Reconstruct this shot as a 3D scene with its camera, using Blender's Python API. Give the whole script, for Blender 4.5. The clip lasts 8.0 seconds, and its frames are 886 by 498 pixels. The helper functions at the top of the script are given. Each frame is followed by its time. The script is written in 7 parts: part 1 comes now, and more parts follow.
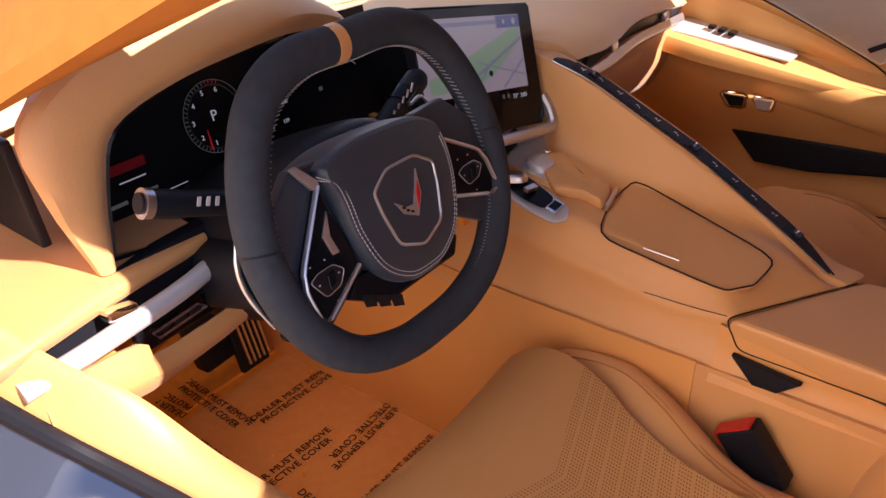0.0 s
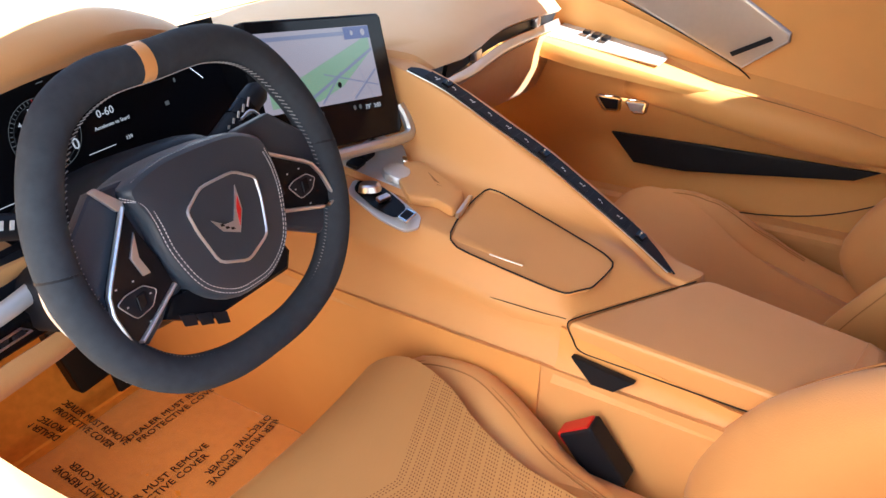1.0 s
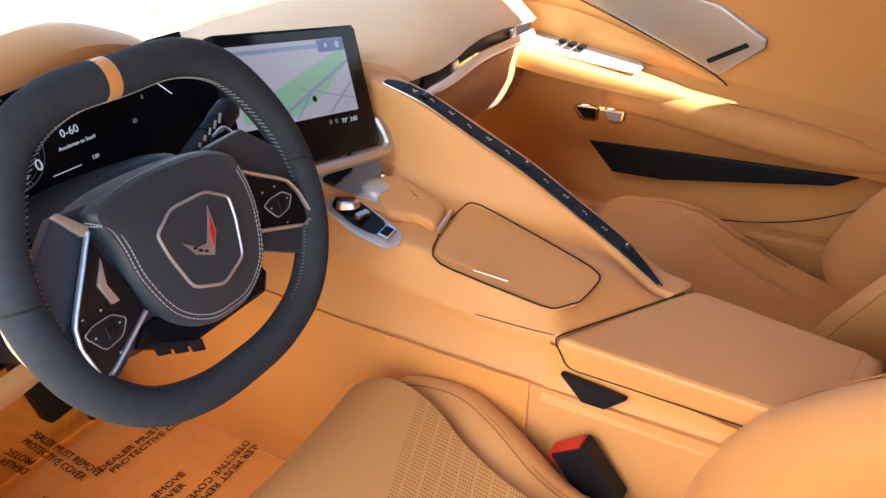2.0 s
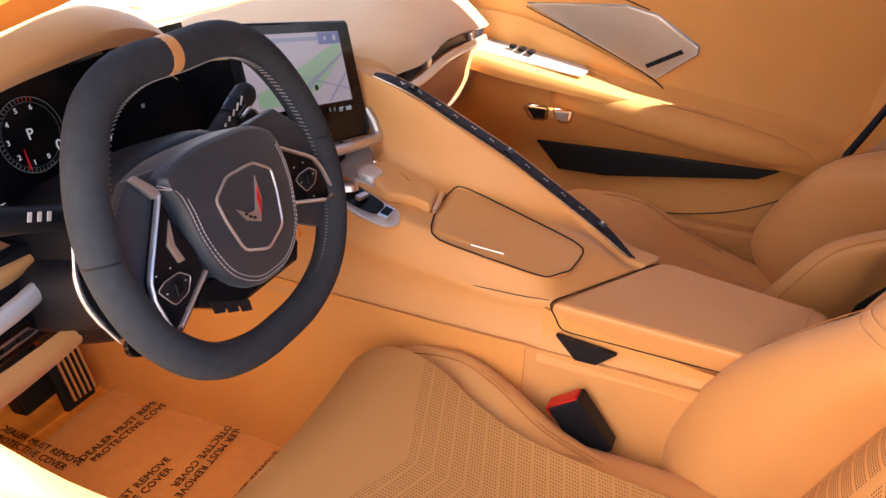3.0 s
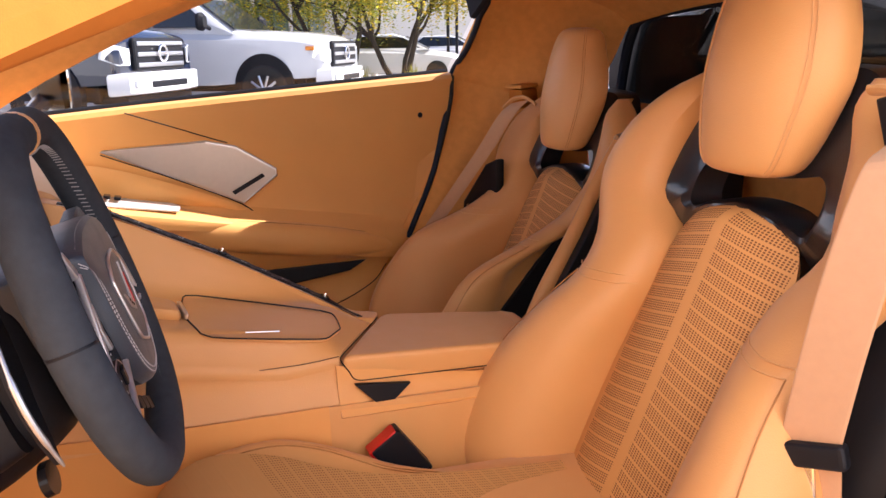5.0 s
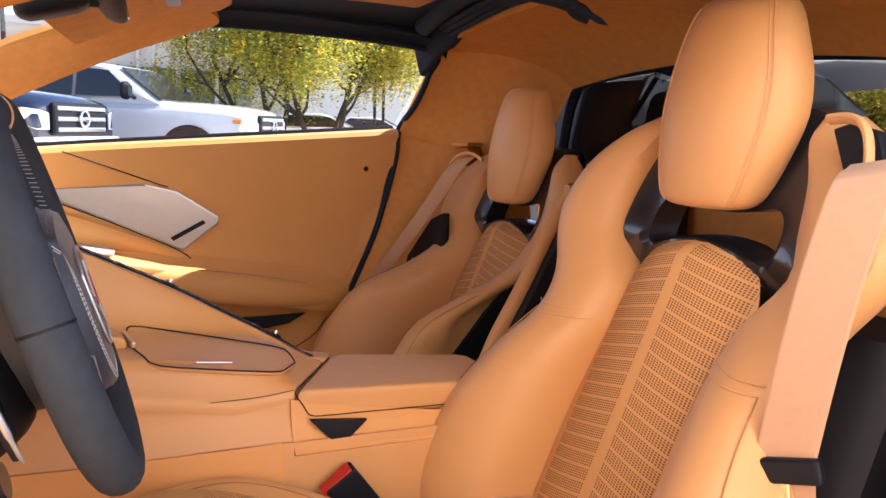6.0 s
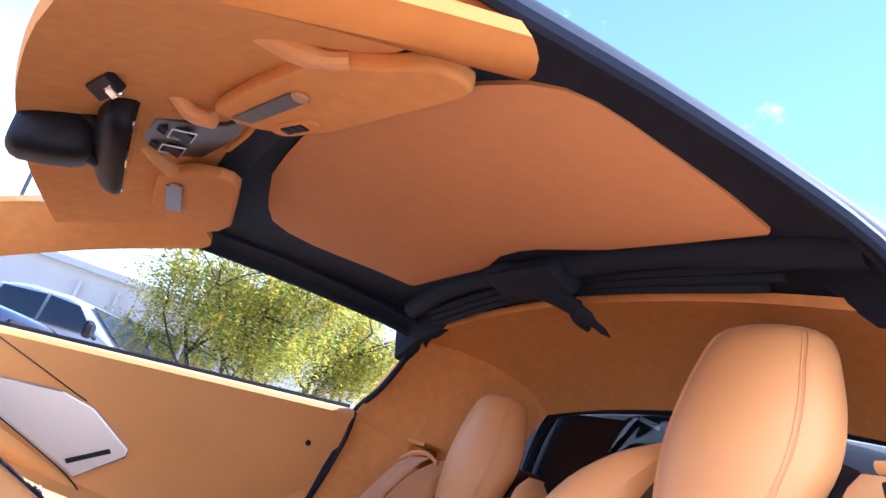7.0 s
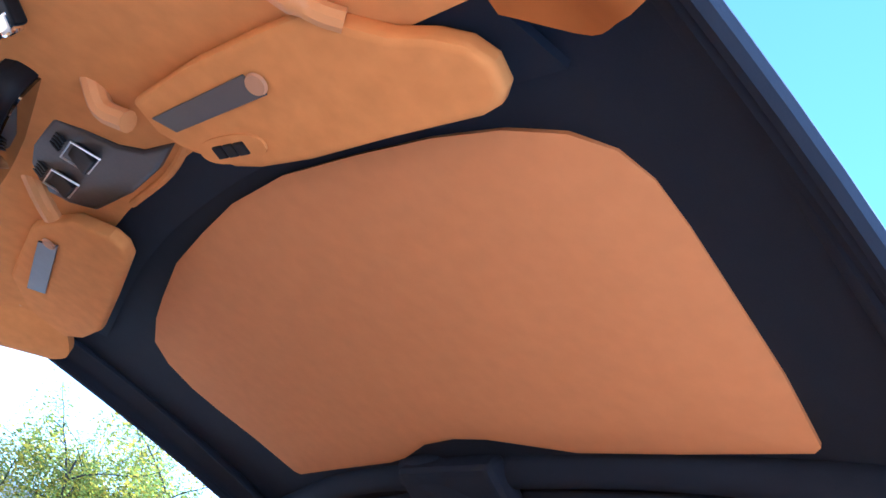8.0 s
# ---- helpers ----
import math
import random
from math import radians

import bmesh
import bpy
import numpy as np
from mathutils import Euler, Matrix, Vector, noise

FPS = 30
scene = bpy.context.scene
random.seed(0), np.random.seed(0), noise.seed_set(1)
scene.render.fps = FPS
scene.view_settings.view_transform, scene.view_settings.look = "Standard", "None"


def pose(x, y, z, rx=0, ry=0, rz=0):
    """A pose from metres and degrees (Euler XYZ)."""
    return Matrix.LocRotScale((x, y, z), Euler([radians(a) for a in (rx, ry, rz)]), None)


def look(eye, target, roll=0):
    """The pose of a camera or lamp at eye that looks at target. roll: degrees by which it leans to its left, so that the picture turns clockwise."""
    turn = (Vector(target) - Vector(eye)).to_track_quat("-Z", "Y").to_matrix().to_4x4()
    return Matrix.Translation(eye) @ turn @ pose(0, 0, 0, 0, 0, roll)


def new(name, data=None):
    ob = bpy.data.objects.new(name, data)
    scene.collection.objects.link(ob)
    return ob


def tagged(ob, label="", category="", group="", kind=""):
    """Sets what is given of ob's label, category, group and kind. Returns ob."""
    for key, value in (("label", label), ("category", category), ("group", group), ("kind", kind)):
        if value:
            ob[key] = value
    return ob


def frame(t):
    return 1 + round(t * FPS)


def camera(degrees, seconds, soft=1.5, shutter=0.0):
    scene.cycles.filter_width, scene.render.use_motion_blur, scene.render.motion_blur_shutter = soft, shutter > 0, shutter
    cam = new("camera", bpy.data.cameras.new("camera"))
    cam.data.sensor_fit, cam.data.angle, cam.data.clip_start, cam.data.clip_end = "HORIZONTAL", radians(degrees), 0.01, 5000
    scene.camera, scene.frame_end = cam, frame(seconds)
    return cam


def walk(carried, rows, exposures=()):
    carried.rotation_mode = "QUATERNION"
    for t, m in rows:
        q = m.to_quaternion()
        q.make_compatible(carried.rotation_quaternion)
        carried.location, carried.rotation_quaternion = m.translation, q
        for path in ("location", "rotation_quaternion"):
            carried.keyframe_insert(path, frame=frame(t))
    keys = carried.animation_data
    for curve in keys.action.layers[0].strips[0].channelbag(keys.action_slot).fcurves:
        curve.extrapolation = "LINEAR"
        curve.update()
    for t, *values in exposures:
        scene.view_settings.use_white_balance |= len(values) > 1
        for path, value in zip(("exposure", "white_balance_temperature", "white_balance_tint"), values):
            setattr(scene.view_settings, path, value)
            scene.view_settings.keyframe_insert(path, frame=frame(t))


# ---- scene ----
cam = camera(59.2, 8.0)
PATH = [
    (0, (-0.836, -0.314, 1.131), (0.511, 0.783, 0.139), -3.6),
    (0.5, (-0.783, -0.369, 1.131), (0.62, 0.647, 0.131), -2.9),
    (1, (-0.775, -0.401, 1.138), (0.659, 0.574, 0.141), -3.0),
    (1.5, (-0.767, -0.391, 1.14), (0.684, 0.566, 0.152), -3.4),
    (2, (-0.757, -0.38, 1.13), (0.723, 0.548, 0.155), -3.3),
    (2.2, (-0.768, -0.379, 1.131), (0.731, 0.522, 0.162), -3.1),
    (3.3, (-0.932, -0.26, 1.123), (0.757, 0.322, 0.223), -0.2),
    (3.5, (-0.956, -0.209, 1.105), (0.794, 0.25, 0.253), -1.0),
    (4, (-0.995, -0.103, 1.082), (0.856, -0.046, 0.327), -0.6),
    (4.5, (-1.034, -0.008, 1.065), (0.83, -0.35, 0.426), -0.4),
    (4.7, (-1.034, 0.017, 1.052), (0.815, -0.466, 0.465), -0.6),
    (5.8, (-1.014, 0.109, 0.964), (0.768, -0.713, 0.576), 0.2),
    (6, (-1.016, 0.102, 0.963), (0.775, -0.733, 0.653), 1.8),
    (6.5, (-0.99, 0.079, 0.937), (0.825, -0.759, 1.003), 7.8),
    (7, (-0.9, 0.061, 0.886), (0.859, -0.733, 1.412), 16.9),
    (7.5, (-0.803, 0.022, 0.848), (0.842, -0.652, 1.764), 26.6),
    (8, (-0.687, -0.052, 0.85), (0.834, -0.659, 1.999), 33.0),
]
EXPOSURES = [(0, 1.42, 6600, 29), (0.5, 2.2, 6000, 12), (1, 2.42, 5900, 7), (2, 2.42, 5900, 6), (3.5, 2.0, 6950, 25), (4.5, 1.75, 6650, 26), (6, 1.88, 6100, 18), (7, 2.15, 4900, 19), (7.5, 2.15, 4400, 20), (8, 2.45, 4100, 6)]
walk(cam, [(t, look(eye, target, roll)) for t, eye, target, roll in PATH], EXPOSURES)
# ---- light ----
world = bpy.data.worlds.new("sky")
scene.world = world
world.use_nodes = True
SUN = Vector((0.025, -0.80, 0.60)).normalized()
wn = world.node_tree
sky = wn.nodes.new("ShaderNodeTexSky")
sky.sky_type, sky.sun_disc = "NISHITA", False
sky.sun_elevation, sky.sun_rotation = math.asin(SUN.z), math.atan2(SUN.x, SUN.y)
sky.altitude, sky.dust_density, sky.ozone_density = 2500, 0.3, 4.0
# thin white cloud over the blue, thicker towards the horizon
wco = wn.nodes.new("ShaderNodeTexCoord")
wmap = wn.nodes.new("ShaderNodeMapping")
wmap.inputs["Scale"].default_value = (1.0, 2.2, 2.6)
puffs = wn.nodes.new("ShaderNodeTexNoise")
puffs.inputs["Scale"].default_value, puffs.inputs["Detail"].default_value, puffs.inputs["Roughness"].default_value = 3.2, 9.0, 0.62
wramp = wn.nodes.new("ShaderNodeMapRange")
wramp.inputs["From Min"].default_value, wramp.inputs["From Max"].default_value = 0.60, 0.95
wsep = wn.nodes.new("ShaderNodeSeparateXYZ")
whigh = wn.nodes.new("ShaderNodeMapRange")
for key, value in (("From Min", 0.05), ("From Max", 0.42), ("To Min", 0.85), ("To Max", 0.045)):
    whigh.inputs[key].default_value = value
wmax = wn.nodes.new("ShaderNodeMath")
wmax.operation = "MAXIMUM"
wmix = wn.nodes.new("ShaderNodeMix")
wmix.data_type = "RGBA"
wmix.inputs["B"].default_value = (10.0, 9.8, 9.7, 1)
for a, b in ((wco.outputs["Generated"], wmap.inputs["Vector"]), (wmap.outputs["Vector"], puffs.inputs["Vector"]), (puffs.outputs["Fac"], wramp.inputs["Value"]),
             (wco.outputs["Generated"], wsep.inputs[0]), (wsep.outputs["Z"], whigh.inputs["Value"]), (wramp.outputs["Result"], wmax.inputs[0]), (whigh.outputs["Result"], wmax.inputs[1]),
             (wmax.outputs[0], wmix.inputs["Factor"]), (sky.outputs["Color"], wmix.inputs["A"]), (wmix.outputs["Result"], wn.nodes["Background"].inputs["Color"])):
    wn.links.new(a, b)
wn.nodes["Background"].inputs["Strength"].default_value = 0.095
sun = new("sun", bpy.data.lights.new("sun", "SUN"))
sun.data.energy, sun.data.angle, sun.data.color = 5.0, radians(0.53), (1.0, 0.95, 0.86)
sun.matrix_world = look((0, 0, 5), Vector((0, 0, 5)) - SUN)

# added fill lamp inside the driver's sill: brightens the footwell with warm tan light
footwell_fill = new("door_daylight", bpy.data.lights.new("door_daylight", "AREA"))
footwell_fill.data.shape, footwell_fill.data.size, footwell_fill.data.size_y = "RECTANGLE", 0.40, 0.12
footwell_fill.data.energy, footwell_fill.data.color, footwell_fill.data.spread = 0.14, (1.0, 0.70, 0.40), radians(110)
footwell_fill.matrix_world = look((-0.55, 0.24, 0.575), (-0.20, 0.58, 0.36))

# ---- small building kit ----
def catmull(pts, n):
    """A smooth line through the points, n steps between each two."""
    pts = [Vector(p) for p in pts]
    if n <= 1 or len(pts) < 3:
        return pts
    out = []
    for i in range(len(pts) - 1):
        p1, p2 = pts[i], pts[i + 1]
        p0 = pts[i - 1] if i else p1 * 2 - p2
        p3 = pts[i + 2] if i + 2 < len(pts) else p2 * 2 - p1
        for k in range(n):
            t = k / n
            out.append(0.5 * (2 * p1 + (p2 - p0) * t + (2 * p0 - 5 * p1 + 4 * p2 - p3) * t * t + (3 * p1 - p0 - 3 * p2 + p3) * t ** 3))
    return out + [pts[-1]]


def loop_spline(pts, n):
    """The same for a closed line."""
    pts = [Vector(p) for p in pts]
    m, out = len(pts), []
    for i in range(m):
        p0, p1, p2, p3 = pts[i - 1], pts[i], pts[(i + 1) % m], pts[(i + 2) % m]
        for k in range(n):
            t = k / n
            out.append(0.5 * (2 * p1 + (p2 - p0) * t + (2 * p0 - 5 * p1 + 4 * p2 - p3) * t * t + (3 * p1 - p0 - 3 * p2 + p3) * t ** 3))
    return out


def flat_faces(me):
    """Keep broad flat faces flat where they meet rounded edges."""
    areas = sorted(p.area for p in me.polygons)
    limit = 12 * areas[len(areas) // 2] if areas else 0
    index = {tuple(sorted(e.vertices)): e.index for e in me.edges}
    for p in me.polygons:
        if p.loop_total > 4 or (p.area > limit and len(areas) < 200):
            for key in p.edge_keys:
                me.edges[index[tuple(sorted(key))]].use_edge_sharp = True


def link(name, bm, mat, parent=None, label="", smooth=35):
    bmesh.ops.remove_doubles(bm, verts=bm.verts, dist=1e-6)
    bmesh.ops.recalc_face_normals(bm, faces=bm.faces)
    me = bpy.data.meshes.new(name)
    bm.to_mesh(me)
    bm.free()
    for m in (mat if isinstance(mat, (list, tuple)) else [mat]):
        me.materials.append(m)
    if smooth:
        me.shade_smooth()
        me.set_sharp_from_angle(angle=radians(smooth))
        flat_faces(me)
    ob = new(name, me)
    ob.parent = parent
    if label:
        ob["label"] = label
    return ob


def part(name, bm, mat, parent, label="", smooth=35):
    return link(name, bm, mat, parent, label, smooth)


def thing(name, label, category, group="", at=(0, 0, 0), kind=""):
    ob = new(name)
    ob.location = at
    ob.empty_display_size = 0.05
    return tagged(ob, label, category, group, kind)


def quads(bm, rows, closed=False):
    vs = [[bm.verts.new(p) for p in row] for row in rows]
    for a, b in zip(vs, vs[1:]):
        n = len(a)
        for j in range(n if closed else n - 1):
            bm.faces.new((a[j], a[(j + 1) % n], b[(j + 1) % n], b[j]))
    return vs


def skin(rows, nu=4, nv=4, thick=0.0, bm=None):
    """A smooth sheet through a coarse grid of points, given a thickness."""
    rows = [catmull(r, nu) for r in rows]
    cols = [catmull(c, nv) for c in zip(*rows)]
    rows = list(zip(*cols))
    own = bmesh.new()
    quads(own, rows)
    if thick:
        bmesh.ops.recalc_face_normals(own, faces=own.faces)
        bmesh.ops.solidify(own, geom=own.faces[:], thickness=thick)
    return merge(bm, own)


def merge(bm, own):
    if bm is None:
        return own
    me = bpy.data.meshes.new("tmp")
    own.to_mesh(me)
    own.free()
    bm.from_mesh(me)
    bpy.data.meshes.remove(me)
    return bm


def loft(rings, bm=None, nv=1, caps=True):
    """A closed skin through rings of equal length."""
    if nv > 1:
        cols = [catmull(c, nv) for c in zip(*rings)]
        rings = list(zip(*cols))
    own = bmesh.new()
    vs = quads(own, rings, closed=True)
    if caps:
        own.faces.new(list(reversed(vs[0])))
        own.faces.new(vs[-1])
    return merge(bm, own)


def oval(c, ux, uy, a, b, n=20, p=2.0):
    """A rounded ring about c; p over 2 squares it."""
    c, ux, uy = Vector(c), Vector(ux), Vector(uy)
    out = []
    for i in range(n):
        t = 2 * math.pi * i / n
        co, si = math.cos(t), math.sin(t)
        out.append(c + ux * (a * math.copysign(abs(co) ** (2 / p), co)) + uy * (b * math.copysign(abs(si) ** (2 / p), si)))
    return out


def tube(path, r, n=10, bm=None, closed=False, flat=1.0, side=None, caps=True):
    """A round (or flattened) rod along a line; r may be a list."""
    path = [Vector(p) for p in path]
    m, rings = len(path), []
    up = Vector(side) if side else None
    for i, p in enumerate(path):
        a = path[i - 1] if (i or closed) else p
        b = path[(i + 1) % m] if (i + 1 < m or closed) else p
        d = (b - a).normalized()
        if up is None:
            up = d.orthogonal()
        x = (up - d * up.dot(d)).normalized()
        if side is None:
            up = x
        y = d.cross(x)
        rad = r[i] if isinstance(r, (list, tuple)) else r
        rings.append([p + x * rad * math.cos(2 * math.pi * k / n) + y * rad * flat * math.sin(2 * math.pi * k / n) for k in range(n)])
    if closed:
        own = bmesh.new()
        vs = quads(own, rings + [rings[0]], closed=True)
        bmesh.ops.remove_doubles(own, verts=own.verts, dist=1e-6)
        return merge(bm, own)
    return loft(rings, bm, caps=caps)


def slab(pts, thick, bevel=0.0, seg=2, bm=None, way=None):
    """A flat plate with the outline pts, thick along its normal (or way), its edges rounded."""
    own = bmesh.new()
    vs = [own.verts.new(p) for p in pts]
    f = own.faces.new(vs)
    f.normal_update()
    d = (Vector(way).normalized() if way else f.normal) * thick
    got = bmesh.ops.extrude_face_region(own, geom=[f])
    top = [v for v in got["geom"] if isinstance(v, bmesh.types.BMVert)]
    bmesh.ops.translate(own, verts=top, vec=d)
    bmesh.ops.recalc_face_normals(own, faces=own.faces)
    if bevel:
        rim = [e for e in own.edges if len(e.link_faces) == 2 and e.calc_face_angle(0) > 0.9]
        bmesh.ops.bevel(own, geom=rim, offset=bevel, segments=seg, affect="EDGES", profile=0.6)
    return merge(bm, own)


def box(c, size, bevel=0.0, seg=2, rot=None, bm=None):
    own = bmesh.new()
    bmesh.ops.create_cube(own, size=1)
    bmesh.ops.scale(own, verts=own.verts, vec=size)
    if bevel:
        bmesh.ops.bevel(own, geom=own.edges[:], offset=bevel, segments=seg, affect="EDGES", profile=0.6)
    if rot:
        bmesh.ops.rotate(own, verts=own.verts, matrix=Euler([radians(a) for a in rot]).to_matrix())
    bmesh.ops.translate(own, verts=own.verts, vec=c)
    return merge(bm, own)


def writing(text, size, m, mat, name, parent, depth=0.0003):
    """Raised letters from the built-in font, as a mesh."""
    cu = bpy.data.curves.new(name, "FONT")
    cu.body, cu.size, cu.extrude, cu.resolution_u = text, size, depth, 2
    cu.align_x, cu.align_y = "CENTER", "CENTER"
    ob = bpy.data.objects.new("tmp", cu)
    me = bpy.data.meshes.new_from_object(ob)
    bpy.data.objects.remove(ob)
    bpy.data.curves.remove(cu)
    me.name = name
    me.transform(m)
    me.materials.append(mat)
    out = new(name, me)
    out.parent = parent
    return out


# ---- materials ----
def material(name, build):
    m = bpy.data.materials.new(name)
    m.use_nodes = True
    nt = m.node_tree
    b = nt.nodes["Principled BSDF"]
    build(nt, b)
    return m


def node(nt, kind, **inputs):
    n = nt.nodes.new(kind)
    for k, v in inputs.items():
        n.inputs[k.replace("_", " ")].default_value = v
    return n


def simple(name, color, rough=0.5, metal=0.0, grain=0.0, scale=60.0, bump=0.0, coat=0.0, spec=0.5, tint=0.12):
    """Paint, plastic, leather or metal with grain, soft mottling and relief."""

    def build(nt, b):
        co = nt.nodes.new("ShaderNodeTexCoord")
        big = node(nt, "ShaderNodeTexNoise", Scale=scale * 0.06, Detail=4.0)
        fine = node(nt, "ShaderNodeTexNoise", Scale=scale, Detail=5.0)
        nt.links.new(co.outputs["Object"], big.inputs["Vector"])
        nt.links.new(co.outputs["Object"], fine.inputs["Vector"])
        mix = nt.nodes.new("ShaderNodeMix")
        mix.data_type = "RGBA"
        mix.inputs["A"].default_value = (*[c * (1 - tint) for c in color], 1)
        mix.inputs["B"].default_value = (*[min(1, c * (1 + tint)) for c in color], 1)
        nt.links.new(big.outputs["Fac"], mix.inputs["Factor"])
        nt.links.new(mix.outputs["Result"], b.inputs["Base Color"])
        r = node(nt, "ShaderNodeMapRange", To_Min=max(0.02, rough - (0.012 if metal > 0.3 else 0.08)), To_Max=min(1, rough + (0.012 if metal > 0.3 else 0.08)))
        nt.links.new(fine.outputs["Fac"], r.inputs["Value"])
        nt.links.new(r.outputs["Result"], b.inputs["Roughness"])
        b.inputs["Metallic"].default_value = metal
        b.inputs["Coat Weight"].default_value = coat
        b.inputs["Specular IOR Level"].default_value = spec
        if bump:
            bp = node(nt, "ShaderNodeBump", Strength=bump, Distance=0.0006)
            nt.links.new(fine.outputs["Fac"], bp.inputs["Height"])
            nt.links.new(bp.outputs["Normal"], b.inputs["Normal"])

    return material(name, build)


def leather(name, color, rough=0.5, scale=700.0, strength=0.25):
    """Grained hide: fine pebble cells, soft creases and a broad change of tone."""

    def build(nt, b):
        co = nt.nodes.new("ShaderNodeTexCoord")
        cell = node(nt, "ShaderNodeTexVoronoi", Scale=scale)
        big = node(nt, "ShaderNodeTexNoise", Scale=5.0, Detail=5.0)
        mid = node(nt, "ShaderNodeTexNoise", Scale=45.0, Detail=3.0)
        for n in (cell, big, mid):
            nt.links.new(co.outputs["Object"], n.inputs["Vector"])
        mix = nt.nodes.new("ShaderNodeMix")
        mix.data_type = "RGBA"
        mix.inputs["A"].default_value = (color[0] * 0.88, color[1] * 0.85, color[2] * 0.82, 1)
        mix.inputs["B"].default_value = (min(1, color[0] * 1.1), min(1, color[1] * 1.12), min(1, color[2] * 1.14), 1)
        nt.links.new(big.outputs["Fac"], mix.inputs["Factor"])
        nt.links.new(mix.outputs["Result"], b.inputs["Base Color"])
        r = node(nt, "ShaderNodeMapRange", To_Min=rough - 0.1, To_Max=rough + 0.1)
        nt.links.new(mid.outputs["Fac"], r.inputs["Value"])
        nt.links.new(r.outputs["Result"], b.inputs["Roughness"])
        b.inputs["Specular IOR Level"].default_value = 0.55
        b.inputs["Sheen Weight"].default_value = 0.12
        add = nt.nodes.new("ShaderNodeMath")
        add.operation = "MULTIPLY_ADD"
        add.inputs[1].default_value = 0.6
        nt.links.new(mid.outputs["Fac"], add.inputs[0])
        nt.links.new(cell.outputs["Distance"], add.inputs[2])
        bp = node(nt, "ShaderNodeBump", Strength=strength, Distance=0.0005)
        nt.links.new(add.outputs[0], bp.inputs["Height"])
        nt.links.new(bp.outputs["Normal"], b.inputs["Normal"])

    return material(name, build)


def glow(name, color, strength):
    def build(nt, b):
        b.inputs["Base Color"].default_value = (0.01, 0.01, 0.01, 1)
        b.inputs["Roughness"].default_value = 0.2
        b.inputs["Emission Color"].default_value = (*color, 1)
        b.inputs["Emission Strength"].default_value = strength

    return material(name, build)


TAN = leather("tan_leather", (0.67, 0.335, 0.112))
TAN_DOOR = leather("tan_door_leather", (0.70, 0.34, 0.092), 0.6)
# Paler copy of the tan: skylight through the windscreen is put in the colour.
TAN_SKYLIT = leather("skylit_tan_leather", (0.70, 0.44, 0.22), 0.55)
SUEDE_TAN = simple("tan_suede", (0.70, 0.33, 0.098), 0.95, grain=1, scale=900, bump=0.15, spec=0.1, tint=0.15)
# Darkened copy of tan_suede: shade on driver's pillar and belt slots is painted in.
SUEDE_SHADED = simple("shaded_tan_suede", (0.46, 0.168, 0.032), 0.95, grain=1, scale=900, bump=0.15, spec=0.1, tint=0.12)
SUEDE_ROOF = simple("tan_roof_suede", (0.66, 0.32, 0.13), 0.95, scale=900, bump=0.15, spec=0.1, tint=0.08)
GRILLE = simple("brushed_grille", (0.55, 0.50, 0.45), 0.38, metal=1.0, scale=1500, bump=0.3, tint=0.05)
CARPET = simple("tan_carpet", (0.86, 0.37, 0.065), 1.0, scale=1200, bump=0.6, spec=0.05, tint=0.2)
BLACK = simple("black_plastic", (0.009, 0.010, 0.014), 0.5, scale=500, bump=0.1, spec=0.2)
GLOSS = simple("gloss_black", (0.008, 0.008, 0.010), 0.10, coat=0.03, scale=30, tint=0.05, spec=0.14)
SUEDE = simple("charcoal_suede", (0.038, 0.046, 0.057), 0.95, scale=1500, bump=0.35, spec=0.15, tint=0.25)
# Blue cast: sky reflected on the hub's black leather is put in the colour.
HUB = leather("sky_tinted_hub_leather", (0.020, 0.030, 0.045), 0.44)
CHROME = simple("satin_metal", (0.72, 0.72, 0.74), 0.28, metal=1.0, scale=300, tint=0.04)
BRIGHT = simple("bright_metal", (0.85, 0.85, 0.86), 0.12, metal=1.0, scale=200, tint=0.03)
FRAME = simple("black_roof_frame", (0.014, 0.020, 0.036), 0.8, scale=700, bump=0.2, spec=0.2)
SATIN = simple("satin_silver_trim", (0.60, 0.61, 0.63), 0.36, metal=0.85, scale=300, tint=0.04)
RIM_THREAD = simple("dark_grey_thread", (0.26, 0.26, 0.27), 0.8, scale=900)
THREAD = simple("grey_thread", (0.55, 0.55, 0.56), 0.8, scale=900)
TAN_THREAD = simple("tan_thread", (0.36, 0.17, 0.06), 0.8, scale=900)
SEAM = simple("seam_thread", (0.43, 0.195, 0.062), 0.85, scale=900)
RED = simple("red_plastic", (0.55, 0.012, 0.010), 0.4, scale=400)
DARKBLUE = simple("dark_blue_paint", (0.02, 0.03, 0.055), 0.15, coat=1.0, scale=30, tint=0.05)
SILVER = simple("silver_paint", (0.62, 0.62, 0.63), 0.35, metal=0.4, scale=400, tint=0.05)


def facing_gloss(nt, normal=None, low=0.035, high=0.7):
    """How much a clear sheet mirrors: little head on, much at a slant."""
    lw = nt.nodes.new("ShaderNodeLayerWeight")
    lw.inputs["Blend"].default_value = 0.5
    if normal:
        nt.links.new(normal, lw.inputs["Normal"])
    p = nt.nodes.new("ShaderNodeMath")
    p.operation = "POWER"
    p.inputs[1].default_value = 4.0
    nt.links.new(lw.outputs["Facing"], p.inputs[0])
    r = node(nt, "ShaderNodeMapRange", To_Min=low, To_Max=high)
    nt.links.new(p.outputs[0], r.inputs["Value"])
    return r.outputs["Result"]
# Between TAN and the dash tone: part of the hood's skylight is painted in.
TAN_MID = leather("lightened_tan_leather", (0.69, 0.37, 0.14), 0.55)
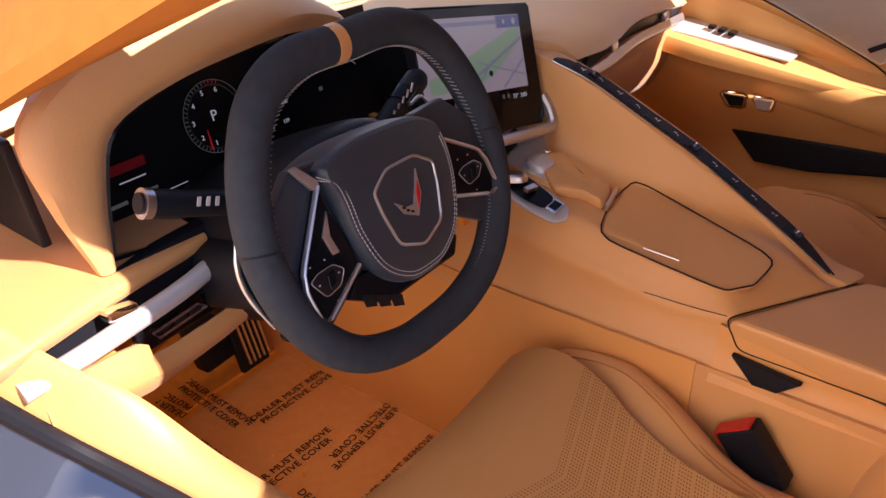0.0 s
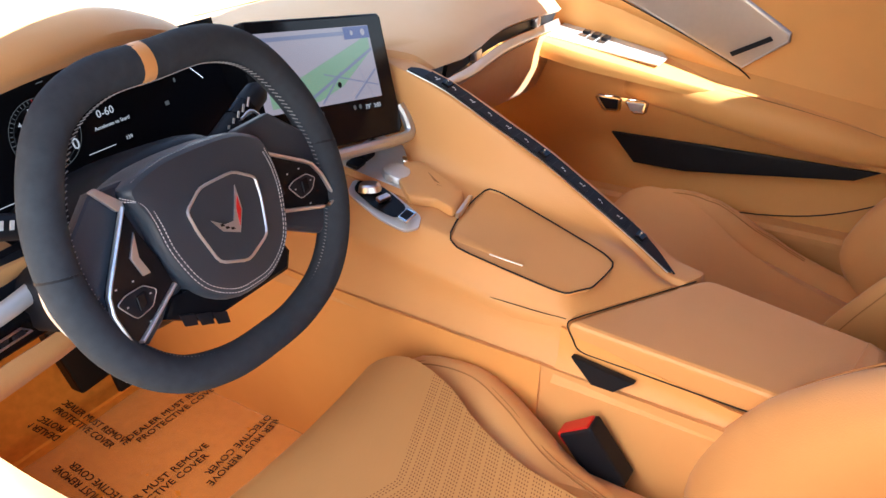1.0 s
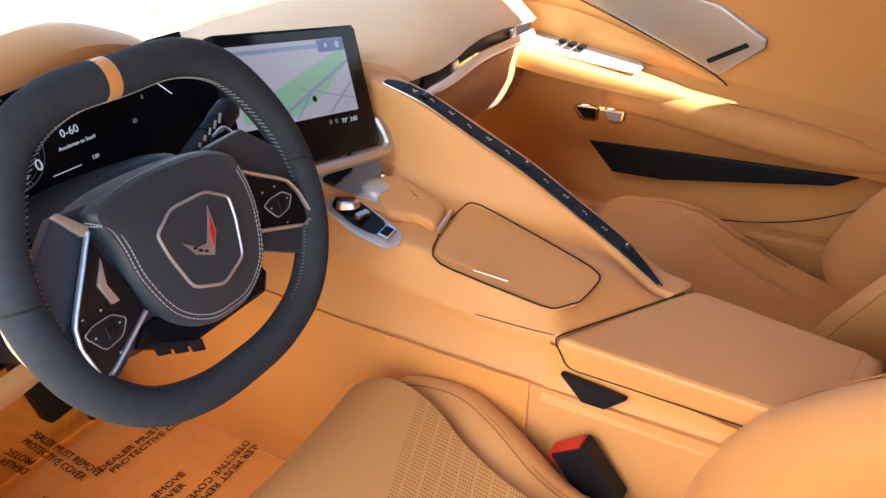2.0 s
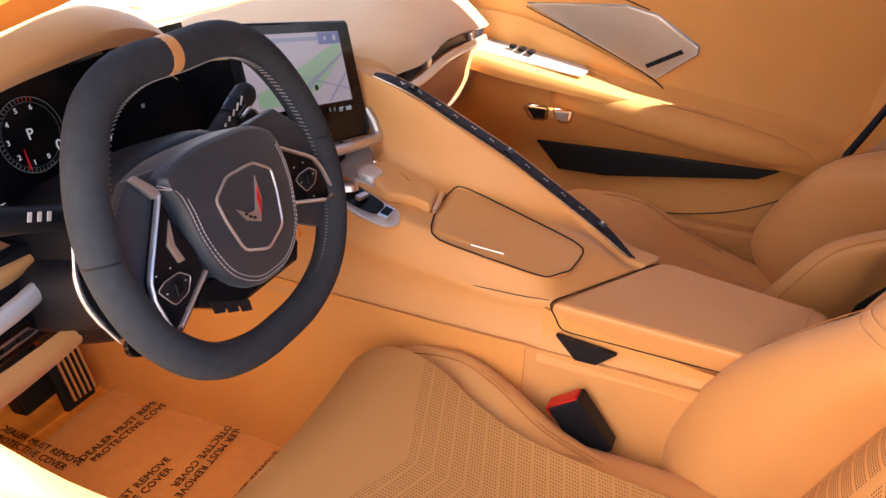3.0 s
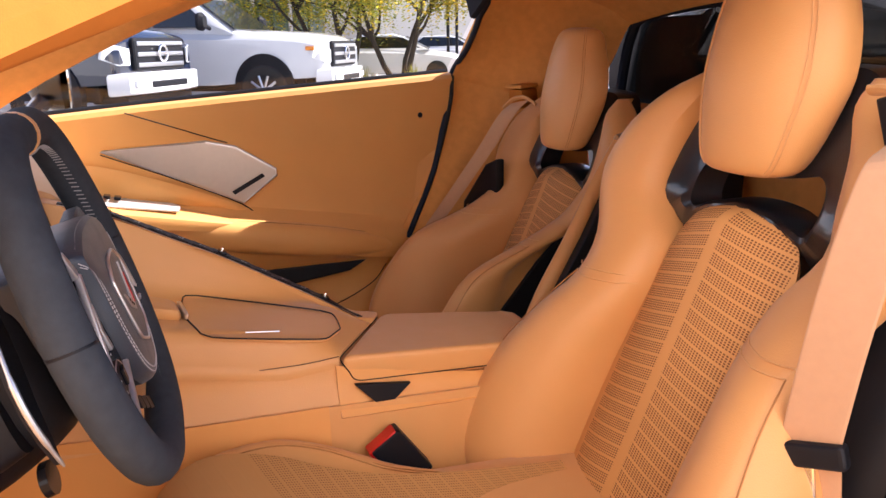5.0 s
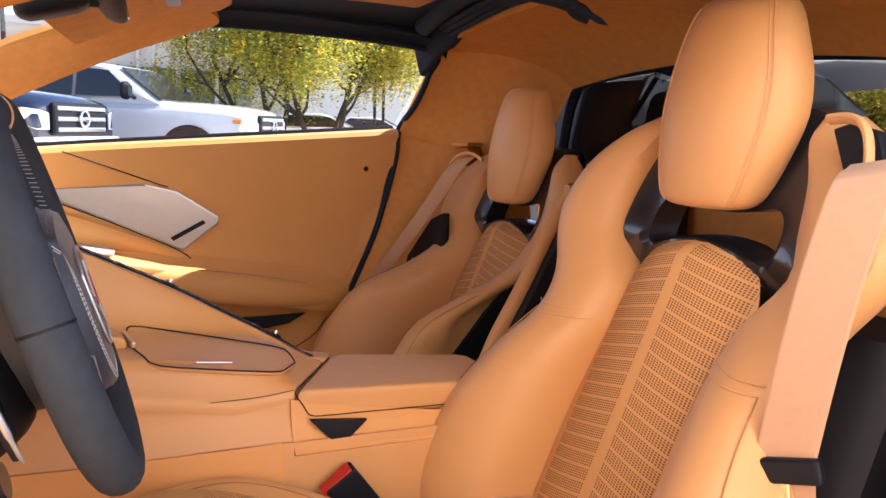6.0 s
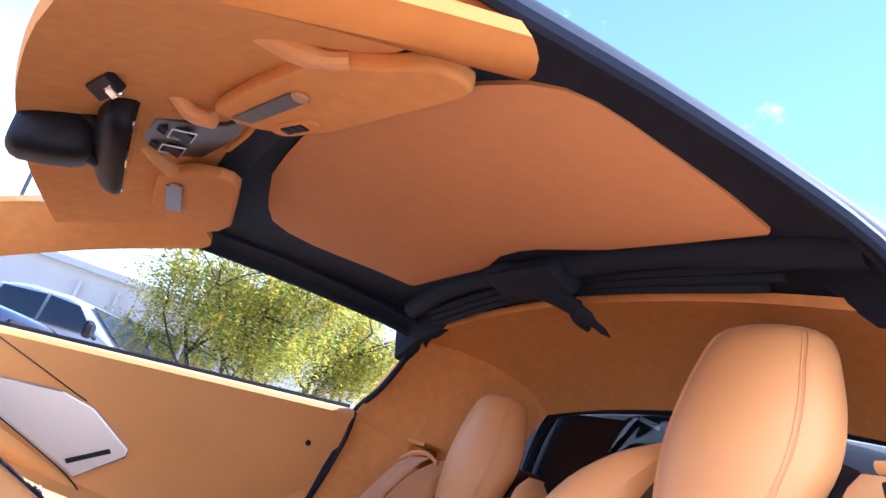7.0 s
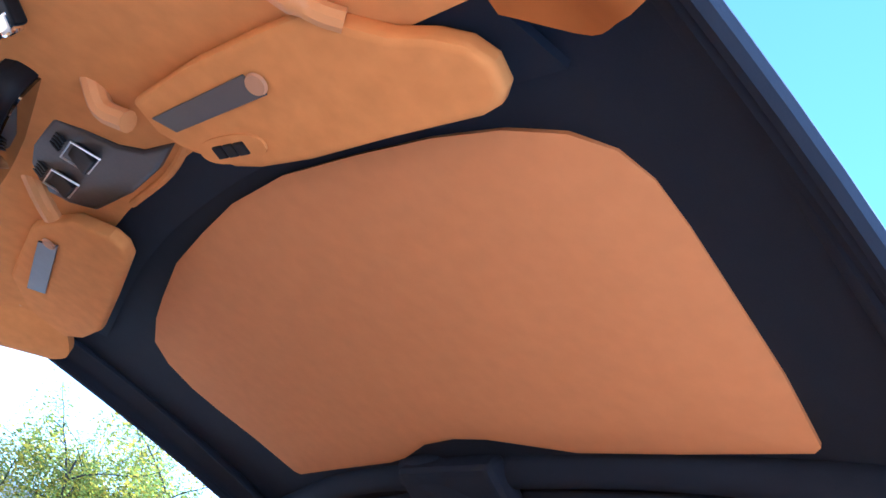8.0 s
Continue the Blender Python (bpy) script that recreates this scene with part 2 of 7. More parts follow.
# More saturated tan: the warm footwell bounce is put into the colour.
TAN_BOUNCE = leather("bounce_tinted_tan_leather", (0.72, 0.335, 0.088))


def round_corners(pts, k=0.2):
    """A closed flat line with its corners eased."""
    out = []
    for i, p in enumerate(pts):
        a, b = pts[i - 1], pts[(i + 1) % len(pts)]
        q = [(p[0] + (o[0] - p[0]) * k, p[1] + (o[1] - p[1]) * k) for o in (a, b)]
        m = ((q[0][0] + q[1][0]) / 4 + p[0] / 2, (q[0][1] + q[1][1]) / 4 + p[1] / 2)
        out += [q[0], m, q[1]]
    return out

# ---- the car's fixed inside ----
floor = link("floor", box((0, 0.05, 0.262), (1.28, 1.9, 0.03)), CARPET)
tagged(floor, "tan carpet on the footwell floor of the car", "floor", kind="structure")
part("passenger_sill", box((0.685, 0.05, 0.33), (0.09, 1.9, 0.16), 0.02, 3), TAN, floor)
part("heel_riser", skin([[(-0.56, 0.66, 0.278), (-0.14, 0.66, 0.278)], [(-0.56, 0.74, 0.30), (-0.14, 0.74, 0.30)], [(-0.56, 0.95, 0.56), (-0.14, 0.95, 0.56)]], 2, 4, 0.006), CARPET, floor)
part("tunnel_carpet", skin([[(-0.142, 1.0, 0.275), (-0.142, 0.3, 0.275), (-0.15, 0.02, 0.275), (-0.15, -0.1, 0.275)], [(-0.145, 1.0, 0.5), (-0.152, 0.3, 0.48), (-0.160, 0.02, 0.48), (-0.165, -0.1, 0.48)], [(-0.14, 1.0, 0.66), (-0.146, 0.3, 0.60), (-0.150, 0.02, 0.59), (-0.152, -0.1, 0.59)]], 4, 3, 0.004), TAN_BOUNCE, floor)

# console
STRIP = [(0.20, 0.832), (0.137, 0.811), (0.0, 0.742), (-0.13, 0.668), (-0.176, 0.638)]
def zs(y):
    if y < -0.176:
        return 0.638 + (y + 0.176) * 0.15
    for (a, za), (b, zb) in zip(STRIP, STRIP[1:]):
        if y >= b or (b, zb) == STRIP[-1]:
            return za + (zb - za) * (y - a) / (b - a)
def zt(y):
    return 0.680 + 0.16 * (y + 0.03) if y < 0.1 else 0.7008 + 0.25 * (y - 0.1)
console = thing("center_console", "tan leather centre console with a raised ridge of buttons", "console")
def drift(y):
    """How far the ridge leans towards the driver at its low end."""
    return -0.010 * (max(0.0, -y) / 0.12) ** 1.3
def rest_z(x, y):
    """The armrest's top."""
    return 0.646 + 0.06 * (y + 0.12) - 0.05 * (x + 0.131)
def end_line(x):
    """Where the console meets the armrest."""
    return -0.1195 - (min(max(x, -0.128), 0.040) + 0.128) * 0.555
def shell_row(y):
    """One cross-section of the console's top, y running to the slanted rear edge."""
    t, s = zt(y), zs(y)
    e = max(0.634, 0.676 if y > 0.19 else 0.655 + (y - 0.071) * 0.165)
    row = [(-0.128, e - 0.012), (-0.127, e), (-0.118, e + 0.012), (-0.106, t - 0.004), (-0.09, t), (-0.04, t + 0.001), (0.0, t + 0.006),
           (0.018, t + (s - t) * 0.30), (0.033, s - 0.007), (0.0375, s - 0.001), (0.042, s), (0.0625, s), (0.072, s - 0.001), (0.079, s - 0.008), (0.087, s - 0.06), (0.10, 0.55), (0.115, 0.27)]
    out = []
    for i, (x, z) in enumerate(row):
        yy = y
        if 4 <= i <= 13:
            x += drift(y) * min(1.0, (i - 3) / 4)
        if y < -0.05:
            k = (y + 0.05) / -0.145
            yy = -0.05 + k * (end_line(x) + 0.05)
            if i < 8:
                z += (zt(yy) - t) * 0.6
                fall = max(0.0, (k - 0.55) / 0.45) ** 1.6
                z += (min(z, rest_z(x, yy) + 0.001) - z) * fall
            elif i < 14:
                z += zs(yy) - s
        out.append((x, yy, z))
    return out
rows = [shell_row(y) for y in (0.30, 0.24, 0.2, 0.15, 0.1, 0.05, 0.0, -0.05, -0.08, -0.11, -0.135, -0.155, -0.17, -0.183, -0.195)]
rows.append([(x, y - 0.0012, z - 0.004) for x, y, z in rows[-1]])
rows.append([(x, y - 0.0016, z - 0.030) for x, y, z in rows[-2]])
part("upper_shell", skin(rows, 2, 2, 0.004), TAN, console)
part("side_panel", skin([[(-0.124, 0.34, 0.668), (-0.122, 0.19, 0.662), (-0.122, 0.07, 0.645), (-0.124, -0.03, 0.632), (-0.128, -0.12, 0.632)],
                         [(-0.128, 0.34, 0.63), (-0.126, 0.19, 0.63), (-0.126, 0.07, 0.615), (-0.13, -0.03, 0.61), (-0.132, -0.12, 0.61)],
                         [(-0.155, 0.34, 0.58), (-0.15, 0.19, 0.577), (-0.148, 0.07, 0.577), (-0.15, -0.03, 0.577), (-0.152, -0.12, 0.575)]], 3, 3, 0.005), TAN, console)
part("rear_side_panel", skin([[(-0.134, -0.115, 0.635), (-0.136, -0.3, 0.60), (-0.136, -0.6, 0.585)], [(-0.140, -0.115, 0.60), (-0.14, -0.3, 0.585), (-0.14, -0.6, 0.57)], [(-0.158, -0.115, 0.575), (-0.155, -0.3, 0.57), (-0.155, -0.6, 0.56)]], 2, 2, 0.004), TAN_BOUNCE, console)
part("lower_side", skin([[(-0.150, 0.0, 0.590), (-0.152, -0.3, 0.584), (-0.152, -0.7, 0.57)], [(-0.168, 0.0, 0.42), (-0.168, -0.3, 0.42), (-0.168, -0.7, 0.42)], [(-0.168, 0.0, 0.28), (-0.168, -0.3, 0.28), (-0.168, -0.7, 0.28)]], 2, 2, 0.006), TAN, console)
def on(x, y, up=0.0):
    """A place on the console's top."""
    return Vector((x, y, zt(y) + (0.006 * max(0, (x + 0.04) / 0.04) if x > -0.04 else 0) + up))
lid_line = round_corners([(-0.114, 0.041), (-0.045, 0.0605), (0.013, 0.056), (-0.027, -0.134), (-0.093, -0.131), (-0.1135, -0.108)], 0.20)
lid_line = [(p.x, p.y) for p in loop_spline([(x, y, 0) for x, y in lid_line], 2)]
def low(x, y, up):
    """A place near the console's rounded driver's edge."""
    p = on(x, y, up)
    p.z -= max(0.0, -0.100 - x) * 0.5
    return p
lid = part("lid", slab([low(x, y, 0.0016) for x, y in lid_line], 0.0032, 0.0014, 3), TAN, console)
part("lid_gap", tube([low((x + 0.048) * 1.010 - 0.048, (y + 0.04) * 1.006 - 0.04, 0.0032) for x, y in lid_line], 0.0010, 6, closed=True), BLACK, console)
part("armrest_gap", tube(catmull([(x, end_line(x) - 0.0022, rest_z(x, end_line(x)) - 0.0030) for x in (0.034, -0.01, -0.05, -0.09, -0.118)] + [(-0.1318, -0.1215, 0.6405), (-0.1364, -0.1298, 0.6268), (-0.1368, -0.1394, 0.6134), (-0.1366, -0.165, 0.6108), (-0.1364, -0.2027, 0.6095), (-0.1364, -0.255, 0.6073), (-0.1363, -0.313, 0.6053), (-0.136, -0.38, 0.6035)], 4), 0.0008, 6), BLACK, console)
part("shell_gap", tube(catmull([(-0.1262, 0.02, 0.6395), (-0.1262, -0.030, 0.6399), (-0.1262, -0.0796, 0.6401), (-0.1318, -0.1195, 0.6462)], 4), 0.0005, 6), BLACK, console)
part("lid_pull", tube([low(-0.107, -0.011, 0.0046), low(-0.104, -0.052, 0.0046)], 0.0010, 8), CHROME, lid, "chrome pull bar")
def strip_row(y, a, b):
    return [(x + drift(y), y, zs(y) + dz) for x, dz in ((a, 0.0006), (a + 0.0012, 0.0026), (b - 0.0012, 0.0026), (b, 0.0006))]
strip = part("button_strip", skin([strip_row(y, a, b) for y, a, b in ((0.196, 0.0415, 0.052), (0.185, 0.0415, 0.0625), (0.168, 0.0415, 0.0655), (0.137, 0.0415, 0.0655), (0.07, 0.0415, 0.0655), (0.0, 0.0415, 0.0655), (-0.065, 0.0415, 0.0655), (-0.13, 0.0415, 0.0655), (-0.155, 0.0415, 0.0635), (-0.172, 0.0415, 0.057), (-0.183, 0.0415, 0.048))], 1, 2, 0.003), BLACK, console, "glossy black strip of climate buttons")
part("strip_trim", tube(catmull([(0.0402 + drift(y), y, zs(y) + 0.0006) for y in (0.196, 0.137, 0.07, 0.0, -0.06, -0.13, -0.18)], 4), 0.0007, 6), CHROME, console)
part("strip_edge", tube(catmull([(0.0668 + drift(y), y, zs(y) + 0.0006) for y in (0.175, 0.137, 0.07, 0.0, -0.06, -0.13)] + [(0.0585 + drift(-0.165), -0.165, zs(-0.165)), (0.0445 + drift(-0.186), -0.187, zs(-0.187))], 4), 0.0011, 6), BLACK, console)
ROCK = math.degrees(math.atan(0.53))
for i in range(12):
    y = 0.160 - i * 0.0265
    part("button", box((0.0535 + drift(y), y, zs(y) + 0.0028), (0.0180, 0.0245, 0.0016), 0.0005, 1, (ROCK, 0, 0)), BLACK, strip)
for y in (0.141, 0.0, -0.137):
    knob = part("toggle", box((0.0535 + drift(y), y, zs(y) + 0.0045), (0.016, 0.012, 0.004), 0.0015, 2, (ROCK, 0, 0)), GLOSS, strip, "black temperature toggle with a bright bar")
    part("toggle_bar", box((0.0535 + drift(y), y, zs(y) + 0.0075), (0.0025, 0.003, 0.006), 0.0008, 2, (ROCK, 0, 0)), BRIGHT, knob)
for i in range(12):
    y = 0.156 - i * 0.0265
    if min(abs(y - q) for q in (0.141, 0.0, -0.137)) > 0.010:
        dx = 0.0535 + drift(y)
        part("icon", box((dx, y, zs(y) + 0.0038), (0.0066, 0.0014, 0.0005), rot=(ROCK, 0, 30 if i % 2 else -25)), THREAD, strip)
        part("icon", box((dx + 0.0012, y + 0.0035, zs(y + 0.0035) + 0.0038), (0.0020, 0.0040, 0.0005), rot=(ROCK, 0, 10)), THREAD, strip)

# controls in front of the lid
plate_line = round_corners([(-0.112, 0.190), (-0.088, 0.196), (-0.074, 0.154), (-0.092, 0.092), (-0.111, 0.084), (-0.121, 0.098), (-0.122, 0.136)], 0.22)
selector = thing("gear_selector", "chrome trimmed gear selector plate on the console", "gear selector")
part("plate", slab([low(x, y, 0.003) for x, y in plate_line], 0.004, 0.0015), SILVER, selector)
part("inset", slab([low(x * 0.74 - 0.0255, y * 0.70 + 0.049, 0.0072) for x, y in plate_line], 0.0015, 0.0006), GLOSS, selector)
part("switch", loft([oval(low(-0.097, 0.165, h), (0.85, 0.5, 0), (-0.5, 0.85, 0), a, b, 18, 3) for h, a, b in ((0.006, 0.011, 0.015), (0.013, 0.010, 0.013), (0.015, 0.007, 0.010))]), CHROME, selector)
part("pull_tab", box(low(-0.103, 0.140, 0.0105), (0.018, 0.009, 0.006), 0.002, 2, (10, 0, -15)), CHROME, selector)
part("park_button", box(low(-0.1065, 0.1035, 0.0085), (0.013, 0.012, 0.003), 0.001, 2, (9, -20, -14)), GLOSS, selector)
part("park_frame", box(low(-0.1065, 0.1035, 0.0075), (0.018, 0.016, 0.003), 0.001, 2, (9, -20, -14)), BRIGHT, selector)
spar = link("console_spar", slab([on(-0.092, 0.235, 0.004), on(-0.082, 0.235, 0.008), on(-0.064, 0.125, 0.006), on(-0.074, 0.118, 0.003)], 0.005, 0.002), TAN)
tagged(spar, "slim tan leather spar beside the gear selector", "console trim")
tray = thing("mode_panel", "silver panel with black drive mode buttons", "control panel")
part("base", slab([on(-0.086, 0.232, 0.005), on(0.022, 0.232, 0.008), on(0.022, 0.200, 0.007), on(-0.058, 0.118, 0.003), on(-0.074, 0.128, 0.003)], 0.004, 0.0015), SILVER, tray)
for k in range(3):
    part("button", box(on(-0.070 + k * 0.025, 0.206 + k * 0.004, 0.013), (0.022, 0.018, 0.006), 0.002, 2, (14, 0, 8)), BLACK, tray)
dial = part("dial", loft([oval(on(-0.046, 0.160, h), (1, 0, 0), (0, 1, 0.2), r, r, 28) for h, r in ((0.004, 0.019), (0.012, 0.019), (0.015, 0.017), (0.0155, 0.011))]), SILVER, tray, "satin metal rotary dial")
rest = thing("wrist_rest", "tan leather wrist rest embossed with a mark", "wrist rest")
rest_line = round_corners([(-0.024, 0.166), (-0.007, 0.150), (-0.013, 0.125), (-0.027, 0.068), (-0.070, 0.060), (-0.064, 0.092), (-0.082, 0.119), (-0.058, 0.150)], 0.22)
rest_line = [(p.x, p.y) for p in loop_spline([(x, y, 0) for x, y in rest_line], 2)]
def dome(k, h):
    return [on(-0.040 + (x + 0.040) * k, 0.110 + (y - 0.110) * k, h) for x, y in rest_line]
part("pad", loft([dome(0.96, 0.001), dome(1.0, 0.004), dome(1.0, 0.0095), dome(0.975, 0.0125), dome(0.92, 0.014), dome(0.60, 0.0148), dome(0.2, 0.015)]), TAN, rest)
part("cap", slab([on(-0.026, 0.0665, 0.003), on(-0.070, 0.0585, 0.003), on(-0.071, 0.0535, 0.003), on(-0.060, 0.0545, 0.003), on(-0.024, 0.0615, 0.003)], 0.008, 0.0015), CHROME, rest)
part("tab", box(on(-0.016, 0.168, 0.010), (0.016, 0.008, 0.004), 0.002, 2, (14, 0, 35)), BRIGHT, rest)
for side in (-1, 1):
    part("embossed_mark", slab([on(-0.034 + side * a, 0.112 + b + side * 0.004, 0.0150) for a, b in ((0.0015, -0.012), (0.0035, -0.006), (0.010, 0.010), (0.0065, 0.004), (0.0015, -0.004))], 0.0006), TAN_THREAD, rest)

armrest = thing("armrest", "padded tan leather armrest lid behind the console", "armrest")
pad_line = [(-0.1345, -0.1225), (-0.09, -0.1465), (-0.045, -0.1705), (0.0, -0.1955), (0.034, -0.2145), (0.042, -0.222), (0.045, -0.235), (0.018, -0.405), (0.006, -0.421), (-0.020, -0.421), (-0.1345, -0.400)]
part("pad", slab([(x, y, rest_z(x, y) - 0.036) for x, y in pad_line], 0.036, 0.0085, 4, way=(-0.01, 0.0, 1)), TAN, armrest)
part("rear_fold", slab([(-0.048, -0.392, rest_z(-0.048, -0.392) - 0.020), (0.016, -0.400, rest_z(0.016, -0.40) - 0.020), (0.014, -0.4225, 0.594), (-0.050, -0.4225, 0.594)], 0.0215, 0.004, 3, way=(0, 0, 1)), TAN, armrest)
part("base", slab([(-0.128, -0.14, 0.28), (-0.128, -0.14, 0.605), (-0.128, -0.7, 0.578), (-0.128, -0.7, 0.28)], 0.160, 0.004), TAN, armrest)
part("rear_cap", slab([(-0.13, -0.425, 0.585), (0.040, -0.425, 0.585), (0.040, -0.62, 0.575), (-0.13, -0.62, 0.575)], 0.030, 0.012, 4), TAN, armrest)
part("notch", slab([(-0.1405, -0.134, 0.612), (-0.1425, -0.160, 0.585), (-0.1425, -0.185, 0.585), (-0.1415, -0.207, 0.604)], 0.010, 0.002), BLACK, armrest, "black finger notch")

buckle = thing("belt_buckle", "black seat belt buckle with a red release button", "seat belt buckle")
part("housing", slab([(-0.166, -0.142, 0.538), (-0.166, -0.178, 0.563), (-0.166, -0.222, 0.503), (-0.166, -0.188, 0.477)], -0.026, 0.004, 3), BLACK, buckle)
part("button", slab([(-0.1685, -0.139, 0.5365), (-0.1685, -0.173, 0.5625), (-0.1685, -0.183, 0.549), (-0.1685, -0.149, 0.524)], -0.021, 0.002, 2), RED, buckle, "red release button")
part("stalk", tube([(-0.182, -0.2, 0.49), (-0.182, -0.235, 0.44), (-0.185, -0.27, 0.38)], 0.012, 8), BLACK, buckle)

# dashboard
dash = thing("dashboard", "tan leather dashboard with a stitched top pad", "dashboard")
part("top_pad", skin([[(x, 0.685, 0.80) for x in (-0.60, -0.45, -0.13, 0.0, 0.35, 0.69)],
                      [(x, 0.682, 0.862 if x > -0.55 else 0.825) for x in (-0.59, -0.45, -0.13, 0.0, 0.35, 0.68)],
                      [(x, 0.662, 0.880 if x > -0.55 else 0.835) for x in (-0.59, -0.45, -0.13, 0.0, 0.35, 0.675)],
                      [(-0.585, 0.60, 0.835), (-0.45, 0.60, 0.88), (-0.13, 0.60, 0.885), (0.0, 0.58, 0.885), (0.35, 0.57, 0.885), (0.66, 0.53, 0.878)],
                      [(-0.575, 0.47, 0.83), (-0.45, 0.50, 0.87), (-0.13, 0.46, 0.888), (0.0, 0.42, 0.892), (0.33, 0.42, 0.895), (0.655, 0.42, 0.872)],
                      [(-0.57, 0.42, 0.80), (-0.45, 0.49, 0.85), (-0.13, 0.43, 0.87), (0.005, 0.285, 0.868), (0.33, 0.29, 0.868), (0.645, 0.32, 0.83)],
                      [(-0.565, 0.40, 0.79), (-0.35, 0.48, 0.82), (-0.12, 0.42, 0.84), (0.07, 0.215, 0.845), (0.34, 0.235, 0.838), (0.64, 0.275, 0.797)],
                      [(-0.56, 0.39, 0.77), (-0.35, 0.48, 0.80), (-0.11, 0.42, 0.80), (0.10, 0.190, 0.818), (0.35, 0.216, 0.814), (0.635, 0.252, 0.778)]], 4, 4, 0.008), TAN_SKYLIT, dash)
part("pad_stitching", tube(catmull([(-0.25, 0.55, 0.892), (0.05, 0.47, 0.896), (0.33, 0.44, 0.899), (0.62, 0.44, 0.88)], 8), 0.0012, 6), TAN_THREAD, dash)
part("speaker_cover", loft([[Vector((0.16 + 0.10 * math.cos(a) * r, 0.62 + 0.05 * math.sin(a) * r, 0.8835 + h)) for a in [2 * math.pi * k / 28 for k in range(28)]] for r, h in ((1, 0), (1, 0.004), (0.92, 0.005))]), TAN_SKYLIT, dash)
part("step", skin([[(-0.62, 0.60, 0.882), (-0.40, 0.60, 0.893), (-0.15, 0.57, 0.897), (-0.02, 0.50, 0.893)], [(-0.60, 0.50, 0.885), (-0.40, 0.52, 0.902), (-0.18, 0.50, 0.902), (-0.04, 0.45, 0.892)], [(-0.58, 0.48, 0.87), (-0.40, 0.50, 0.880), (-0.18, 0.48, 0.885), (-0.05, 0.43, 0.88)]], 4, 3, 0.006), TAN_SKYLIT, dash)
# passenger vent
vent = part("air_vent", skin([[(0.13, 0.196, 0.815), (0.35, 0.226, 0.811), (0.62, 0.26, 0.777)], [(0.135, 0.206, 0.79), (0.35, 0.236, 0.788), (0.62, 0.27, 0.757)]], 4, 1, 0.006), BLACK, dash, "black slot air vent")
part("vent_trim", skin([[(0.125, 0.190, 0.795), (0.22, 0.205, 0.788), (0.35, 0.222, 0.787), (0.50, 0.243, 0.772), (0.645, 0.262, 0.757)], [(0.12, 0.186, 0.786), (0.22, 0.20, 0.775), (0.35, 0.218, 0.773), (0.50, 0.239, 0.758), (0.648, 0.259, 0.742)], [(0.115, 0.20, 0.77), (0.22, 0.215, 0.762), (0.35, 0.232, 0.76), (0.50, 0.254, 0.747), (0.648, 0.275, 0.733)]], 4, 3, 0.004), SATIN, dash, "satin metal vent trim")
for x, y, z in ((0.235, 0.206, 0.800), (0.50, 0.238, 0.785)):
    part("vent_tab", box((x, y, z), (0.022, 0.012, 0.016), 0.003, 2, (0, 0, 8)), CHROME, vent)
part("lower_pad", skin([[(0.105, 0.215, 0.785), (0.30, 0.235, 0.768), (0.48, 0.255, 0.752), (0.65, 0.28, 0.735)],
                        [(0.10, 0.23, 0.75), (0.30, 0.25, 0.735), (0.48, 0.265, 0.72), (0.65, 0.29, 0.70)],
                        [(0.10, 0.27, 0.70), (0.30, 0.28, 0.69), (0.48, 0.28, 0.68), (0.65, 0.30, 0.655)],
                        [(0.10, 0.33, 0.64), (0.30, 0.34, 0.625), (0.48, 0.34, 0.615), (0.65, 0.34, 0.60)],
                        [(0.10, 0.48, 0.60), (0.30, 0.48, 0.59), (0.48, 0.48, 0.58), (0.65, 0.46, 0.57)]], 4, 4, 0.008), TAN, dash)
part("glove_box_lid", skin([[(0.16, 0.222, 0.765), (0.30, 0.238, 0.752), (0.44, 0.252, 0.738)], [(0.165, 0.235, 0.735), (0.30, 0.247, 0.722), (0.43, 0.256, 0.712)], [(0.17, 0.256, 0.705), (0.30, 0.265, 0.695), (0.40, 0.268, 0.688)]], 3, 3, 0.004), TAN, dash)
part("kick_wall", skin([[(0.11, 0.5, 0.6), (0.66, 0.5, 0.6)], [(0.11, 0.85, 0.45), (0.66, 0.85, 0.45)], [(0.11, 0.75, 0.28), (0.66, 0.75, 0.28)]], 2, 2, 0.006), CARPET, dash)
part("firewall", skin([[(-0.68, 0.97, 0.27), (0.68, 0.97, 0.27)], [(-0.68, 0.98, 0.55), (0.68, 0.98, 0.55)], [(-0.68, 0.98, 0.75), (0.68, 0.98, 0.75)]], 1, 1, 0.01), CARPET, dash)
# instrument hood
inner = [(-0.548, 0.300, 0.795), (-0.536, 0.300, 0.86), (-0.515, 0.300, 0.905), (-0.45, 0.300, 0.926), (-0.367, 0.302, 0.934), (-0.30, 0.31, 0.934), (-0.24, 0.33, 0.922), (-0.19, 0.35, 0.905)]
lip = [(-0.558, 0.284, 0.79), (-0.556, 0.282, 0.865), (-0.533, 0.280, 0.922), (-0.46, 0.278, 0.948), (-0.37, 0.278, 0.957), (-0.295, 0.29, 0.955), (-0.225, 0.318, 0.935), (-0.17, 0.345, 0.91)]
crest = [(-0.570, 0.292, 0.790), (-0.592, 0.290, 0.865), (-0.592, 0.292, 0.935), (-0.505, 0.298, 0.980), (-0.385, 0.305, 0.986), (-0.295, 0.325, 0.975), (-0.205, 0.355, 0.94), (-0.15, 0.385, 0.905)]
back = [(-0.545, 0.34, 0.78), (-0.560, 0.345, 0.86), (-0.550, 0.37, 0.915), (-0.48, 0.40, 0.945), (-0.385, 0.42, 0.96), (-0.29, 0.43, 0.945), (-0.20, 0.44, 0.92), (-0.13, 0.45, 0.89)]
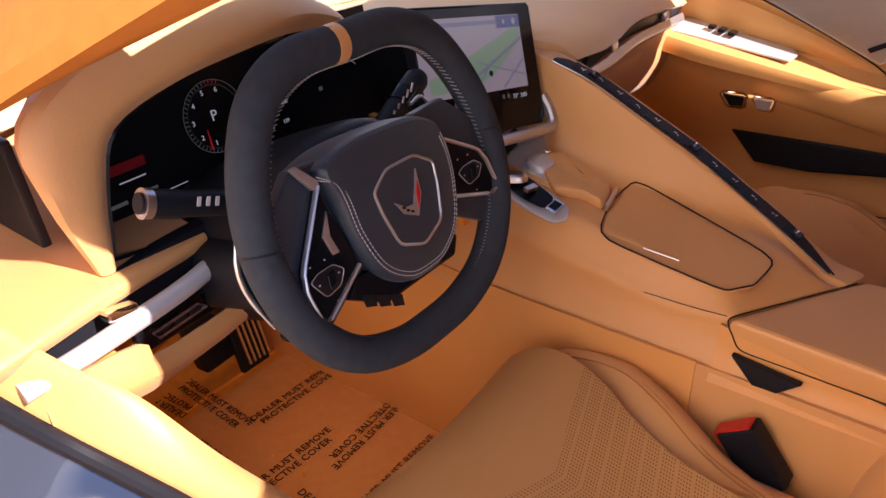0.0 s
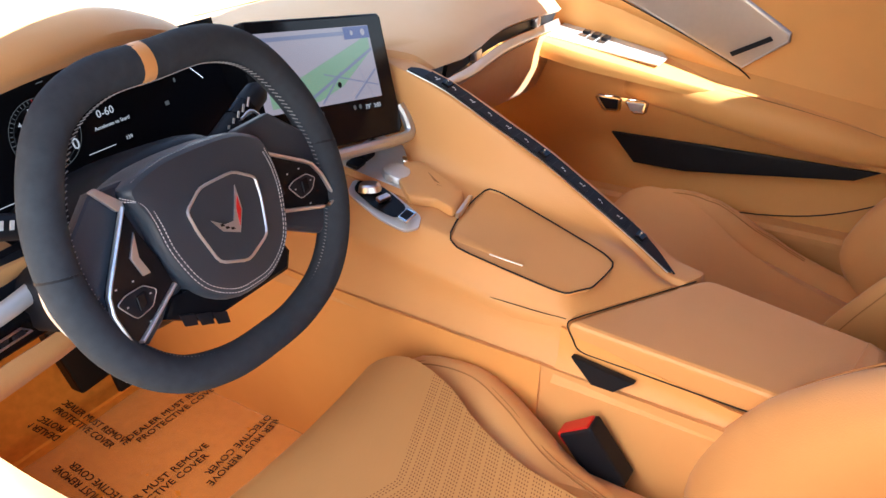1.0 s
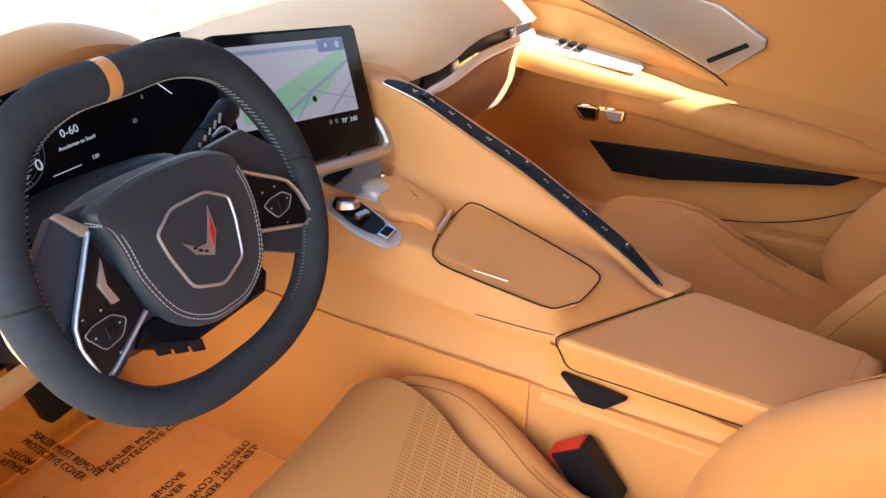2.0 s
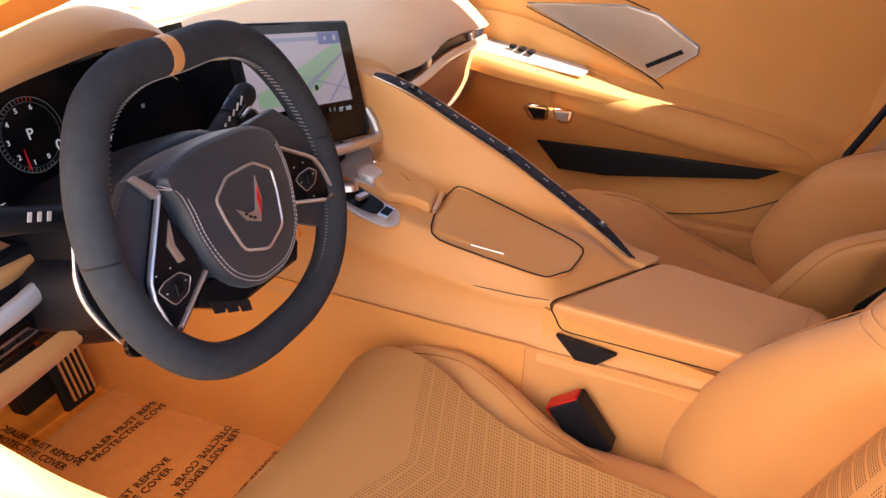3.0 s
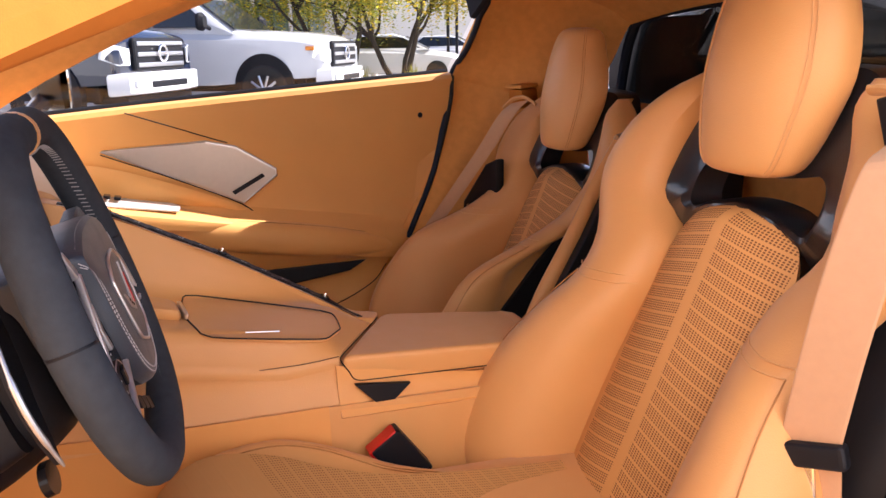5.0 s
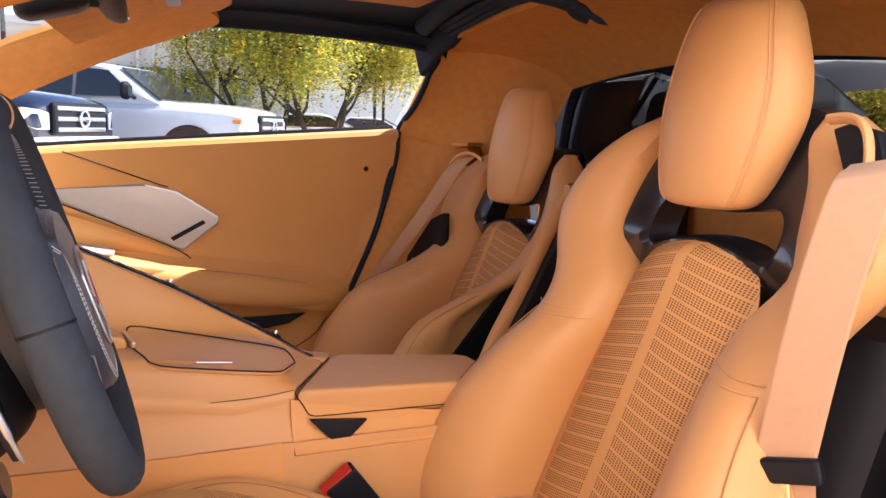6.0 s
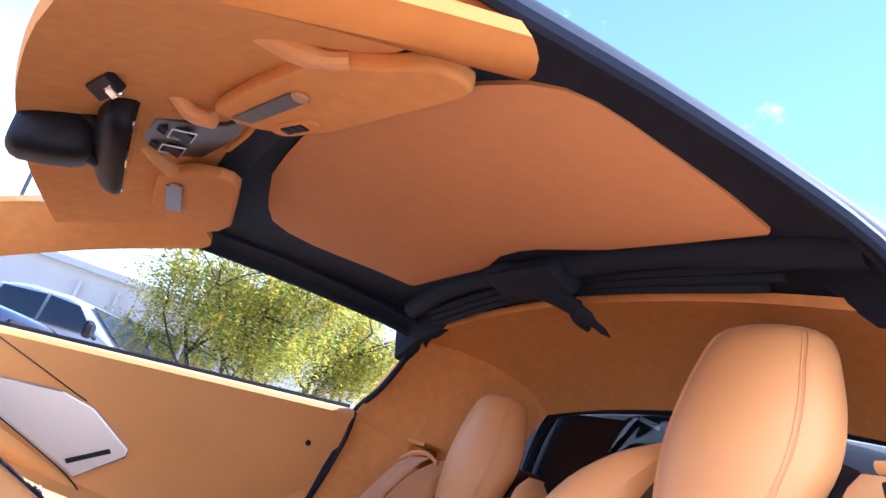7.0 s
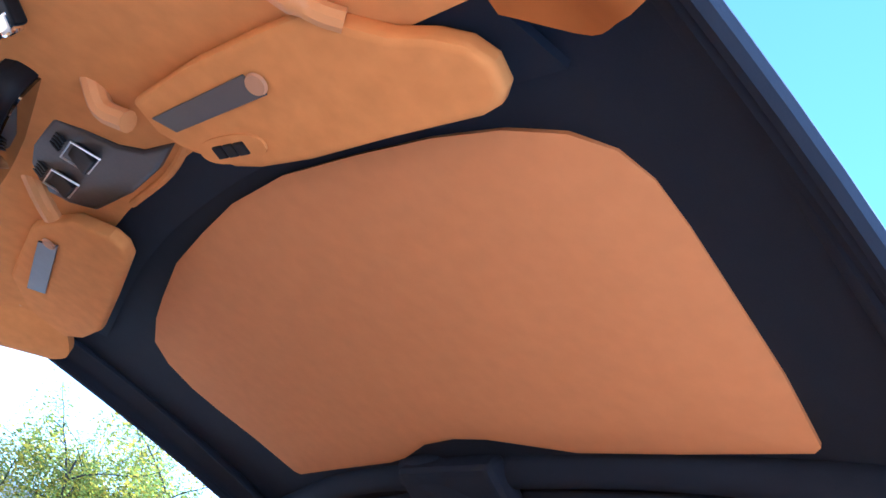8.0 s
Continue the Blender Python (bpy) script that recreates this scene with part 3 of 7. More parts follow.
tail = [(-0.49, 0.42, 0.77), (-0.485, 0.43, 0.82), (-0.475, 0.46, 0.86), (-0.45, 0.51, 0.885), (-0.40, 0.54, 0.895), (-0.29, 0.54, 0.892), (-0.20, 0.53, 0.89), (-0.12, 0.52, 0.885)]
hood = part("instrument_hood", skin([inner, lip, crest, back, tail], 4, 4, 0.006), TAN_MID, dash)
part("end_trim", slab([(-0.69, 0.56, 0.76), (-0.50, 0.60, 0.76), (-0.50, 0.60, 0.885), (-0.69, 0.56, 0.90)], 0.02, 0.004), BLACK, dash)
part("quarter_trim", slab([(-0.580, 0.36, 0.80), (-0.572, 0.60, 0.80), (-0.572, 0.60, 0.905), (-0.586, 0.36, 0.905)], 0.010, 0.003), BLACK, dash, "black trim at the foot of the pillar")
bezel_in = [(x + (0.03 if x < -0.5 else 0.0), 0.372, z - 0.012) for x, y, z in inner]
part("display_bezel", skin([bezel_in, inner], 4, 2, 0.003), GLOSS, dash)
cluster = part("gauge_display", slab([(-0.535, 0.362, 0.752), (-0.10, 0.362, 0.752), (-0.10, 0.392, 0.915), (-0.535, 0.392, 0.925)], -0.008), GLOSS, dash)
part("display_sill", skin([[(-0.55, 0.300, 0.795), (-0.40, 0.30, 0.775), (-0.12, 0.30, 0.77)], [(-0.54, 0.365, 0.77), (-0.40, 0.365, 0.762), (-0.12, 0.365, 0.76)]], 2, 1, 0.004), GLOSS, dash)
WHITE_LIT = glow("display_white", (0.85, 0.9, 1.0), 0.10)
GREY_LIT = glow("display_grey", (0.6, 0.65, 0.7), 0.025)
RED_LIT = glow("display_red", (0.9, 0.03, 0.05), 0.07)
DEEP_RED = glow("display_dark_red", (0.5, 0.01, 0.02), 0.03)
def face(x, z, up=0.0):
    """A place on the gauge display, seen from the driver's side."""
    return Matrix.Translation((x, 0.362 + (z - 0.752) * 0.175 - 0.0012 - up, z)) @ Euler((radians(90 - 10), 0, 0)).to_matrix().to_4x4()
ring = bmesh.new()
for r0, r1 in ((0.0385, 0.0392), (0.0335, 0.0338)):
    pts = [[face(-0.359, 0.852) @ Vector((r * math.cos(a), r * math.sin(a), 0)) for a in [2 * math.pi * k / 48 for k in range(49)]] for r in (r0, r1)]
    quads(ring, pts)
part("dial_ring", ring, GREY_LIT, cluster)
for i, n in enumerate("0123456"):
    a = radians(-69 - 37 * i)
    writing(n, 0.0078, face(-0.359 + 0.028 * math.cos(a), 0.852 + 0.028 * math.sin(a)), WHITE_LIT, "numeral", cluster)
for i in range(31):
    a = radians(-69 - 7.4 * i)
    tick = bmesh.new()
    m = face(-0.359 + 0.0362 * math.cos(a), 0.852 + 0.0362 * math.sin(a)) @ Matrix.Rotation(a, 4, "Z")
    quads(tick, [[m @ Vector((u * (0.0016 if i % 5 else 0.0024), v * 0.0004, 0.0004)) for u in (-1, 1)] for v in (-1, 1)])
    part("scale_tick", tick, RED_LIT if i > 26 else GREY_LIT, cluster)
writing("P", 0.0165, face(-0.360, 0.853), WHITE_LIT, "gear_letter", cluster)
needle = bmesh.new()
quads(needle, [[face(-0.374, 0.832) @ Vector(p) for p in ((-0.0016, -0.012, 0.0005), (0.0014, -0.012, 0.0005))], [face(-0.374, 0.832) @ Vector(p) for p in ((0.0, 0.010, 0.0005), (0.0008, 0.010, 0.0005))]])
part("red_band", needle, RED_LIT, cluster)
writing("0-60", 0.0125, face(-0.286, 0.853), WHITE_LIT, "timer_title", cluster)
writing("Accelerate to Start!", 0.0058, face(-0.282, 0.839), WHITE_LIT, "timer_hint", cluster)
writing("0", 0.018, face(-0.332, 0.832), WHITE_LIT, "speed_figure", cluster)
writing("139", 0.0062, face(-0.268, 0.818), WHITE_LIT, "range_figure", cluster)
def bar(x, z, w, h, mat, name="display_bar"):
    b = bmesh.new()
    quads(b, [[face(x, z) @ Vector((sx * w / 2, sy * h / 2, 0.0004)) for sx in (-1, 1)] for sy in (-1, 1)])
    return part(name, b, mat, cluster)
bar(-0.305, 0.816, 0.035, 0.0010, WHITE_LIT)
bar(-0.27, 0.872, 0.055, 0.008, DEEP_RED)
bar(-0.478, 0.838, 0.05, 0.010, DEEP_RED)
bar(-0.472, 0.824, 0.03, 0.0014, WHITE_LIT)
bar(-0.495, 0.805, 0.02, 0.004, GREY_LIT)
bar(-0.455, 0.808, 0.012, 0.003, GREY_LIT)
bar(-0.43, 0.80, 0.03, 0.0010, WHITE_LIT)
for x, z, w in ((-0.345, 0.905, 0.008), (-0.318, 0.907, 0.007), (-0.345, 0.80, 0.006), (-0.325, 0.80, 0.006), (-0.205, 0.838, 0.006), (-0.19, 0.872, 0.007), (-0.185, 0.86, 0.003)):
    bar(x, z, w, 0.005, GREY_LIT, "display_icon")
part("panel_crease", tube([(-0.20, 0.37, 0.905), (-0.165, 0.352, 0.86)], 0.0012, 6), BRIGHT, dash)

# lower left of the dashboard
part("end_pad", skin([[(-0.78, 0.52, 0.775), (-0.68, 0.52, 0.785), (-0.58, 0.50, 0.79), (-0.46, 0.46, 0.79)], [(-0.78, 0.36, 0.782), (-0.68, 0.36, 0.792), (-0.58, 0.36, 0.794), (-0.46, 0.36, 0.79)], [(-0.77, 0.262, 0.784), (-0.67, 0.268, 0.787), (-0.57, 0.282, 0.788), (-0.46, 0.296, 0.784)], [(-0.765, 0.240, 0.774), (-0.66, 0.250, 0.780), (-0.56, 0.270, 0.780), (-0.46, 0.286, 0.776)], [(-0.765, 0.252, 0.758), (-0.66, 0.258, 0.766), (-0.56, 0.275, 0.768), (-0.46, 0.290, 0.766)]], 4, 3, 0.008), TAN, dash)
part("outer_vent", slab([(-0.655, 0.280, 0.788), (-0.45, 0.292, 0.790), (-0.45, 0.282, 0.735), (-0.655, 0.282, 0.735)], 0.02, 0.003), BLACK, dash, "black outer air vent")
part("outer_vent_bar", tube(catmull([(-0.672, 0.258, 0.744), (-0.60, 0.256, 0.750), (-0.50, 0.262, 0.757), (-0.43, 0.280, 0.765)], 5), 0.0095, 12), SILVER, dash, "satin metal vent bar")
part("vent_knob", box((-0.575, 0.262, 0.766), (0.03, 0.014, 0.010), 0.003, 2, (0, 10, 0)), BRIGHT, dash)
switches = part("switch_panel", slab([(-0.565, 0.268, 0.731), (-0.43, 0.275, 0.738), (-0.43, 0.285, 0.70), (-0.565, 0.278, 0.700)], 0.008, 0.003), GLOSS, dash)
part("switch_rim", tube([(-0.552, 0.262, 0.728), (-0.50, 0.264, 0.731), (-0.49, 0.266, 0.722), (-0.545, 0.265, 0.718)], 0.0013, 6, closed=True), CHROME, switches)
for x in (-0.538, -0.52, -0.503):
    part("switch_key", box((x, 0.266, 0.7255), (0.013, 0.004, 0.007), 0.001, 1, (10, -3, 0)), BLACK, switches)
part("knee_trim", skin([[(-0.66, 0.262, 0.735), (-0.57, 0.262, 0.728), (-0.565, 0.268, 0.703), (-0.43, 0.276, 0.705), (-0.32, 0.30, 0.715)], [(-0.66, 0.258, 0.705), (-0.58, 0.256, 0.698), (-0.55, 0.262, 0.688), (-0.43, 0.272, 0.692), (-0.32, 0.30, 0.705)], [(-0.66, 0.268, 0.68), (-0.58, 0.268, 0.675), (-0.55, 0.272, 0.672), (-0.43, 0.282, 0.678), (-0.32, 0.31, 0.69)]], 3, 3, 0.005), TAN, dash)
part("knee_underside", skin([[(-0.66, 0.28, 0.69), (-0.43, 0.31, 0.70), (-0.15, 0.42, 0.74)], [(-0.66, 0.45, 0.69), (-0.43, 0.46, 0.72), (-0.15, 0.50, 0.74)], [(-0.66, 0.9, 0.7), (-0.43, 0.9, 0.7), (-0.15, 0.9, 0.7)]], 2, 2, 0.006), CARPET, dash)
part("left_kick", skin([[(-0.60, 0.42, 0.68), (-0.58, 0.9, 0.68)], [(-0.56, 0.42, 0.5), (-0.55, 0.9, 0.5)], [(-0.54, 0.42, 0.28), (-0.53, 0.9, 0.28)]], 2, 2, 0.006), CARPET, dash)
part("center_stack", skin([[(-0.14, 0.30, 0.70), (0.09, 0.26, 0.72)], [(-0.14, 0.26, 0.74), (0.09, 0.235, 0.77)], [(-0.15, 0.26, 0.80), (0.09, 0.225, 0.83)]], 2, 2, 0.006), TAN, dash)
part("stack_side", slab([(-0.135, 0.25, 0.78), (-0.135, 0.22, 0.66), (-0.135, 0.9, 0.62), (-0.135, 0.9, 0.8)], 0.01), CARPET, dash)

part("binnacle_side", slab([(-0.128, 0.412, 0.765), (-0.02, 0.268, 0.785), (-0.02, 0.268, 0.868), (-0.128, 0.412, 0.866)], 0.004), GLOSS, dash)

# centre screen
scr = thing("touch_screen", "black framed touch screen showing a street map", "screen")
SC = Vector((0.013, 0.188, 0.758)), Vector((-0.205, 0.205, 0.795)), Vector((0.033, 0.228, 0.905))
def sp(u, v, d=0.0):
    """A place on the screen: across from its right edge, up from its foot."""
    ux, uz = (SC[1] - SC[0]), (SC[2] - SC[0])
    return SC[0] + ux * u + uz * v + uz.cross(ux).normalized() * -d
facing = 1 if (sp(0, 0, 1) - sp(0, 0)).y < 0 else -1
part("housing", slab([sp(1, 0), sp(0.03, 0), sp(0, 0.05), sp(0, 0.97), sp(0.02, 1), sp(1, 1)], 0.018, 0.003, 3, way=sp(0, 0, -facing) - sp(0, 0)), GLOSS, scr)
def screen_patch(name, pts, mat, lift):
    b = bmesh.new()
    b.faces.new([b.verts.new(sp(u, v, facing * lift)) for u, v in pts])
    return part(name, b, mat, scr, smooth=0)
MAP_PALE, MAP_GREEN, MAP_ROAD, MAP_BLUE = glow("map_pale", (0.62, 0.56, 0.66), 0.10), glow("map_green", (0.40, 0.66, 0.46), 0.09), glow("map_road", (0.36, 0.40, 0.62), 0.09), glow("map_blue", (0.14, 0.19, 0.50), 0.09)
screen_patch("map_field", [(1.0, 0.33), (0.13, 0.33), (0.13, 0.91), (1.0, 0.91)], MAP_PALE, 0.0012)
screen_patch("map_park", [(0.80, 0.53), (0.24, 0.79), (0.15, 0.84), (0.155, 0.70), (0.42, 0.46), (0.62, 0.37), (0.95, 0.37), (0.95, 0.48)], MAP_GREEN, 0.0018)
screen_patch("map_road", [(0.80, 0.335), (0.76, 0.335), (0.14, 0.71), (0.14, 0.735)], MAP_ROAD, 0.0022)
for a, b in (((0.35, 0.34), (0.14, 0.55)), ((0.14, 0.42), (0.55, 0.56)), ((0.30, 0.66), (0.20, 0.34)), ((0.60, 0.34), (0.42, 0.56))):
    screen_patch("map_street", [a, (a[0] + 0.006, a[1] + 0.012), (b[0] + 0.006, b[1] + 0.012), b], MAP_ROAD, 0.0021)
screen_patch("search_bar", [(1.0, 0.845), (0.34, 0.845), (0.34, 0.875), (1.0, 0.875)], MAP_ROAD, 0.0023)
screen_patch("menu_bar", [(0.34, 0.81), (0.135, 0.81), (0.135, 0.905), (0.34, 0.905)], MAP_BLUE, 0.0023)
screen_patch("round_icon", [(0.19 + 0.018 * math.cos(k * 0.63), 0.858 + 0.028 * math.sin(k * 0.63)) for k in range(10)], MAP_PALE, 0.0026)
screen_patch("direction_icon", [(0.28 + 0.012 * math.cos(k * 0.63), 0.858 + 0.02 * math.sin(k * 0.63)) for k in range(10)], MAP_PALE, 0.0026)
screen_patch("place_marker", [(0.455 + 0.016 * math.cos(k * 0.63), 0.47 + 0.024 * math.sin(k * 0.63)) for k in range(10)], BLACK, 0.0026)
def screen_text(text, u, v, size, mat):
    ux, uz = (SC[0] - SC[1]).normalized(), (SC[2] - SC[0]).normalized()
    n = ux.cross(uz).normalized()
    m = Matrix((ux, uz, n)).transposed().to_4x4()
    m.translation = sp(u, v, facing * 0.002)
    writing(text, size, m, mat, "screen_text", scr)
screen_text("73\u00b0  3:03", 0.225, 0.262, 0.0078, WHITE_LIT)
for u in (0.33, 0.375):
    screen_patch("status_icon", [(u + 0.012 * math.cos(k * 0.63), 0.275 + 0.02 * math.sin(k * 0.63)) for k in range(10)], GREY_LIT, 0.002)
for u in (0.86, 0.79, 0.72, 0.65):
    screen_patch("dock_icon", [(u, 0.24), (u - 0.035, 0.24), (u - 0.035, 0.29), (u, 0.29)], GREY_LIT, 0.002)
part("lip", tube(catmull([sp(1.05, -0.06, facing * 0.006), sp(0.5, -0.06, facing * 0.008), sp(0.1, -0.055, facing * 0.008), sp(-0.01, -0.02, facing * 0.008), sp(-0.03, 0.10, facing * 0.004), sp(-0.03, 0.22, -facing * 0.004)], 5), 0.0075, 10), SATIN, scr, "satin metal lip")

# steering column and stalks
WA = radians(17)
def W(u, v, d=0.0):
    """A place on the wheel: across, up its plane, towards the driver."""
    return Vector((-0.37 + u, 0.118 + v * math.sin(WA) - d * math.cos(WA), 0.82 + v * math.cos(WA) + d * math.sin(WA)))
AX, UPW = Vector((1, 0, 0)), W(0, 1) - W(0, 0)
column = thing("steering_column", "black steering column shroud with two control stalks", "steering column")
part("shroud", loft([oval(W(0, v, d), AX, UPW, a, b, 24, 3) for d, v, a, b in ((-0.035, 0.0, 0.055, 0.055), (-0.05, 0.0, 0.085, 0.075), (-0.10, -0.01, 0.095, 0.085), (-0.17, -0.02, 0.09, 0.09), (-0.26, -0.03, 0.085, 0.085))], nv=3), BLACK, column)
part("lower_shroud", loft([oval(W(-0.015, -0.03, d), AX, UPW, a, b, 24, 4) for d, a, b in ((-0.07, 0.09, 0.032), (-0.12, 0.10, 0.040), (-0.26, 0.10, 0.040))], nv=2), BLACK, column)
part("release_hole", loft([oval(W(-0.105, -0.075, d), AX, UPW, 0.016, 0.012, 16) for d in (-0.066, -0.060)]), GLOSS, column)
stalk = part("turn_signal_stalk", tube(catmull([W(-0.06, 0.03, -0.085), W(-0.11, 0.05, -0.085), W(-0.155, 0.067, -0.085), W(-0.176, 0.076, -0.085)], 4), [0.010] * 4 + [0.0115] * 4 + [0.0125] * 5, 16), BLACK, column)
part("stalk_end", tube([W(-0.1745, 0.0755, -0.085), W(-0.181, 0.0782, -0.085)], 0.0128, 20), CHROME, stalk)
part("stalk_button", tube([W(-0.1805, 0.078, -0.085), W(-0.1835, 0.0793, -0.085)], 0.0088, 20), BLACK, stalk)
for i in range(3):
    part("stalk_print", box(W(-0.140 + i * 0.008, 0.0625 - i * 0.003, -0.0728), (0.0035, 0.001, 0.008), rot=(0, 20, 0)), THREAD, stalk)
wiper = part("wiper_stalk", tube(catmull([W(0.05, 0.03, -0.085), W(0.10, 0.048, -0.088), W(0.15, 0.07, -0.09), W(0.178, 0.082, -0.09)], 4), [0.011] * 4 + [0.013] * 4 + [0.0135] * 4 + [0.010], 16), BLACK, column)
part("stalk_knob", tube([W(0.130, 0.0615, -0.089), W(0.150, 0.070, -0.09)], 0.0142, 18), GLOSS, wiper)
for i in range(5):
    part("stalk_print", box(W(0.108 + i * 0.009, 0.060 + i * 0.004, -0.0745), (0.0025, 0.001, 0.004 + 0.0015 * i), rot=(0, 24, 0)), THREAD, wiper)

# steering wheel
wheel = thing("steering_wheel", "flat-bottomed charcoal suede steering wheel with a tan top mark", "steering wheel")
RIM = [(0, 0.1475), (0.06, 0.1465), (0.105, 0.125), (0.137, 0.075), (0.150, 0.02), (0.143, -0.035), (0.122, -0.076), (0.09, -0.105), (0.045, -0.121), (0, -0.124)]
RIM = RIM + [(-u, v) for u, v in RIM[-2:0:-1]]
line = loop_spline([W(u, v) for u, v in RIM], 6)
part("rim", tube(line, 0.0168, 16, closed=True), SUEDE, wheel)
part("top_mark", tube([W(u, 0.1475) for u in (-0.018, -0.012, -0.006)], 0.0173, 20), TAN, wheel, "tan leather centre mark")
for u, v in ((-0.150, 0.02), (0.150, 0.02)):
    part("rim_seam", tube([W(u - 0.0004, v - 0.001), W(u, v + 0.001)], 0.0171, 16), BLACK, wheel)
inset = loop_spline([W(u * 0.893, v * 0.885, 0.0035) for u, v in RIM], 22)
thread = bmesh.new()
for k in range(0, len(inset), 2):
    a, b = inset[k], inset[(k + 1) % len(inset)]
    d = W(0, 0, 0.003) - W(0, 0)
    tube([a - d, b + d], 0.00055, 4, thread)
part("rim_stitching", thread, RIM_THREAD, wheel)
HUBL = [(-0.081, 0.056), (-0.073, 0.064), (-0.04, 0.071), (0.0, 0.071), (0.04, 0.067), (0.064, 0.056), (0.071, 0.046), (0.074, 0.025), (0.071, -0.005), (0.056, -0.045), (0.028, -0.067), (0.0, -0.071), (-0.028, -0.067), (-0.056, -0.045), (-0.071, -0.005), (-0.074, 0.03)]
hub_rings = [[W(u * s, v * s + 0.001, d) for u, v in HUBL] for s, d in ((0.95, -0.045), (1.0, -0.02), (1.0, 0.006), (0.985, 0.013), (0.94, 0.0175), (0.80, 0.0195), (0.4, 0.0205))]
hub_rings = [loop_spline(r, 3) for r in hub_rings]
part("hub", loft(hub_rings), HUB, wheel)
for s in (0.915, 0.865):
    sweep = [W(u * s, v * s + 0.001, 0.0182 if s > 0.88 else 0.0190) for u, v in HUBL[6:]] + [W(-0.079 * s, 0.050 * s, 0.0178), W(-0.086, 0.058 * s + 0.004, 0.014)]
    ln = catmull(sweep, 9)
    st = bmesh.new()
    for k in range(len(ln) - 1):
        a, b = ln[k], ln[k + 1]
        tube([a.lerp(b, 0.1), a.lerp(b, 0.75)], 0.00042, 4, st)
    part("hub_stitching", st, THREAD, wheel)
st = bmesh.new()
ln = catmull([W(u * 0.97, v * 0.985 + 0.001, 0.0135) for u, v in HUBL[1:6]], 12)
for a, b in zip(ln, ln[1:]):
    tube([a.lerp(b, 0.1), a.lerp(b, 0.7)], 0.00035, 4, st)
part("top_stitching", st, RIM_THREAD, wheel)
HEX = [(-0.0185, 0.0375), (0.0185, 0.0375), (0.0395, 0.024), (0.0375, 0.004), (0.029, -0.0285), (0.0, -0.0405), (-0.029, -0.0285), (-0.0375, 0.004), (-0.0395, 0.024)]
def soft(pts, k=0.18):
    out = []
    for i, p in enumerate(pts):
        a, b = pts[i - 1], pts[(i + 1) % len(pts)]
        q = [(p[0] + (o[0] - p[0]) * k, p[1] + (o[1] - p[1]) * k) for o in (a, b)]
        m = ((q[0][0] + q[1][0]) / 4 + p[0] / 2, (q[0][1] + q[1][1]) / 4 + p[1] / 2)
        out += [q[0], m, q[1]]
    return out
part("badge_field", slab([W(u, v, 0.0185) for u, v in soft(HEX)], 0.0035, way=W(0, 0, 1) - W(0, 0)), HUB, wheel)
part("badge_ring", tube([W(u, v, 0.0215) for u, v in soft(HEX)], 0.0014, 8, closed=True, flat=1.3), SATIN, wheel, "satin metal badge ring")
out = W(0, 0, 1) - W(0, 0)
badge = part("badge", slab([W(u, v, 0.022) for u, v in ((0.002, -0.014), (0.013, 0.004), (0.015, 0.026), (0.008, 0.012), (0.0, -0.002), (-0.010, -0.001), (-0.022, 0.008), (-0.014, -0.006))], 0.0012, way=out), SATIN, wheel, "small two-winged metal badge")
part("red_wing", slab([W(u, v, 0.0233) for u, v in ((0.004, -0.008), (0.011, 0.004), (0.0125, 0.017), (0.007, 0.007))], 0.0006, way=out), RED, badge)
for u, v in ((-0.004, -0.007), (-0.009, -0.004), (-0.013, 0.0)):
    part("check", slab([W(u + a, v + b, 0.0233) for a, b in ((-0.002, -0.001), (0.002, -0.002), (0.001, 0.0005), (-0.002, 0.0015))], 0.0004, way=out), BLACK, badge)
PANELS = {-1: [(-0.0842, 0.0491), (-0.1262, -0.0085), (-0.1299, -0.0252), (-0.1254, -0.0544), (-0.1164, -0.0551), (-0.0697, -0.0274), (-0.072, -0.002), (-0.080, 0.024)],
          1: [(0.040, 0.054), (0.1194, 0.0085), (0.1285, -0.0073), (0.1351, -0.0364), (0.1228, -0.0403), (0.060, -0.0191), (0.066, 0.02)]}
EDGES = {-1: PANELS[-1][:6], 1: [(0.018, 0.064)] + PANELS[1][:6]}
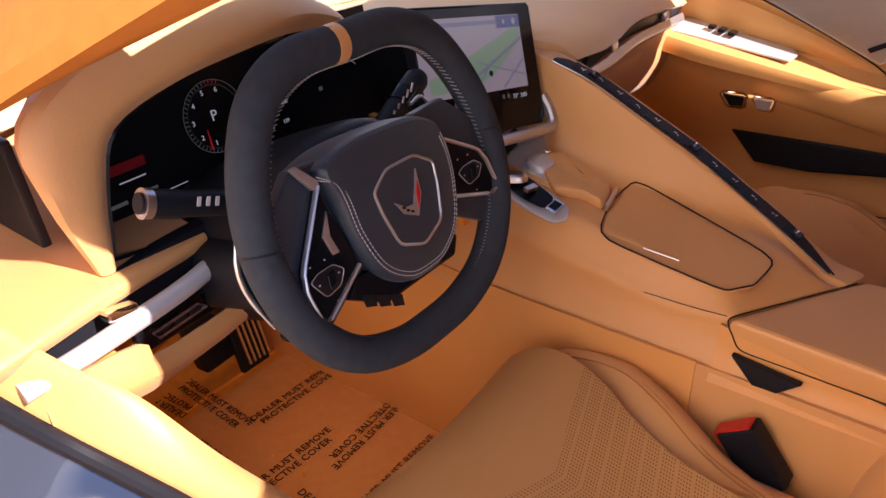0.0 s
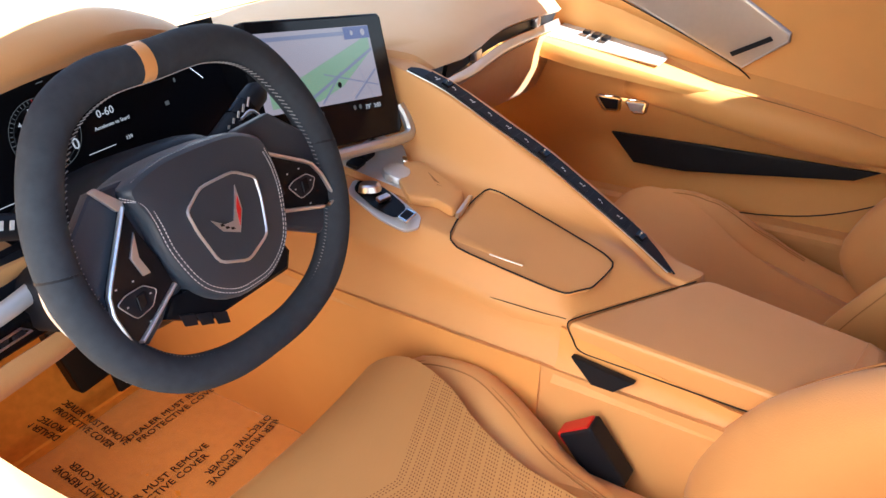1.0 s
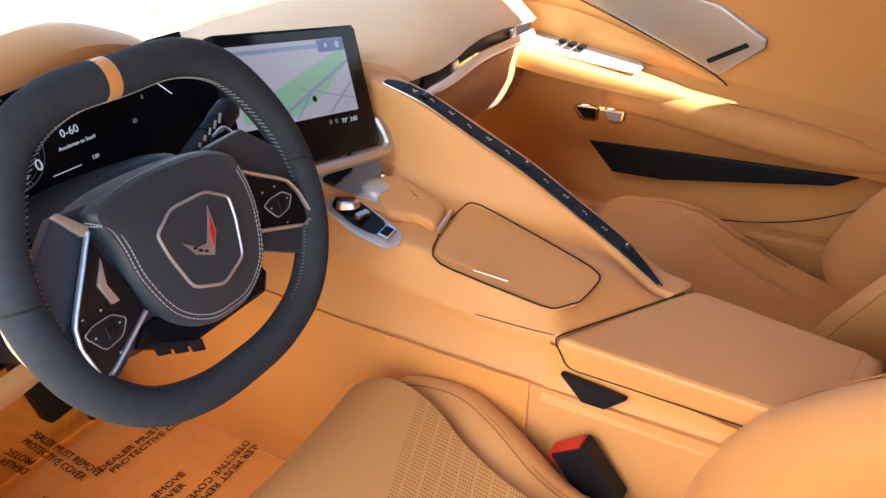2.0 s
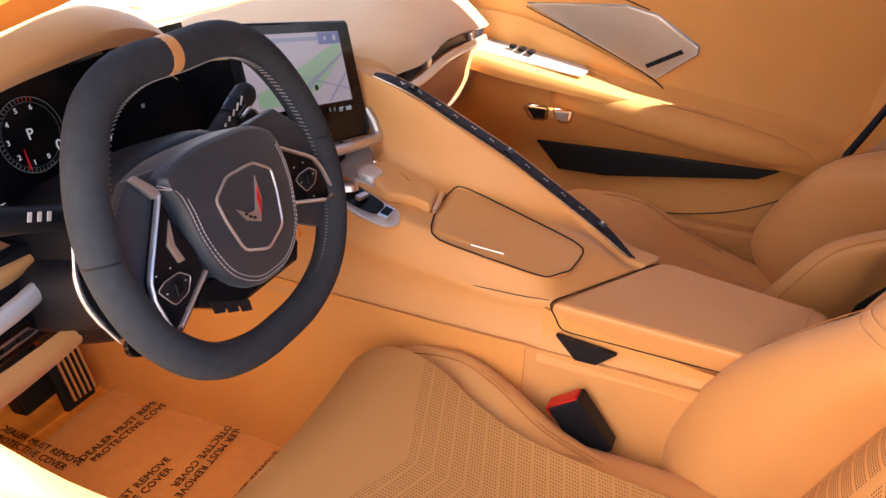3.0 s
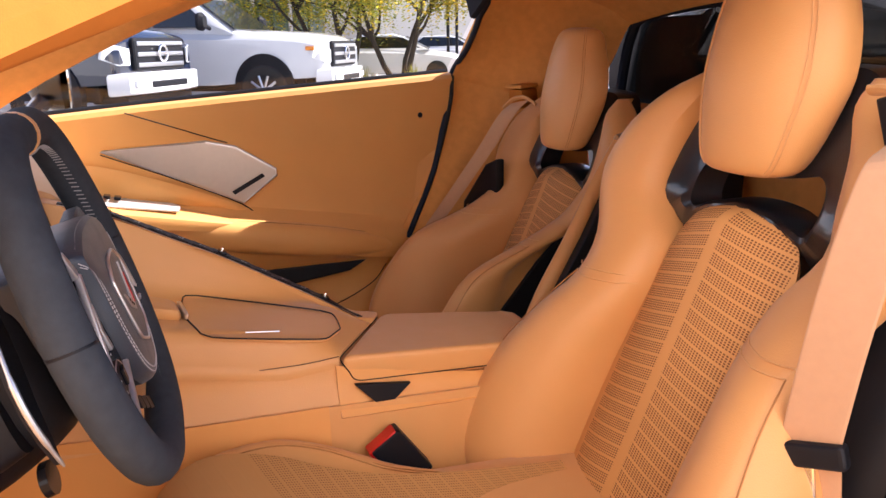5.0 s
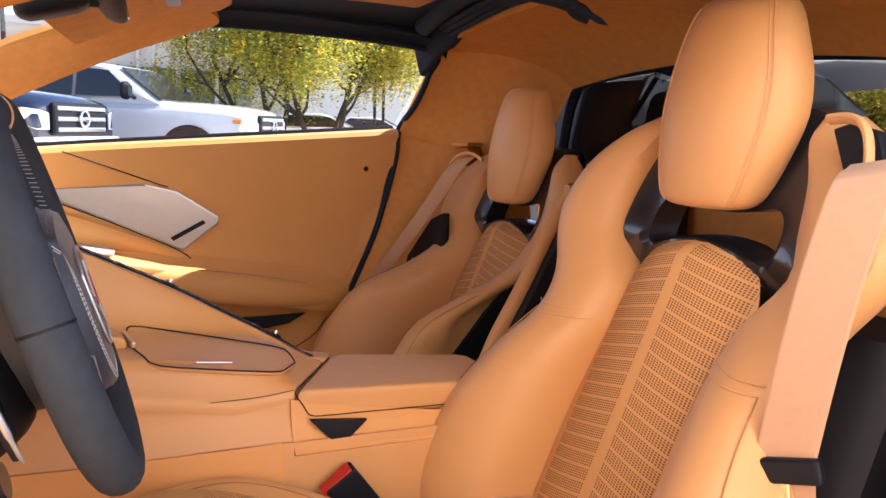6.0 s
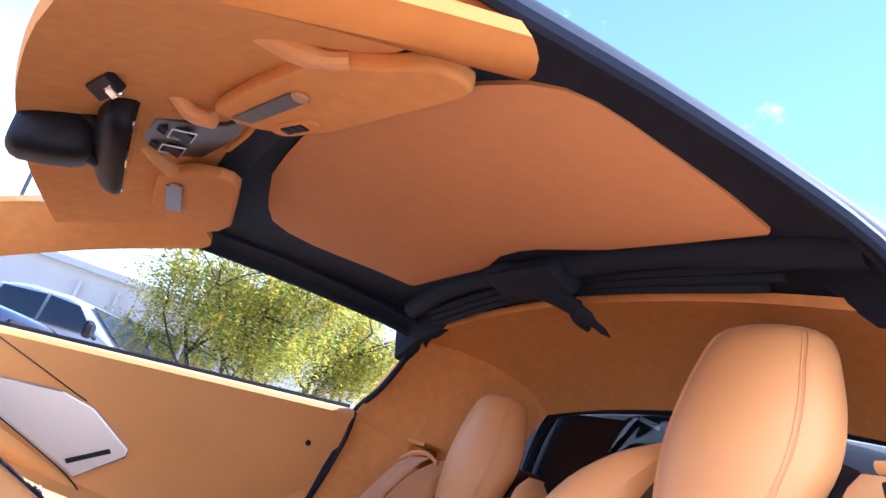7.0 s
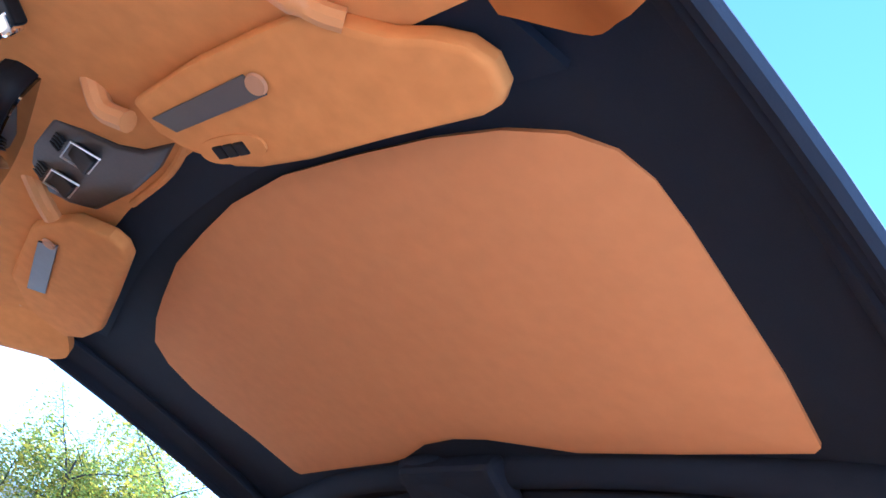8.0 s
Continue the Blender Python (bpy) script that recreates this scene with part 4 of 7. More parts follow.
for d in (-1, 1):
    part("spoke_base", slab([W(d * u, v, -0.014) for u, v in ((0.055, 0.066), (0.10, 0.068), (0.143, 0.03), (0.146, -0.02), (0.134, -0.054), (0.108, -0.064), (0.055, -0.034))], 0.016, 0.005, 3, way=out), HUB, wheel, "charcoal leather spoke")
    spoke = part("spoke", slab([W(u, v, 0.002) for u, v in PANELS[d]], 0.0065, 0.0012, 2, way=out), GLOSS, wheel, "gloss black key panel")
    ln = []
    for i, (u, v) in enumerate(EDGES[d]):
        if 0 < i < len(EDGES[d]) - 1:
            for o in (EDGES[d][i - 1], EDGES[d][i + 1]):
                ln.append(W(u + (o[0] - u) * 0.10, v + (o[1] - v) * 0.10, 0.0095))
        else:
            ln.append(W(u, v, 0.0095))
    part("spoke_trim", tube(ln, 0.0020, 8, flat=1.5, side=tuple(AX)), SATIN, spoke, "satin metal outline")
    cx, cy = (-0.1045, -0.0245) if d < 0 else (0.101, -0.0085)
    KEY = round_corners([(-0.0195, 0.0055), (-0.0085, -0.0125), (0.0085, -0.0095), (0.0175, 0.0015), (0.0075, 0.0100), (-0.0100, 0.0095)], 0.2)
    KEY = KEY if d < 0 else [(u, v * 0.9) for u, v in KEY]
    part("key_pad", slab([W(cx + a, cy + b, 0.0080) for a, b in KEY], 0.0028, 0.0008, way=out), BLACK, spoke)
    part("key_rim", tube([W(cx + a, cy + b, 0.0106) for a, b in KEY], 0.0005, 6, closed=True), SATIN, spoke)
    part("roller", slab([W(cx + a, cy + b, 0.0105) for a, b in ((-0.0045, -0.007), (0.0035, -0.005), (0.0055, 0.0060), (-0.003, 0.0045))], 0.0030, 0.001, 3, way=out), GLOSS, spoke, "gloss black thumb roller")
    for a, b in ((-0.012, 0.0), (0.0105, 0.001), (0.001, -0.020), (-0.014, 0.017), (0.002, 0.0165)):
        part("key_icon", slab([W(cx + a + q, cy + b + w, 0.0095 if abs(b) > 0.01 else 0.0108) for q, w in ((-0.0009, -0.0005), (0.0008, -0.0007), (0.0010, 0.0006), (-0.0007, 0.0007))], 0.0003, way=out), THREAD, spoke)
for v in (0.022, 0.010, -0.002):
    part("small_key", slab([W(0.0715 + a, v + b, 0.0080) for a, b in ((-0.005, -0.0045), (0.005, -0.0055), (0.005, 0.0042), (-0.005, 0.0050))], 0.0016, 0.0006, way=out), BLACK, wheel)
    part("small_key_icon", slab([W(0.0715 + a, v + b, 0.0097) for a, b in ((-0.0015, -0.0012), (0.0015, -0.0012), (0.0, 0.0016))], 0.0003, way=out), THREAD, wheel)
part("upper_blade", slab([W(u, v, 0.0055) for u, v in ((-0.1045, 0.0700), (-0.0985, 0.0710), (-0.0825, 0.0535), (-0.0825, 0.0465), (-0.0900, 0.0475))], 0.0055, 0.0012, way=out), SATIN, wheel, "bright metal blade on the left spoke")
part("thumb_trim", slab([W(u, v, 0.0075) for u, v in ((-0.0840, 0.0275), (-0.0965, 0.0095), (-0.0925, -0.0085), (-0.0850, -0.0090), (-0.0890, 0.0070))], 0.0030, 0.0010, way=out), SATIN, wheel, "satin metal thumb rest")
for u in (-0.070, -0.055, -0.040):
    part("lower_key", slab([W(u + a, -0.058 - (u + 0.07) * 0.5 + b, 0.0062) for a, b in ((-0.007, 0.004), (-0.006, -0.008), (0.006, -0.013), (0.007, -0.002))], 0.0014, 0.0006, way=out), BLACK, wheel)
part("lower_cover", slab([W(u, v, -0.02) for u, v in ((-0.075, -0.038), (-0.09, -0.052), (-0.05, -0.076), (0.05, -0.076), (0.06, -0.06), (0.055, -0.045))], 0.026, 0.004, way=out), GLOSS, wheel)
for d in (-1, 1):
    blade = part("shift_paddle", slab([W(d * u, v, -0.046) for u, v in ((0.098, 0.066), (0.118, 0.069), (0.134, 0.040), (0.147, 0.012), (0.150, -0.010), (0.145, -0.033), (0.137, -0.055), (0.131, -0.040), (0.122, -0.010), (0.108, 0.020))], 0.006, 0.002, 2, way=out), BLACK, wheel, "black shift paddle with a bright edge")
    part("paddle_edge", tube(catmull([W(d * u, v, -0.0405) for u, v in ((0.100, 0.067), (0.118, 0.0695), (0.135, 0.040), (0.148, 0.012), (0.151, -0.010), (0.146, -0.033), (0.1375, -0.0565))], 4), [0.0016] * 12 + [0.0024] * 9 + [0.0016] * 3 + [0.0008], 8), SATIN, blade)

# seats
def perforated(name, cushion=False):
    """Tan hide with bands of small holes that slant down from a plain spine."""

    def build(nt, b):
        co = nt.nodes.new("ShaderNodeTexCoord")
        sep = nt.nodes.new("ShaderNodeSeparateXYZ")
        nt.links.new(co.outputs["Object"], sep.inputs[0])

        def op(kind, a, c=None, clamp=False):
            n = nt.nodes.new("ShaderNodeMath")
            n.operation, n.use_clamp = kind, clamp
            for i, v in enumerate((a, c)):
                if v is None:
                    continue
                if isinstance(v, (int, float)):
                    n.inputs[i].default_value = v
                else:
                    nt.links.new(v, n.inputs[i])
            return n.outputs[0]

        x, z, y = sep.outputs["X"], sep.outputs["Z"], sep.outputs["Y"]
        ax = op("ABSOLUTE", x)
        run = op("ADD", op("MULTIPLY", z, 1.08), op("MULTIPLY", y, -0.2))
        slant = op("ADD", run, op("MULTIPLY", ax, 0.24))
        band = op("FRACT", op("MULTIPLY", slant, 57.0))
        inband = op("MULTIPLY", op("GREATER_THAN", band, 0.167), op("GREATER_THAN", ax, 0.0070))
        fade = op("LESS_THAN", ax, 0.094)
        if cushion:
            slant = op("SUBTRACT", y, op("MULTIPLY", ax, 0.3))
            inband = op("GREATER_THAN", op("FRACT", op("MULTIPLY", slant, 57.0)), 0.167)
            fade = op("LESS_THAN", op("SUBTRACT", y, op("MULTIPLY", ax, 0.33)), -0.041)
        u = op("SUBTRACT", op("FRACT", op("MULTIPLY", ax, 250.0)), 0.5)
        v = op("SUBTRACT", op("FRACT", op("MULTIPLY", slant, 342.0)), 0.5)
        r = op("ADD", op("MULTIPLY", u, u), op("MULTIPLY", v, v))
        hole = op("MULTIPLY", op("MULTIPLY", op("LESS_THAN", r, 0.055 if cushion else 0.115), inband), fade)
        big = node(nt, "ShaderNodeTexNoise", Scale=6.0, Detail=4.0)
        nt.links.new(co.outputs["Object"], big.inputs["Vector"])
        base = nt.nodes.new("ShaderNodeMix")
        base.data_type = "RGBA"
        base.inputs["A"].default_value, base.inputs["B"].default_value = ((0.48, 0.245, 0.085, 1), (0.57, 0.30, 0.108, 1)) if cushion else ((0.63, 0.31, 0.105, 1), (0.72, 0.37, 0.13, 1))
        nt.links.new(big.outputs["Fac"], base.inputs["Factor"])
        mix = nt.nodes.new("ShaderNodeMix")
        mix.data_type = "RGBA"
        mix.inputs["B"].default_value = (0.20, 0.08, 0.026, 1)
        nt.links.new(hole, mix.inputs["Factor"])
        nt.links.new(base.outputs["Result"], mix.inputs["A"])
        nt.links.new(mix.outputs["Result"], b.inputs["Base Color"])
        b.inputs["Roughness"].default_value = 0.62
        b.inputs["Specular IOR Level"].default_value = 0.3
        hgt = op("ADD", op("MULTIPLY", hole, -1.0), op("MULTIPLY", inband, -0.05 if cushion else -0.25))
        bp = node(nt, "ShaderNodeBump", Strength=0.6, Distance=0.0012)
        nt.links.new(hgt, bp.inputs["Height"])
        nt.links.new(bp.outputs["Normal"], b.inputs["Normal"])

    return material(name, build)

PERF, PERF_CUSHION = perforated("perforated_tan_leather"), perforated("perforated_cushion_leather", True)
def yb(z):
    """The seat back's slope."""
    return -0.523 - 0.42 * (z - 0.83)
def bulge(z):
    """How far a pumped-up side cushion of the back stands further out."""
    return 0.125 * max(0.0, min(1.0, (0.775 - z) / 0.085)) * (1.0 if z > 0.48 else 0.8)
def seat(reach, inner_slim=False):
    s = thing("car_seat", "tan leather sports seat with perforated centre panels", "car seat", "car seats")
    rows = []
    for z, w in ((0.826, 0.028), (0.819, 0.058), (0.802, 0.078), (0.77, 0.091), (0.70, 0.100), (0.62, 0.108), (0.54, 0.112), (0.46, 0.11)):
        rows.append([(w * k, yb(z) - 0.03 * abs(k) ** 2.2 - (0.012 if z > 0.825 else 0), z) for k in (-1, -0.85, -0.5, 0, 0.5, 0.85, 1)])
    ins = part("back_insert", skin(rows, 3, 4, -0.02), PERF, s)
    part("insert_piping", tube(catmull([(w * k, yb(z) + 0.001, z) for z, w, k in ((0.46, 0.0, 1), (0.6, 0.0, 1), (0.7, 0.0, 1), (0.828, 0.0, 1))], 4), 0.0035, 8), TAN, ins)
    for d in (-1, 1):
        R = []
        for z, xi, xo, fwd, depth in ((0.44, 0.105, 0.215, 0.05, 0.14), (0.50, 0.112, 0.242, 0.085, 0.15), (0.56, 0.114, 0.252, 0.095, 0.15), (0.63, 0.112, 0.238, 0.085, 0.14), (0.69, 0.104, 0.212, 0.060, 0.12), (0.735, 0.097, 0.192, 0.046, 0.09),
                                      (0.78, 0.104, 0.205, 0.044, 0.07), (0.83, 0.136, 0.234, 0.046, 0.06), (0.87, 0.143, 0.243, 0.048, 0.055), (0.92, 0.131, 0.224, 0.046, 0.05), (0.96, 0.112, 0.182, 0.036, 0.04), (0.985, 0.114, 0.142, 0.012, 0.02)):
            if inner_slim and d < 0 and z < 0.82:
                xo = min(xo, 0.165 + 0.037 * max(0.0, (z - 0.74) / 0.08))
            if d < 0 and not inner_slim and z > 0.85:
                xi -= 0.016
            yc, xm, hw, g = yb(z), (xi + xo) / 2, (xo - xi) / 2, reach * bulge(z)
            if inner_slim and d < 0 and z < 0.82:
                # a thin strap-like edge over the open black side
                k = 0.25 + 0.75 * max(0.0, (z - 0.72) / 0.10)
                back = [(xo, yc + fwd * (0.62 - 0.37 * k) + g), (xo - hw * 0.02, yc + fwd * 0.3 * (1 - k) - depth * 0.12 * k + g), (xo - hw * 0.3, yc + fwd * 0.1 * (1 - k) - depth * 0.30 * k + g * (1 - 0.2 * k)), (xm, yc - depth * 0.4 * k + g * (0.9 - 0.5 * k))]
            else:
                back = [(xo, yc + fwd * 0.25 + g), (xo - hw * 0.02, yc - depth * 0.12 + g), (xo - hw * 0.3, yc - depth * 0.30 + g * 0.8), (xm, yc - depth * 0.4 + g * 0.4)]
            R.append([Vector((d * x, y, z)) for x, y in ((xi, yc - 0.008), (xi + hw * 0.25, yc + fwd * 0.55 + g * 0.6), (xm - hw * 0.1, yc + fwd * 0.92 + g * 0.95), (xm + hw * 0.35, yc + fwd + g), (xo - hw * 0.15, yc + fwd * 0.8 + g), *back, (xi + hw * 0.2, yc - depth * 0.4), (xi, yc - 0.03))])
        R = [loop_spline(r, 2) for r in R]
        bol = part("back_bolster", loft(R, nv=3), TAN, s)
        outset = Vector((d * 0.0004, 0.0010, 0.0002))
        for k in (0.0, 0.22):
            # a double seam between the wing and the lower cushion of the back
            part("bolster_seam", tube([R[5][c].lerp(R[6][c], k) + outset for c in range(1, 9)], 0.0009, 6), TAN_MID, bol)
        part("edge_stitching", tube(catmull([r[8] + outset for r in R[0:6]], 5), 0.0008, 6), SEAM, bol)
    # carbon surround with its opening under the headrest
    outer = [(0.0, 0.828), (0.05, 0.824), (0.082, 0.809), (0.104, 0.797), (0.132, 0.812), (0.142, 0.84), (0.144, 0.88), (0.135, 0.925), (0.120, 0.965), (0.09, 0.99), (0.05, 0.995), (0.0, 0.996)]
    inner = [(0.0, 0.849), (0.045, 0.845), (0.072, 0.835), (0.086, 0.830), (0.094, 0.838), (0.097, 0.852), (0.096, 0.868), (0.090, 0.882), (0.078, 0.889), (0.06, 0.885), (0.03, 0.880), (0.0, 0.879)]
    outer, inner = [q + [(-x, z) for x, z in q[-2:0:-1]] for q in (outer, inner)]
    def plate(q, back):
        return loop_spline([Vector((x, yb(z) + 0.004 - back - 0.026 * max(0.0, min(1.0, (0.832 - z) / 0.022)) * min(1.0, abs(x) / 0.07), z)) for x, z in q], 3)
    ring_bm = bmesh.new()
    quads(ring_bm, [plate(outer, 0.010), plate([((x * 0.88 + u * 0.12), (z * 0.88 + w * 0.12)) for (x, z), (u, w) in zip(outer, inner)], 0.002), plate([((x * 0.2 + u * 0.8), (z * 0.2 + w * 0.8)) for (x, z), (u, w) in zip(outer, inner)], 0.004), plate(inner, 0.010), plate(inner, 0.055), plate(outer, 0.055), plate(outer, 0.010)], closed=True)
    part("carbon_surround", ring_bm, CARBON, s, "glossy carbon weave surround")
    HR = []
    for z, a, b, y in ((0.884, 0.040, 0.010, -0.520), (0.888, 0.058, 0.020, -0.521), (0.902, 0.070, 0.026, -0.522), (0.94, 0.083, 0.030, -0.525), (0.985, 0.092, 0.032, -0.530), (1.03, 0.088, 0.031, -0.538), (1.07, 0.077, 0.028, -0.546), (1.098, 0.066, 0.023, -0.553), (1.110, 0.052, 0.015, -0.557), (1.114, 0.026, 0.006, -0.559)):
        HR.append([Vector((q.x, q.y - 0.35 * q.x * q.x / 0.09, q.z)) for q in oval((0, y, z), (1, 0, 0), (0, 1, 0), a, b, 32, 3.0)])
    head = part("headrest", loft(HR, nv=3), TAN, s)
    for d in (-1, 1):
        k = 4 if d > 0 else 12
        for off in (0.0, 0.0045):
            part("headrest_seam", tube(catmull([r[k] + Vector((d * (0.0004 + off), 0.0005 - off * 0.45, 0)) for r in HR[1:-1]], 5), 0.0007, 6), TAN_MID, head)
    part("back_shell", loft([oval((0, yb(z) - 0.10, z), (1, 0, 0), (0, 1, 0), w, 0.055, 24, 4) for z, w in ((0.40, 0.22), (0.50, 0.240), (0.60, 0.238), (0.70, 0.235), (0.78, 0.235))], nv=3), BLACK, s, "glossy black seat shell")
    # cushion
    C = []
    for y, w, zc in ((0.085, 0.12, 0.490), (0.072, 0.145, 0.522), (0.04, 0.155, 0.538), (-0.02, 0.138, 0.535), (-0.07, 0.112, 0.526), (-0.14, 0.095, 0.512), (-0.25, 0.095, 0.495), (-0.36, 0.095, 0.485)):
        C.append([(w * k, y, zc + 0.012 * (abs(k) ** 2 - 1)) for k in (-1, -0.7, -0.35, 0, 0.35, 0.7, 1)])
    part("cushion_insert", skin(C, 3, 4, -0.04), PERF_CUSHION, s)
    for d in (-1, 1):
        R = []
        for y, xi, xo, top, low in ((0.10, 0.110, 0.148, 0.49, 0.44), (0.085, 0.128, 0.180, 0.525, 0.40), (0.05, 0.140, 0.203, 0.556, 0.36), (-0.02, 0.126, 0.213, 0.566, 0.34), (-0.07, 0.102, 0.200, 0.563, 0.33), (-0.12, 0.085, 0.180, 0.549, 0.33), (-0.17, 0.08, 0.162, 0.53, 0.33), (-0.25, 0.08, 0.150, 0.51, 0.33), (-0.38, 0.08, 0.150, 0.49, 0.34)):
            w = xo - xi
            R.append(loop_spline([Vector((d * x, y, z)) for x, z in ((xi, top - 0.045), (xi + w * 0.15, top - 0.018), (xi + w * 0.42, top - 0.002), (xi + w * 0.68, top), (xo - w * 0.06, top - 0.028), (xo, top - 0.09), (xo - 0.01, low), (xi, low))], 3))
        bol = part("cushion_bolster", loft(R, nv=3), TAN, s)
        for off in (0.0, 0.006):
            part("bolster_stitching", tube(catmull([(d * (0.134 + off), 0.088, 0.527), (d * (0.164 + off), 0.05, 0.5555), (d * (0.168 + off), -0.02, 0.5665), (d * (0.147 + off), -0.08, 0.5620), (d * (0.119 + off), -0.15, 0.5385), (d * (0.110 + off), -0.22, 0.520)], 6), 0.0008, 6), SEAM, bol)
    part("cushion_front", loft([oval((0, y, 0.45), (1, 0, 0), (0, 0, 1), w, h, 24, 3.2) for y, w, h in ((0.098, 0.08, 0.04), (0.085, 0.13, 0.07), (0.04, 0.16, 0.085), (-0.1, 0.17, 0.085), (-0.4, 0.17, 0.07))], nv=2), TAN, s)
    part("base", box((0, -0.15, 0.33), (0.36, 0.44, 0.12), 0.02), BLACK, s)
    return s

def carbon(name):
    def build(nt, b):
        co = nt.nodes.new("ShaderNodeTexCoord")
        ck = node(nt, "ShaderNodeTexChecker", Scale=520.0)
        ck.inputs["Color1"].default_value, ck.inputs["Color2"].default_value = (0.006, 0.007, 0.010, 1), (0.013, 0.015, 0.020, 1)
        nt.links.new(co.outputs["Object"], ck.inputs["Vector"])
        nt.links.new(ck.outputs["Color"], b.inputs["Base Color"])
        b.inputs["Roughness"].default_value, b.inputs["Coat Weight"].default_value = 0.30, 0.6

    return material(name, build)
CARBON = carbon("carbon_weave")
driver = seat(0.2)
driver.location = (-0.35, 0, 0)
passenger = seat(1.0, True)
passenger.location = (0.355, -0.148, -0.068)
# its cushion is slid forward and tipped back
for ob in passenger.children_recursive:
    if ob.name.startswith(("cushion", "bolster_stitching")):
        for v in ob.data.vertices:
            y = v.co.y
            v.co.y = y + 0.10 * max(0.0, min(1.0, (y + 0.5) / 0.3))
            outer = v.co.x > 0.05 and not ob.name.startswith(("cushion_insert", "cushion_front"))
            v.co.z -= (0.20 if outer else 0.33) * max(0.0, -0.07 - y)
            if outer:
                v.co.x += 0.05 * max(0.0, min(1.0, (-0.05 - y) / 0.12))
part("side_shield", slab([(0.145, -0.452, 0.848), (0.205, -0.452, 0.828), (0.305, -0.437, 0.728), (0.305, -0.432, 0.668), (0.145, -0.452, 0.668)], 0.02, 0.006, way=(0, -1, 0)), BLACK, passenger, "black outer side of the seat shell")
part("side_shield", slab([(-0.140, yb(0.78) - 0.09, 0.78), (-0.140, yb(0.78) + 0.01, 0.78), (-0.142, yb(0.70) + 0.06, 0.70), (-0.142, yb(0.60) + 0.10, 0.60), (-0.142, yb(0.46) + 0.08, 0.46), (-0.140, yb(0.46) - 0.10, 0.46)], 0.008, 0.002, way=(-1, 0, 0)), BLACK, passenger, "black inner side of the seat shell")
for ob in passenger.children:
    if ob.name.startswith("cushion_insert"):
        ob.data.materials[0] = TAN
passenger["label"] = "tan leather sports seat set back beside the passenger door"

def belt(name, pts, width, across, label):
    b = thing(name, label, "seat belt", "seat belts")
    path = catmull(pts, 6)
    rows = [[p - Vector(across) * width / 2, p - Vector(across) * width * 0.46 + Vector((0, 0.0006, 0)), p + Vector(across) * width * 0.46 + Vector((0, 0.0006, 0)), p + Vector(across) * width / 2] for p in path]
    own = bmesh.new()
    quads(own, rows)
    bmesh.ops.recalc_face_normals(own, faces=own.faces)
    bmesh.ops.solidify(own, geom=own.faces[:], thickness=0.0016)
    part("webbing", own, BELT, b)
    return b
BELT = simple("tan_webbing", (0.52, 0.31, 0.18), 0.8, scale=1800, bump=0.5, tint=0.06)
db = belt("seat_belt", [(-0.600, -0.475, 0.948), (-0.603, -0.450, 0.930), (-0.596, -0.435, 0.86), (-0.585, -0.43, 0.78), (-0.572, -0.43, 0.688)], 0.050, Vector((0.86, 0.45, -0.2)).normalized(), "tan seat belt hanging beside the driver's seat")
part("guide_pocket", slab([(-0.512, -0.520, 0.972), (-0.530, -0.517, 0.977), (-0.566, -0.508, 0.970), (-0.580, -0.503, 0.940), (-0.576, -0.503, 0.900), (-0.548, -0.511, 0.900)], 0.012, 0.003, way=(0, -1, 0)), BLACK, db)
part("guide_loop", tube(catmull([(-0.518, -0.508, 0.980), (-0.543, -0.502, 0.981), (-0.566, -0.492, 0.973), (-0.578, -0.485, 0.948), (-0.578, -0.482, 0.905), (-0.570, -0.485, 0.868)], 5), 0.0058, 10, flat=0.7), TAN, db)
part("guide_clip", box((-0.573, -0.474, 0.905), (0.012, 0.02, 0.045), 0.003, 2, (0, 6, 25)), BLACK, db)
part("tongue", box((-0.571, -0.428, 0.684), (0.068, 0.016, 0.022), 0.005, 3, (0, 14, 28)), BLACK, db)
part("tongue_blade", box((-0.569, -0.428, 0.655), (0.026, 0.004, 0.050), 0.002, 2, (0, 8, 28)), BRIGHT, db)
part("lower_strap", box((-0.574, -0.445, 0.60), (0.046, 0.002, 0.15), rot=(0, 6, 28)), BELT, db)
pb = belt("seat_belt", [(0.492, -0.652, 0.898), (0.498, -0.624, 0.872), (0.530, -0.590, 0.80), (0.575, -0.556, 0.725), (0.625, -0.528, 0.655), (0.655, -0.50, 0.60)], 0.042, Vector((0.62, 0.62, -0.2)).normalized(), "tan seat belt running past the passenger seat")
part("guide_loop", tube(catmull([(0.452, -0.668, 0.896), (0.480, -0.655, 0.908), (0.508, -0.640, 0.902), (0.522, -0.626, 0.884)], 5), 0.0055, 8, flat=0.6), TAN, pb)

divider = thing("seat_divider", "black centre divider with a tan edge between the seats", "divider")
edge = catmull([(0.058, -0.627, 0.861), (0.050, -0.585, 0.80), (0.036, -0.535, 0.72), (0.018, -0.480, 0.645), (0.010, -0.45, 0.59)], 5)
part("edge_trim", tube(edge, 0.011, 12, flat=1.3, side=(1, 0, 0)), TAN, divider)
part("side_panel", slab([(0.058, -0.635, 0.86), (0.050, -0.593, 0.80), (0.036, -0.543, 0.72), (0.018, -0.488, 0.645), (0.010, -0.46, 0.58), (0.0, -0.80, 0.58), (0.04, -0.84, 0.86)], 0.03, 0.003), BLACK, divider)
part("cap", tube([(0.060, -0.622, 0.866), (0.060, -0.66, 0.872), (0.06, -0.75, 0.872)], [0.010, 0.014, 0.014], 12), CHROME, divider)

